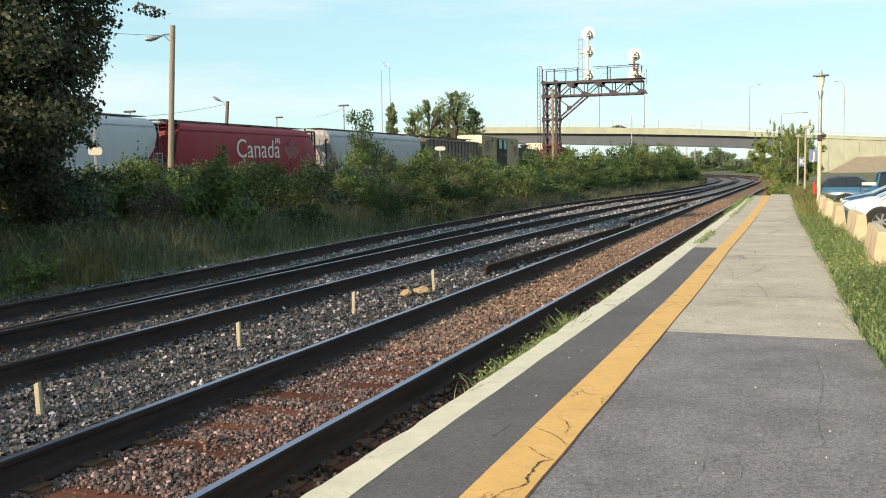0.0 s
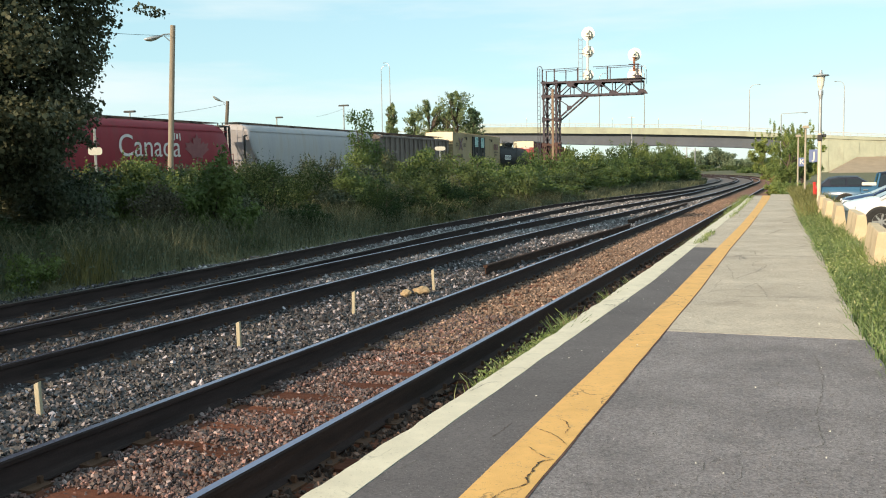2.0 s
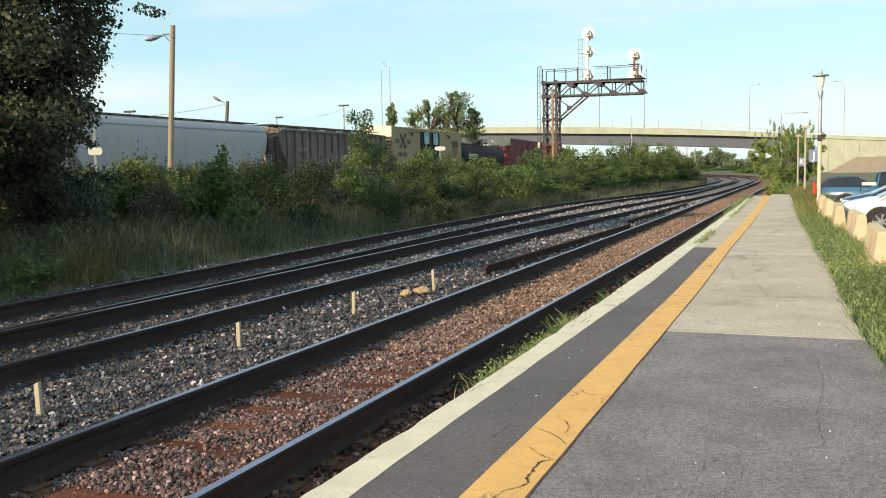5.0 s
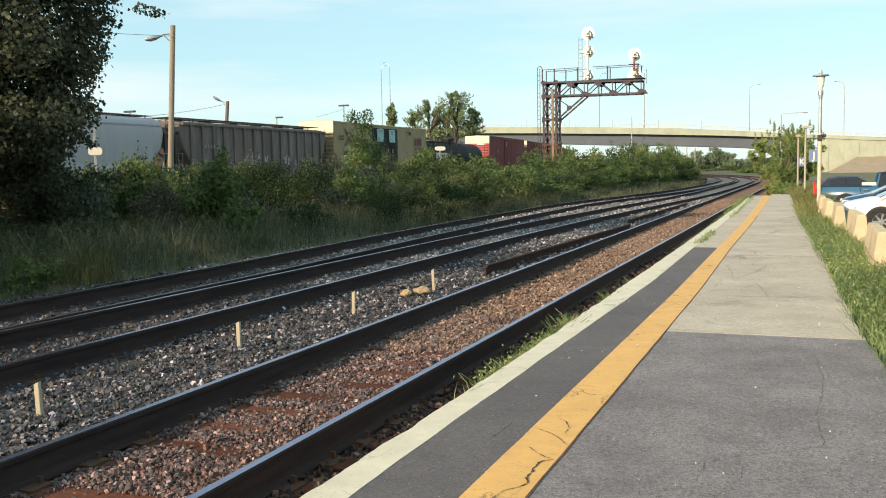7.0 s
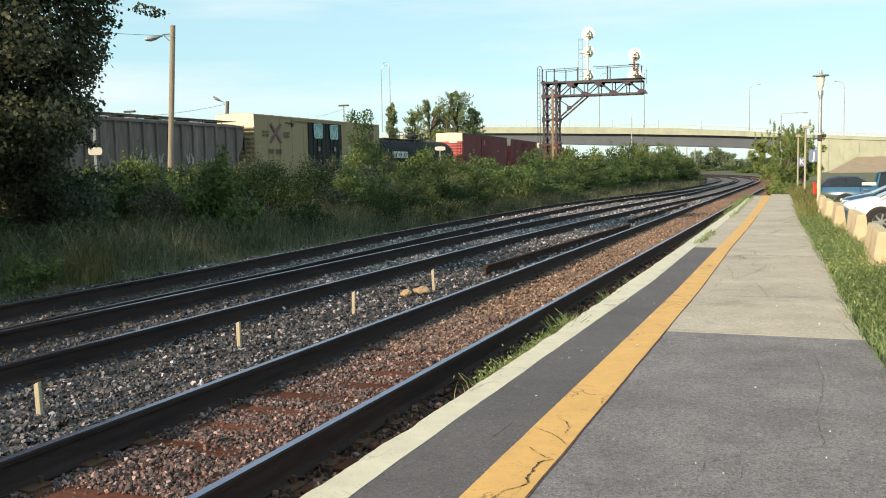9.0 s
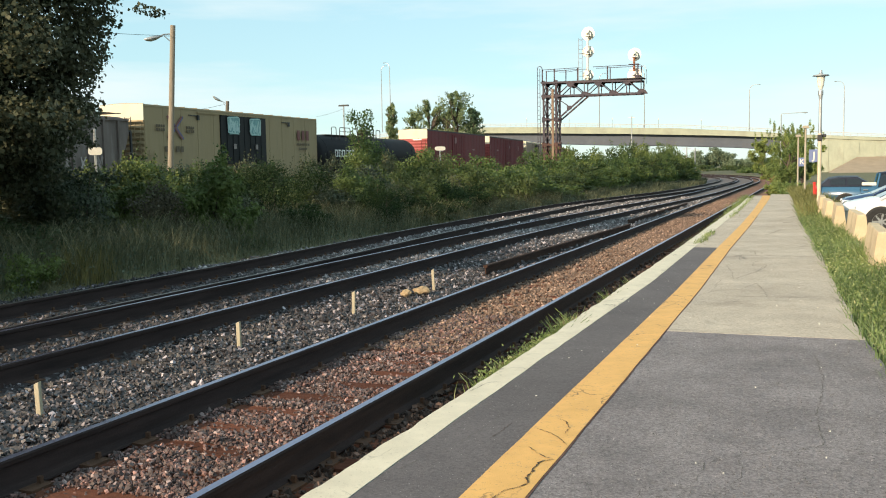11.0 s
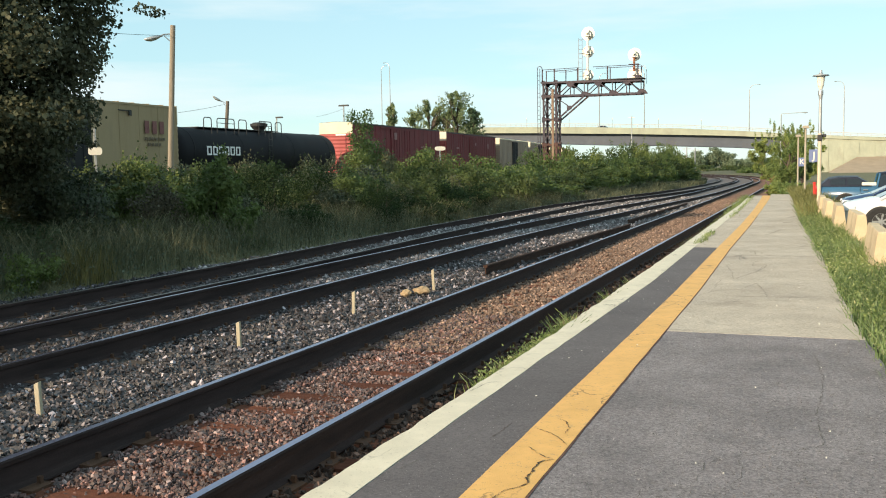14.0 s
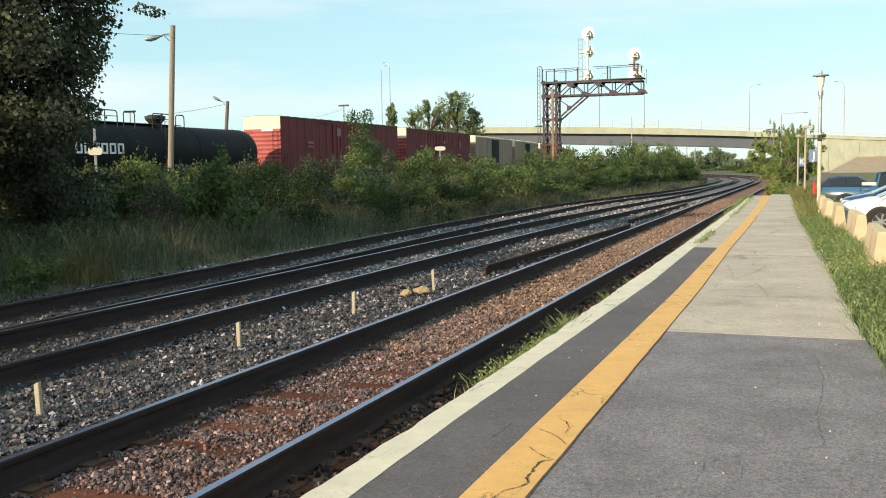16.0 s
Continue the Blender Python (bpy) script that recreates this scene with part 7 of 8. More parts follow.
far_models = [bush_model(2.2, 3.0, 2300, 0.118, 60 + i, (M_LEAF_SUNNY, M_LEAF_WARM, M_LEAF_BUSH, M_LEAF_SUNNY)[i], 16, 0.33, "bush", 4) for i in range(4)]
spots = []
hedge_lat = table([(46, -14.0), (62, -14.2), (80, -14.9), (100, -13.6), (128, -11.6)])
for s in np.arange(46, 119, 2.2):
    for q, hk in ((0.0, 0.72), (-2.2, 1.0), (-4.8, 1.05)):
        q += hedge_lat(s)
        p = line_point(s, q)
        hgt = float(np.interp(s, [46, 56, 62, 70, 85, 100, 116, 124, 131], [2.6, 2.6, 3.0, 3.7, 4.3, 4.9, 5.7, 4.8, 3.2])) * hk * rng0.uniform(0.62, 1.06)
        x, y = p.x + rng0.uniform(-0.7, 0.7), p.y + rng0.uniform(-0.8, 0.8)
        if q < hedge_lat(s) - 4 and rng0.uniform() < 0.75:
            continue
        if abs(x + 17.4) < 1.4 and abs(y - 66) < 1.6:
            continue
        k = rng0.uniform(0.9, 1.3)
        spots.append((x, y, k, hgt / 2.2 / k))
grove(far_models, spots, "tall leafy bush beside the bend in the tracks", "bushes beside the bend")

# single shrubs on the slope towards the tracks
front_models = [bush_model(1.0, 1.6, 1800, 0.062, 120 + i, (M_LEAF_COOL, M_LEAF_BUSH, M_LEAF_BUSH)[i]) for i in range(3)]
spots = []
for s in np.arange(9, 50, 1.6):
    for X in (-12.9, -14.2):
        if rng0.uniform() < (0.5 if X > -13.5 and s > 17 else 0.25 if X > -13.5 else 0.95):
            k = rng0.uniform(0.6, 1.2) * (0.8 if X > -13.5 else 1.25)
            if min(math.hypot(X - u, s - v) - w for u, v, w in ROOM) < 0.2:
                continue
            spots.append((X + rng0.uniform(-0.5, 0.4), s + rng0.uniform(-0.6, 0.6), k, rng0.uniform(0.7, 1.2)))
spots = [p for p in spots if min(math.hypot(p[0] - u, p[1] - v) for u, v in ((-12.6, 27.2), (-12.9, 33.6), (-13.4, 23.6), (-14.0, 24.6))) > 1.25]
grove(front_models, spots, "low weedy shrub in the tall grass", "shrubs in the tall grass")
# Leaf tones here follow how sunlit or shaded each bush looks.
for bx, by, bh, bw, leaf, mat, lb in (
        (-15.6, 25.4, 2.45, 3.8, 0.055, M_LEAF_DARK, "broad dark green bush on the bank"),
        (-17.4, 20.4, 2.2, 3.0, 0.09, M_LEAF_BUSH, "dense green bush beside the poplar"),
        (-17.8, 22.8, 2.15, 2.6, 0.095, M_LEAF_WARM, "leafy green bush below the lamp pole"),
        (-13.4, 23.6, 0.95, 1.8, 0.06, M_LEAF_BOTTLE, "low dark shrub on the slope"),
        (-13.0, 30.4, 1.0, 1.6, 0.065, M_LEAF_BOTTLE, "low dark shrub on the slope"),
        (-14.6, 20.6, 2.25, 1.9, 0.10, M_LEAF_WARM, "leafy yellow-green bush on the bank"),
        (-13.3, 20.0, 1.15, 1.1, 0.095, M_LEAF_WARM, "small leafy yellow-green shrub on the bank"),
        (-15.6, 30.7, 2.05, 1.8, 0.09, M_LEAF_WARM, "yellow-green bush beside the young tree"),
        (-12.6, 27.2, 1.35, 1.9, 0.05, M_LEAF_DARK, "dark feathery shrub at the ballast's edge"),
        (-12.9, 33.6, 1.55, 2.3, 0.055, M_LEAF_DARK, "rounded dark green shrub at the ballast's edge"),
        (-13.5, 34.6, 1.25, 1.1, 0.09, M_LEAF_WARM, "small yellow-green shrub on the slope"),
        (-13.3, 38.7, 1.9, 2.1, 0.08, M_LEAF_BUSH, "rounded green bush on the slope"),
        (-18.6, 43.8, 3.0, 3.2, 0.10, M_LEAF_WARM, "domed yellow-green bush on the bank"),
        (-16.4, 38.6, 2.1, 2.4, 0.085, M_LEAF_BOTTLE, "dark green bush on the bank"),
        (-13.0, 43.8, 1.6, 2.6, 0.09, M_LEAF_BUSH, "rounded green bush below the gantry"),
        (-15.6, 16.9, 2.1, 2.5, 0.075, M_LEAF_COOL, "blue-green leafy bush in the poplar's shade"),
        (-18.2, 17.6, 2.6, 2.6, 0.09, M_LEAF_TREE, "leafy bush toned dark for the poplar's shade"),
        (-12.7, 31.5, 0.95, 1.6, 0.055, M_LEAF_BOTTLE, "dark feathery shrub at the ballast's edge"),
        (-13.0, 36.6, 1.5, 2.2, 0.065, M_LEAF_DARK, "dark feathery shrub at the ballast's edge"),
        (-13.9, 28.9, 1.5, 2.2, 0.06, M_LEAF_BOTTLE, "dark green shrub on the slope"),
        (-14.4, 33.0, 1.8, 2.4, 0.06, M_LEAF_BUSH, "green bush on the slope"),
        (-12.2, 11.9, 0.75, 1.1, 0.05, M_LEAF_SUNNY, "yellowish weed clump beside the third track, sunlight in its leaf colour")):
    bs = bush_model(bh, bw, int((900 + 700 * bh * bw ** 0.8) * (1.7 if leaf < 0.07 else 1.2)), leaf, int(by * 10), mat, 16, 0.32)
    tagged(bs, lb, "bush", "single bushes on the bank")
    bs.matrix_basis = pose(bx, by, ground_z(bx, by) - 0.06, 0, 0, 0)

# dry brown shrub on the bank
dry = leaf_material("dry_brush", (0.085, 0.07, 0.06), (0.14, 0.115, 0.095), (0.20, 0.165, 0.13), 0.1)
db = bush_model(1.7, 2.4, 4200, 0.06, 91, dry)
tagged(db, "dry brown brush heap among the green bushes", "bush")
put(db, -15.4, 19.7, 0.95, 0.95, None, True)

# the young tree standing above the bushes
bl = [(0.2, 0.0, 3.9, 0.55, 0.75, 0.55), (-0.1, -0.6, 4.3, 0.4, 0.5, 0.4), (0.1, 0.6, 4.45, 0.35, 0.45, 0.35), (0, 0.1, 3.1, 0.7, 0.8, 0.6), (0, 1.2, 2.6, 0.8, 1.1, 0.7),
      (0.1, 2.2, 2.0, 0.8, 1.1, 0.7), (0, -0.4, 2.2, 0.8, 1.0, 0.8), (0, 0.6, 1.4, 0.9, 1.4, 0.9), (0, -1.0, 3.4, 0.25, 0.3, 0.3), (0, 2.9, 1.5, 0.6, 0.8, 0.6)]
young = tree_model("young_tree", 4.1, 0.07, bl, 6000, 0.105, 8, M_LEAF_SUNNY)
young.matrix_basis = pose(-21.0, 42.4, 0.05, 0, 0, 0)
tagged(young, "slim young tree with thin leaves above the bushes", "tree")

# the big dark tree beside the freight line
rngd = np.random.default_rng(15)
bl = clump_blobs(0, -3.2, 5.4, 3.0, 3.6, 3.8, 40, rngd, 0.25) + clump_blobs(0.4, -3.0, 5.0, 2.4, 2.6, 3.2, 26, rngd, 0.26)
bl += clump_blobs(0.2, -1.5, 3.2, 1.7, 1.5, 1.5, 14, rngd, 0.34) + clump_blobs(0.3, -3.4, 2.5, 2.2, 2.2, 1.1, 22, rngd, 0.36)
bl += clump_blobs(0.4, -1.6, 2.3, 0.9, 0.8, 1.6, 14, rngd, 0.4) + clump_blobs(-1.1, -0.6, 1.9, 1.0, 0.8, 1.4, 18, rngd, 0.4) + clump_blobs(-0.2, -0.6, 1.1, 0.5, 0.5, 0.9, 8, rngd, 0.4)
bl += [(0.2, 0.6, 5.9, 0.5, 0.7, 0.3), (0.1, 2.25, 5.78, 0.35, 0.35, 0.14), (0.1, 2.75, 5.74, 0.30, 0.28, 0.14), (0.0, 0.5, 5.2, 0.5, 0.6, 0.35), (0.2, 0.3, 6.4, 0.7, 0.8, 0.5),
       (0.2, 0.35, 4.5, 0.35, 0.45, 0.3), (0.2, 0.1, 4.0, 0.4, 0.5, 0.35), (0.3, -0.1, 3.1, 0.35, 0.4, 0.25), (0.1, 0.3, 2.45, 0.2, 0.25, 0.16), (0.1, -0.1, 2.6, 0.3, 0.35, 0.2)]
bl = [(b[0] + 1.0, b[1] + (2.0 if b[2] > 4.2 else 1.85)) + tuple(b[2:]) for b in bl]
dark = tree_model("poplar_tree", 7.6, 0.24, bl, 92000, 0.092, 15, M_LEAF_TREE, (0.6, 0.3), 10)
dark.matrix_basis = pose(-16.5, 15.0, 0.0, 0, 0, 0)
tagged(dark, "large dark leafy poplar with low hanging branches", "tree", "trees along the freight line")
# Two more trees, out of view, added to throw shade on the bank.
for tx, ty, ta in ((-18.5, 8.5, 140), (-19.5, -1.0, 60)):
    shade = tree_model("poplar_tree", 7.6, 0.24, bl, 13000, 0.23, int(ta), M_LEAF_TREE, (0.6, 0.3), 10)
    shade.matrix_basis = pose(tx, ty, 0.0, 0, 0, ta)
    tagged(shade, "unseen poplar added to shade the bank", "tree", "trees along the freight line")

# poplars behind the train
for px, py, hh, ww, z0, sd, lb in ((-41.2, 110, 12.1, 1.55, 0.50, 21, "tall poplar with a loose pale crown behind the train"), (-44.6, 110, 11.0, 1.75, 0.40, 22, "broad dark poplar behind the train"),
                                   (-49.5, 109, 10.9, 0.62, 0.42, 23, "narrow poplar behind the train"), (-47.1, 111, 9.9, 1.25, 0.40, 24, "low poplar behind the train"), (-39.2, 111, 9.7, 0.95, 0.55, 25, "small poplar with open branches behind the train"),
                                   (-42.9, 112, 10.0, 1.6, 0.42, 26, "dark poplar in the middle of the group")):
    rp = np.random.default_rng(sd)
    bl = []
    for k in range(60):                  # leafy twigs rising from the stem, longest a third of the way up
        f = rp.uniform(0.0, 1.0)
        reach = ww * (0.45 + 1.0 * math.sin(math.pi * min(0.22 + 0.74 * f, 1.0))) * rp.uniform(0.3, 1.2)
        a = rp.uniform(0, 2 * math.pi)
        zc = hh * z0 + (hh - hh * z0) * f * 0.88
        for q, sz in ((0.45, 0.28), (0.7, 0.26), (0.92, 0.22), (1.12, 0.15)):
            bl.append((math.cos(a) * reach * q, math.sin(a) * reach * q, zc + reach * q * 0.5, sz * rp.uniform(0.6, 1.3), sz * rp.uniform(0.6, 1.3), sz * rp.uniform(0.9, 1.7)))
    bl += clump_blobs(0, 0, hh * z0 * 0.75, ww * 0.9, ww * 0.9, hh * 0.17, 14, rp, 0.24)[1:]
    tr = tree_model("poplar_tree", hh * 0.9, 0.16, bl, 7500, 0.15, sd, M_LEAF_POPLAR, (rp.normal() * 0.3, 0), 30)
    tr.matrix_basis = pose(px, py, -0.3, 0, 0, 0)
    tagged(tr, lb, "tree", "poplars behind the train")

# the thicket at the end of the platform
M_THICKET = leaf_material("thicket_leaves", (0.25, 0.30, 0.11), (0.34, 0.39, 0.15), (0.45, 0.47, 0.21), 0.4)
for px, py, hh, ww, sd, lb in ((-1.45, 76, 4.6, 2.0, 32, "bushy young tree at the end of the platform"), (-0.6, 90, 3.8, 1.6, 33, "low leafy tree beside the bend"),
                               (-1.5, 86, 4.9, 1.5, 34, "bushy tree behind the lettered signs"), (-6.6, 150, 6.6, 2.9, 35, "spreading tree beside the far bend"), (-0.6, 112, 5.6, 3.0, 36, "leafy tree in front of the bridge")):
    rp = np.random.default_rng(sd)
    bl = clump_blobs(0, 0, hh * 0.5, ww * 0.85, ww * 0.85, hh * 0.46, 34, rp, 0.22)[1:]
    bl += [(x, y, z + 0.5, 0.14, 0.14, 0.5) for x, y, z in rp.normal(size=(14, 3)) * (ww * 0.42, ww * 0.42, hh * 0.12) + (0, 0, hh * 0.80)]
    tr = tree_model("bushy_tree", hh * 0.8, 0.12, bl, 8000, 0.105 if py < 100 else 0.17, sd, M_THICKET, (0, 0), 9)
    tr.matrix_basis = pose(px, py, -0.35, 0, 0, 0)
    tagged(tr, lb, "tree", "trees past the platform's end")
ob_dry = bush_model(1.1, 1.6, 900, 0.12, 95, leaf_material("rusty_dry_leaves", (0.26, 0.12, 0.06), (0.38, 0.19, 0.09), (0.45, 0.28, 0.14), 0.2))
tagged(ob_dry, "rusty brown dry bush beside the far track", "bush")
ob_dry.matrix_basis = pose(-2.9, 94, -0.4, 0, 0, 0)
low_models = [bush_model(0.95, 1.8, 1500, 0.10, 80 + i, M_THICKET) for i in range(3)]
spots = [(-1.9, 62, 1.0, 1.0), (-1.3, 58, 0.9, 0.8), (-1.9, 68, 1.0, 1.2), (-0.9, 66, 1.0, 1.1), (0.2, 58, 0.9, 1.2), (-1.8, 54.5, 0.7, 0.5), (-2.0, 80, 0.9, 0.9), (-0.2, 52.5, 0.8, 0.8), (-2.0, 90, 1.2, 1.2), (-2.9, 104, 1.3, 1.2), (-4.4, 118, 1.4, 1.3)]
grove(low_models, spots, "low green shrub past the platform's end", "shrubs past the platform")

# distant woods and roofs under the bridge
def woods(name, domes, y, n, seed, label, leaf=1.0, material=None):
    """A far belt of trees: each (x, height, half width)."""
    r = np.random.default_rng(seed)
    bl = []
    for x, hh, ww in domes:
        bl += clump_blobs(x, y + r.uniform(-5, 5), hh * 0.52, ww, 4.0, hh * 0.5, 12, r, 0.36)
    pt = blob_points(bl, n, r, 0.35)
    pt[:, 2] = np.abs(pt[:, 2]) - 0.4
    stuff(name, leaf_quads(pt, leaf, r), material or M_LEAF_FAR, label, "woods")


def belt(x0, x1, h0, h1, seed):
    r = random.Random(seed)
    out, x = [], x0
    while x < x1:
        out.append((x, r.uniform(h0, h1), r.uniform(4, 8)))
        x += r.uniform(4, 8)
    return out


woods("far_woods", [(-68, 9.5, 6), (-61, 8, 5), (-56, 4, 4), (-50, 9.0, 5.5), (-44, 10.4, 6), (-37, 9.2, 5.5), (-33, 5.5, 4), (-27, 4.6, 4), (-21, 5.0, 4), (-15, 4.4, 4), (-8, 6, 5)], 470, 24000, 3, "haze-tinted belt of trees far down the line", 0.7)
woods("line_scrub", belt(-11, -4, 1.0, 1.8, 9), 195, 2200, 9, "low scrub on the outside of the far bend", 0.42, M_LEAF_SUNNY)
woods("yard_scrub", belt(-31, -8, 1.3, 2.3, 15), 300, 5000, 15, "low green scrub beyond the far bend", 0.4, M_LEAF_BUSH)
woods("far_woods_low", belt(-64, -8, 4.0, 6.5, 21), 485, 9000, 21, "lower haze-tinted trees under the far belt", 0.8)
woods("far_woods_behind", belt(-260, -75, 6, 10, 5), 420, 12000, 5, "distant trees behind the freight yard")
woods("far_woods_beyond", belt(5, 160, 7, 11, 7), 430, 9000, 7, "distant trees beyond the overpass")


def far_shed(x, y, w, d, h, wall, label):
    ob = empty("far_shed", x, y, -0.42)
    bm = bmesh.new()
    block(bm, (0, 0, h / 2), (w, d, h), 0.05)
    part("wall", bm, wall, ob)
    bm = bmesh.new()
    loft(bm, [[(-w / 2 - 0.3, yy, h), (0, yy, h + w * 0.12), (w / 2 + 0.3, yy, h)] for yy in (-d / 2 - 0.3, d / 2 + 0.3)])
    part("roof", bm, M_SIGN_WHITE, ob, "pale low roof")
    bm = bmesh.new()
    block(bm, (0, -d / 2 - 0.02, h * 0.4), (w * 0.3, 0.06, h * 0.8), 0)
    part("door", bm, M_GIRDER, ob, "grey shed door")
    tagged(ob, label, "building", "sheds far down the line")


far_shed(-34.4, 330, 3.6, 8, 1.0, M_CONCRETE, "low white-roofed tan shed far down the tracks")
far_shed(-41.5, 330, 2.2, 8, 1.1, M_BRIDGE, "small pale building far down the tracks")

# ---- grass and weeds ----
def strip_points(n, s0, s1, lat0, lat1, r, power=1.0):
    s = s0 + (s1 - s0) * r.uniform(0, 1, n) ** power
    q = r.uniform(lat0, lat1, n)
    out = np.empty((n, 2))
    for i in range(n):
        p = line_point(s[i], q[i])
        out[i] = (p.x, p.y)
    return out


rg = np.random.default_rng(77)
pp = strip_points(1900, 8, 34, -14.6, -12.1, rg, 1.2)
stuff("grass_plumes", blades(pp, 0.72, 0.0044, rg, 0.35, ground_z), leaf_material("pale_plumes", (0.225, 0.225, 0.19), (0.31, 0.30, 0.25), (0.39, 0.37, 0.30), 0.3), "pale seed stalks above the tall grass", "grass")
stuff("tall_grass", blades(strip_points(17000, 7, 50, -15.2, -12.0, rg, 1.3), 0.64, 0.0058, rg, 0.5, ground_z), M_GRASS, "tall dark green grass along the bank", "grass")
pw = strip_points(28000, 7, 52, -15.4, -11.9, rg, 1.3)
pw = np.column_stack([pw, np.array([ground_z(a, b) for a, b in pw]) + np.abs(rg.normal(0.12, 0.22, len(pw)))])
stuff("bank_weeds", leaf_quads(pw, 0.062, rg, 0.24), leaf_material("grey_green_weeds", (0.175, 0.185, 0.15), (0.255, 0.265, 0.21), (0.34, 0.32, 0.24), 0.2), "leafy grey-green weeds among the tall grass", "weeds")
pd = np.column_stack([rg.normal(-12.2, 0.22, 420), rg.normal(13.3, 0.35, 420)])
stuff("dry_stalks", blades(pd, 0.62, 0.007, rg, 0.3, ground_z), leaf_material("dry_stalks", (0.16, 0.13, 0.06), (0.28, 0.22, 0.10), (0.40, 0.31, 0.15), 0.3), "dry straw-coloured stalks beside the third track", "grass")
stuff("bank_grass", blades(strip_points(5000, 7, 60, -12.3, -11.45, rg, 1.3), 0.27, 0.006, rg, 0.6, lambda x, y: -0.36), M_GRASS, "short dry grass at the ballast's edge", "grass")
stuff("far_grass", blades(strip_points(11000, 50, 132, -13.8, -10.2, rg), 0.55, 0.03, rg, 0.5, lambda x, y: ground_z(x, y) - 0.05), M_GRASS, "grass along the far bank", "grass")


def verge_points(n, r):
    y = 6.9 + 31 * r.uniform(0, 1, n) ** 1.25
    x = np.array([platform_right(v) for v in y]) - 0.05 + r.uniform(0.0, 1.0, n) ** 0.8 * np.interp(y, [7, 14, 30, 38], [1.5, 0.8, 0.6, 0.8])
    return np.column_stack([x, y])


stuff("verge_weeds", blades(verge_points(17000, rg), 0.23, 0.006, rg, 0.6, lambda x, y: 0.0), M_WEED, "bright green weeds between platform and barriers", "weeds")
pv = verge_points(26000, rg)
pz = np.column_stack([pv, np.abs(rg.normal(0.12, 0.10, len(pv)))])
stuff("verge_leaves", leaf_quads(pz, 0.035, rg, 0.28), M_WEED, "leafy weeds along the platform's edge", "weeds")
yt = 8 + 27 * rg.uniform(0, 1, 5200) ** 1.15
yt = yt + 0.25 * np.sin(yt * 9)
xt = np.array([platform_right(v) for v in yt]) + np.interp(yt, [7, 14, 30, 38], [1.25, 0.68, 0.45, 0.45]) + rg.normal(0, 0.10, 5200)
stuff("verge_tufts", blades(np.column_stack([xt, yt]), 0.32, 0.007, rg, 0.5, lambda x, y: 0.0), M_WEED, "taller grass tufts against the concrete barriers", "grass")
yv = 56 - 28 * rg.uniform(0, 1, 9000) ** 1.5
stuff("dry_grass", blades(np.column_stack([np.array([platform_right(v) for v in yv]) + rg.uniform(0.0, 1.3, 9000), yv]), 0.52, 0.012, rg, 0.45, lambda x, y: -0.1), leaf_material("dry_grass", (0.22, 0.20, 0.08), (0.38, 0.33, 0.15), (0.52, 0.43, 0.22), 0.4), "yellowing tall grass beside the platform's end", "grass")


def edge_weeds(spans):
    q = []
    for s0, s1, n, h, w in spans:
        s = rg.uniform(s0, s1, n)
        x = -2.33 + np.array([platform_shift(v) for v in s]) - np.abs(rg.normal(0, w, n))
        q.append(blades(np.column_stack([x, s]), h, 0.006, rg, 0.7, lambda a, b: -0.16))
        if n > 250:
            lp = np.column_stack([x, s, -0.16 + np.abs(rg.normal(0.05, 0.09, n))])
            q.append(leaf_quads(lp, 0.028, rg, 0.25))
    stuff("edge_weeds", np.concatenate(q), M_WEED, "green weeds growing along the platform's face", "weeds")


edge_weeds([(6.9, 9.4, 4600, 0.15, 0.07), (9.2, 10.0, 260, 0.26, 0.05), (11.2, 12.0, 120, 0.24, 0.03), (12.4, 14, 160, 0.2, 0.05), (17, 20, 160, 0.16, 0.05), (20, 22, 260, 0.2, 0.06), (23.5, 25, 260, 0.2, 0.06), (27, 34, 700, 0.2, 0.07), (34, 52, 2400, 0.26, 0.12)])
sv = np.concatenate([rg.uniform(19.5, 23, 250), rg.uniform(29, 50, 550)])
stuff("joint_weeds", blades(np.column_stack([-2.07 + np.array([platform_shift(v) for v in sv]) + rg.normal(0, 0.05, 800), sv]), 0.09, 0.006, rg, 0.7, lambda a, b: 0.09), M_WEED, "weeds in the joint behind the white edge", "weeds")

# ---- loose stones ----
stones("grey_stones", 35000, (-6.75, -4.62), (2.6, 24), M_STONE_GREY, "loose grey crushed stones between the tracks", 1, size=(0.012, 0.030), skip=((lat_second, 0.80),), dens=1.7)
second_gap = ((lambda s: -6.82, 0.2), (lambda s: -8.32, 0.2))
third_gap = ((lambda s: -8.32, 0.2), (lambda s: lat_third(s) - 0.752, 0.2), (lambda s: lat_third(s) + 0.752, 0.2))
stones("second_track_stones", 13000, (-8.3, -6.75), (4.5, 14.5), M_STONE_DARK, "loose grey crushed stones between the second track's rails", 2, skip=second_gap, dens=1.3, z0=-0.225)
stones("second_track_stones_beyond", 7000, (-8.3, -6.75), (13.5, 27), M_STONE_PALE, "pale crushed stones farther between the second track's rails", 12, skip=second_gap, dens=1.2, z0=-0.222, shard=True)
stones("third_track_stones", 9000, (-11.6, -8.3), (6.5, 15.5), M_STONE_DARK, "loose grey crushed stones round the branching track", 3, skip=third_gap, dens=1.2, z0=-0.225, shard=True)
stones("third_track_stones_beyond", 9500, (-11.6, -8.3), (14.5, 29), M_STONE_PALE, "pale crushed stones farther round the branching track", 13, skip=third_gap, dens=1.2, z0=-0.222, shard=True)
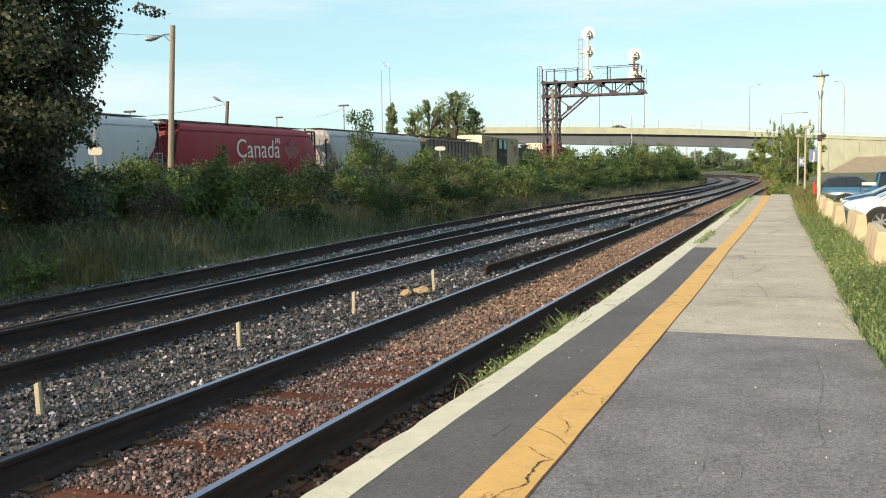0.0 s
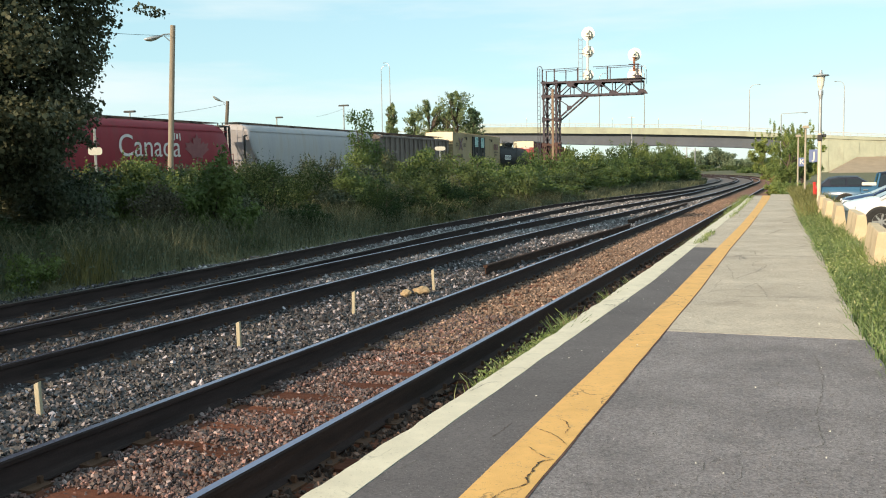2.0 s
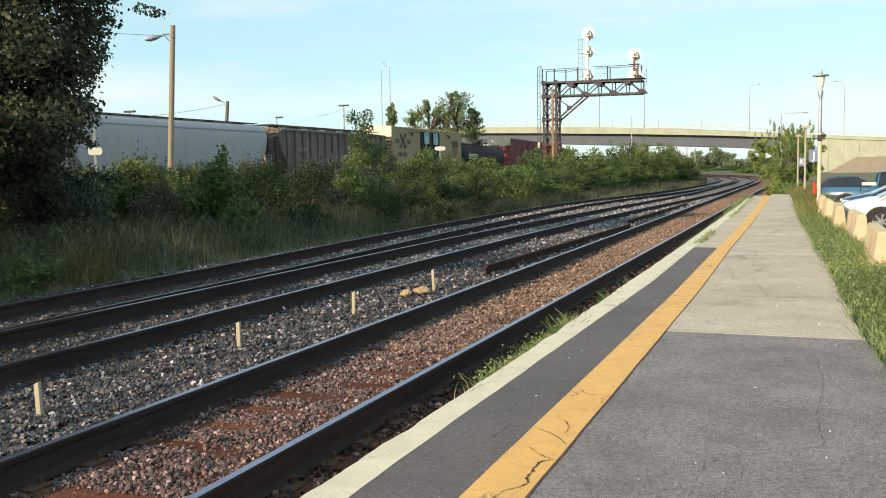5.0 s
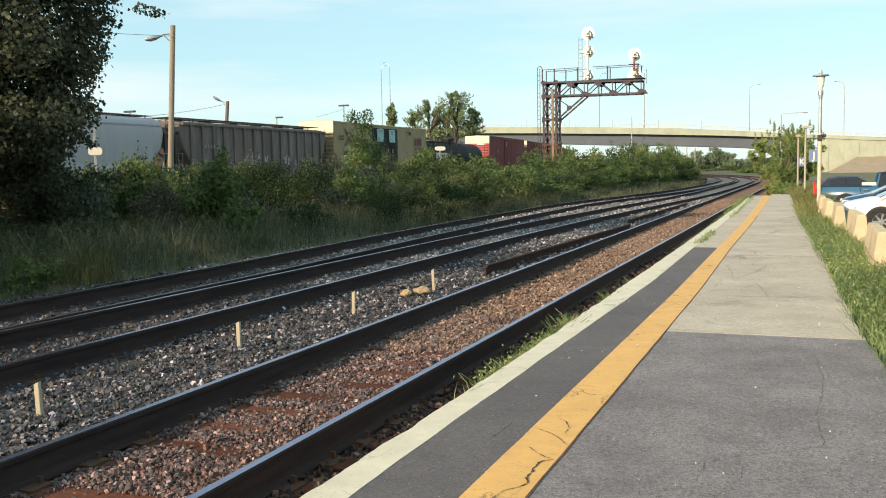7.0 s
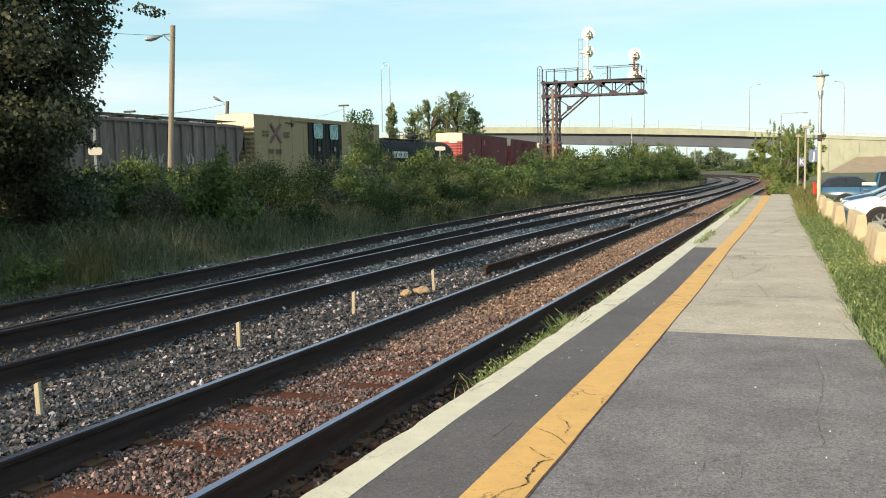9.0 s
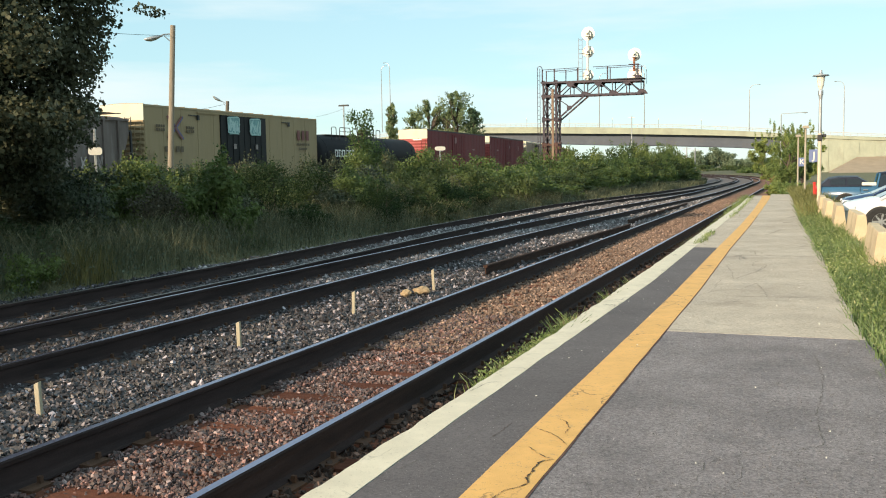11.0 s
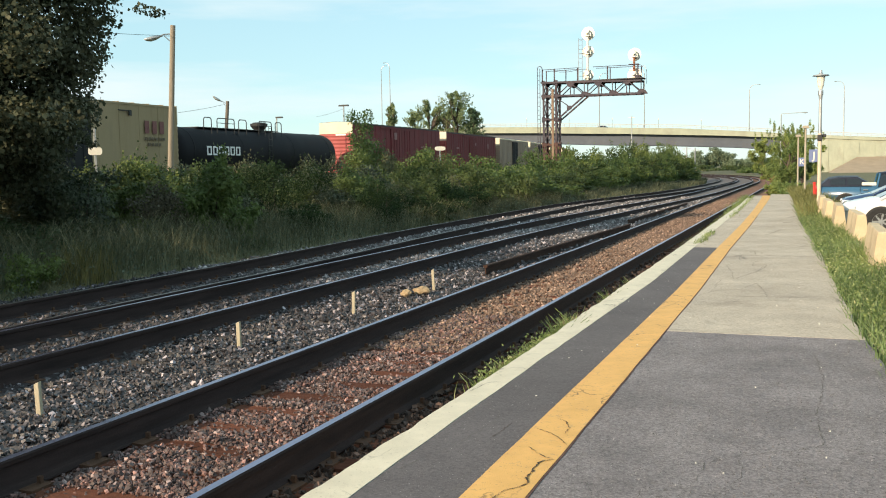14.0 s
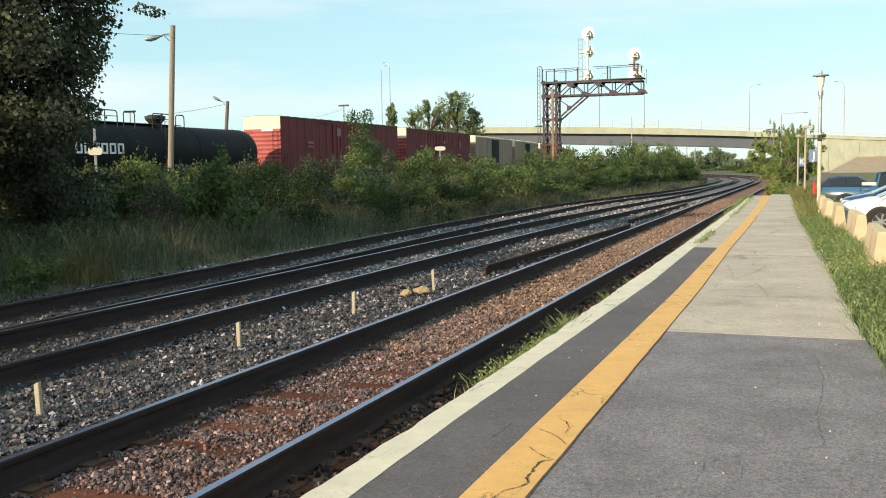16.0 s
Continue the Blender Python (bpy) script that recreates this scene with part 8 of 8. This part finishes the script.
stones("tan_stones", 15000, (-4.42, -3.10), (9.0, 25), M_STONE_TAN, "tan sandy stones farther between the rails", 14, size=(0.013, 0.026), dens=1.25, z0=-0.216, grow=1.25, ties=(0.2, 0.51, 0.05), shard=True)
stones("rusty_stones", 26000, (-4.42, -3.10), (2.4, 11.5), M_STONE_RUST, "rust-stained crushed stones between the rails", 4, size=(0.009, 0.022), dens=1.35, z0=-0.214, grow=1.25, ties=(0.2, 0.51, 0.28), shard=True)
stones("dusty_stones", 17000, (-4.42, -3.10), (2.4, 11.5), M_STONE_DUSTY, "dusty grey-brown stones among the rusty ones", 24, size=(0.009, 0.023), dens=1.35, z0=-0.212, grow=1.25, ties=(0.2, 0.51, 0.28))
stones("edge_stones", 8000, (-2.93, -2.33), (2.4, 20), M_STONE_EDGE, "rust-stained stones beside the platform's face, darkened for shade", 5, dens=1.8, z0=-0.223)


stones("far_rusty_stones", 9000, (-4.42, -3.10), (21, 52), M_STONE_TAN, "tan stones farther along the main track", 6, size=(0.014, 0.026), dens=1.4, z0=-0.213, grow=1.3, shard=True)
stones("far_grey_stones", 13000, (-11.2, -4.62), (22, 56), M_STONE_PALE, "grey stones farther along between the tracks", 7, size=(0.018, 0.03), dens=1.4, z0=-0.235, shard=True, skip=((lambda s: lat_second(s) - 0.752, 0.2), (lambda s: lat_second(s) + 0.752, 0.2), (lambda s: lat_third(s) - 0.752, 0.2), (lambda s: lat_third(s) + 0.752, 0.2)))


stones("rear_rusty_stones", 1800, (-4.42, -2.4), (-5.5, 2.6), M_STONE_RUST, "rust-stained stones behind the standpoint", 10, z0=-0.216, skip=((lambda s: -3.01, 0.12),))
stones("rear_grey_stones", 3000, (-10.5, -4.62), (-5.5, 3.4), M_STONE_GREY, "grey stones between the tracks behind the standpoint", 11, size=(0.018, 0.036), z0=-0.220, skip=((lambda s: lat_second(s) - 0.752, 0.16), (lambda s: lat_second(s) + 0.752, 0.16)))
stones("platform_grit", 5200, (-1.2, 0.7), (2.6, 9.0), M_GRIT, "fine grit and pebbles on the old asphalt", 8, size=(0.002, 0.0055), dens=1.5, z0=PZ + 0.002, flat=True, shard=True)
stones("platform_pebbles", 70, (-2.0, 0.7), (3.2, 17), M_SIGN_WHITE, "pale pebbles scattered on the platform", 9, size=(0.0035, 0.007), z0=PZ + 0.004, flat=True)

# ---- wires ----
def wire(points, r, label):
    bm = bmesh.new()
    for a, b in zip(points, points[1:]):
        a, b = Vector(a), Vector(b)
        prev = a
        for i in range(1, 9):
            k = i / 8
            p = a.lerp(b, k) - Vector((0, 0, 0.10 * 4 * k * (1 - k)))
            rod(bm, prev, p, r, None, 4, False)
            prev = p
    tagged(part("overhead_wire", bm, M_DARK_METAL, None), label, "wire", "overhead wires")


wire([(-23.78, 31.35, 7.2), (-24.0, 14.0, 5.9)], 0.008, "thin overhead wire from the wooden lamp pole")
wire([(-62.0, 120.0, 10.6), (-55.4, 100.0, 8.3)], 0.014, "thin overhead wire sagging from the floodlight pole")
wire([(-48.1, 70.3, 7.75), (-36.4, 45.0, 5.1)], 0.012, "thin overhead wire behind the train")


# ---- what moves: the train rolls by at an even pace ----
TRAIN_SPEED = 5.52


def motions():
    for car, middle, length in train:
        rows = []
        for i in range(17):
            u = middle - TRAIN_SPEED * i
            half = length / 2 - 2.2
            a, b = train_point(u - half, TRAIN_Z), train_point(u + half, TRAIN_Z)
            c = (a + b) / 2
            d = b - a
            rows.append((float(i), pose(c.x, c.y, c.z, 0, 0, math.degrees(math.atan2(-d.x, d.y)))))
        walk(car, rows)
    for car, x0, y, v in road_cars:
        rows = []
        for i in range(33):
            x = x0 + v * i * 0.5
            slope = math.degrees(math.atan2(ob_road["z"](x + 2) - ob_road["z"](x - 2), 4))
            rows.append((i * 0.5, pose(x, y, ob_road["z"](x) + 0.02, 0, 0, 0 if v > 0 else 180) @ pose(0, 0, 0, 0, -slope if v > 0 else slope, 0)))
        walk(car, rows)


motions()
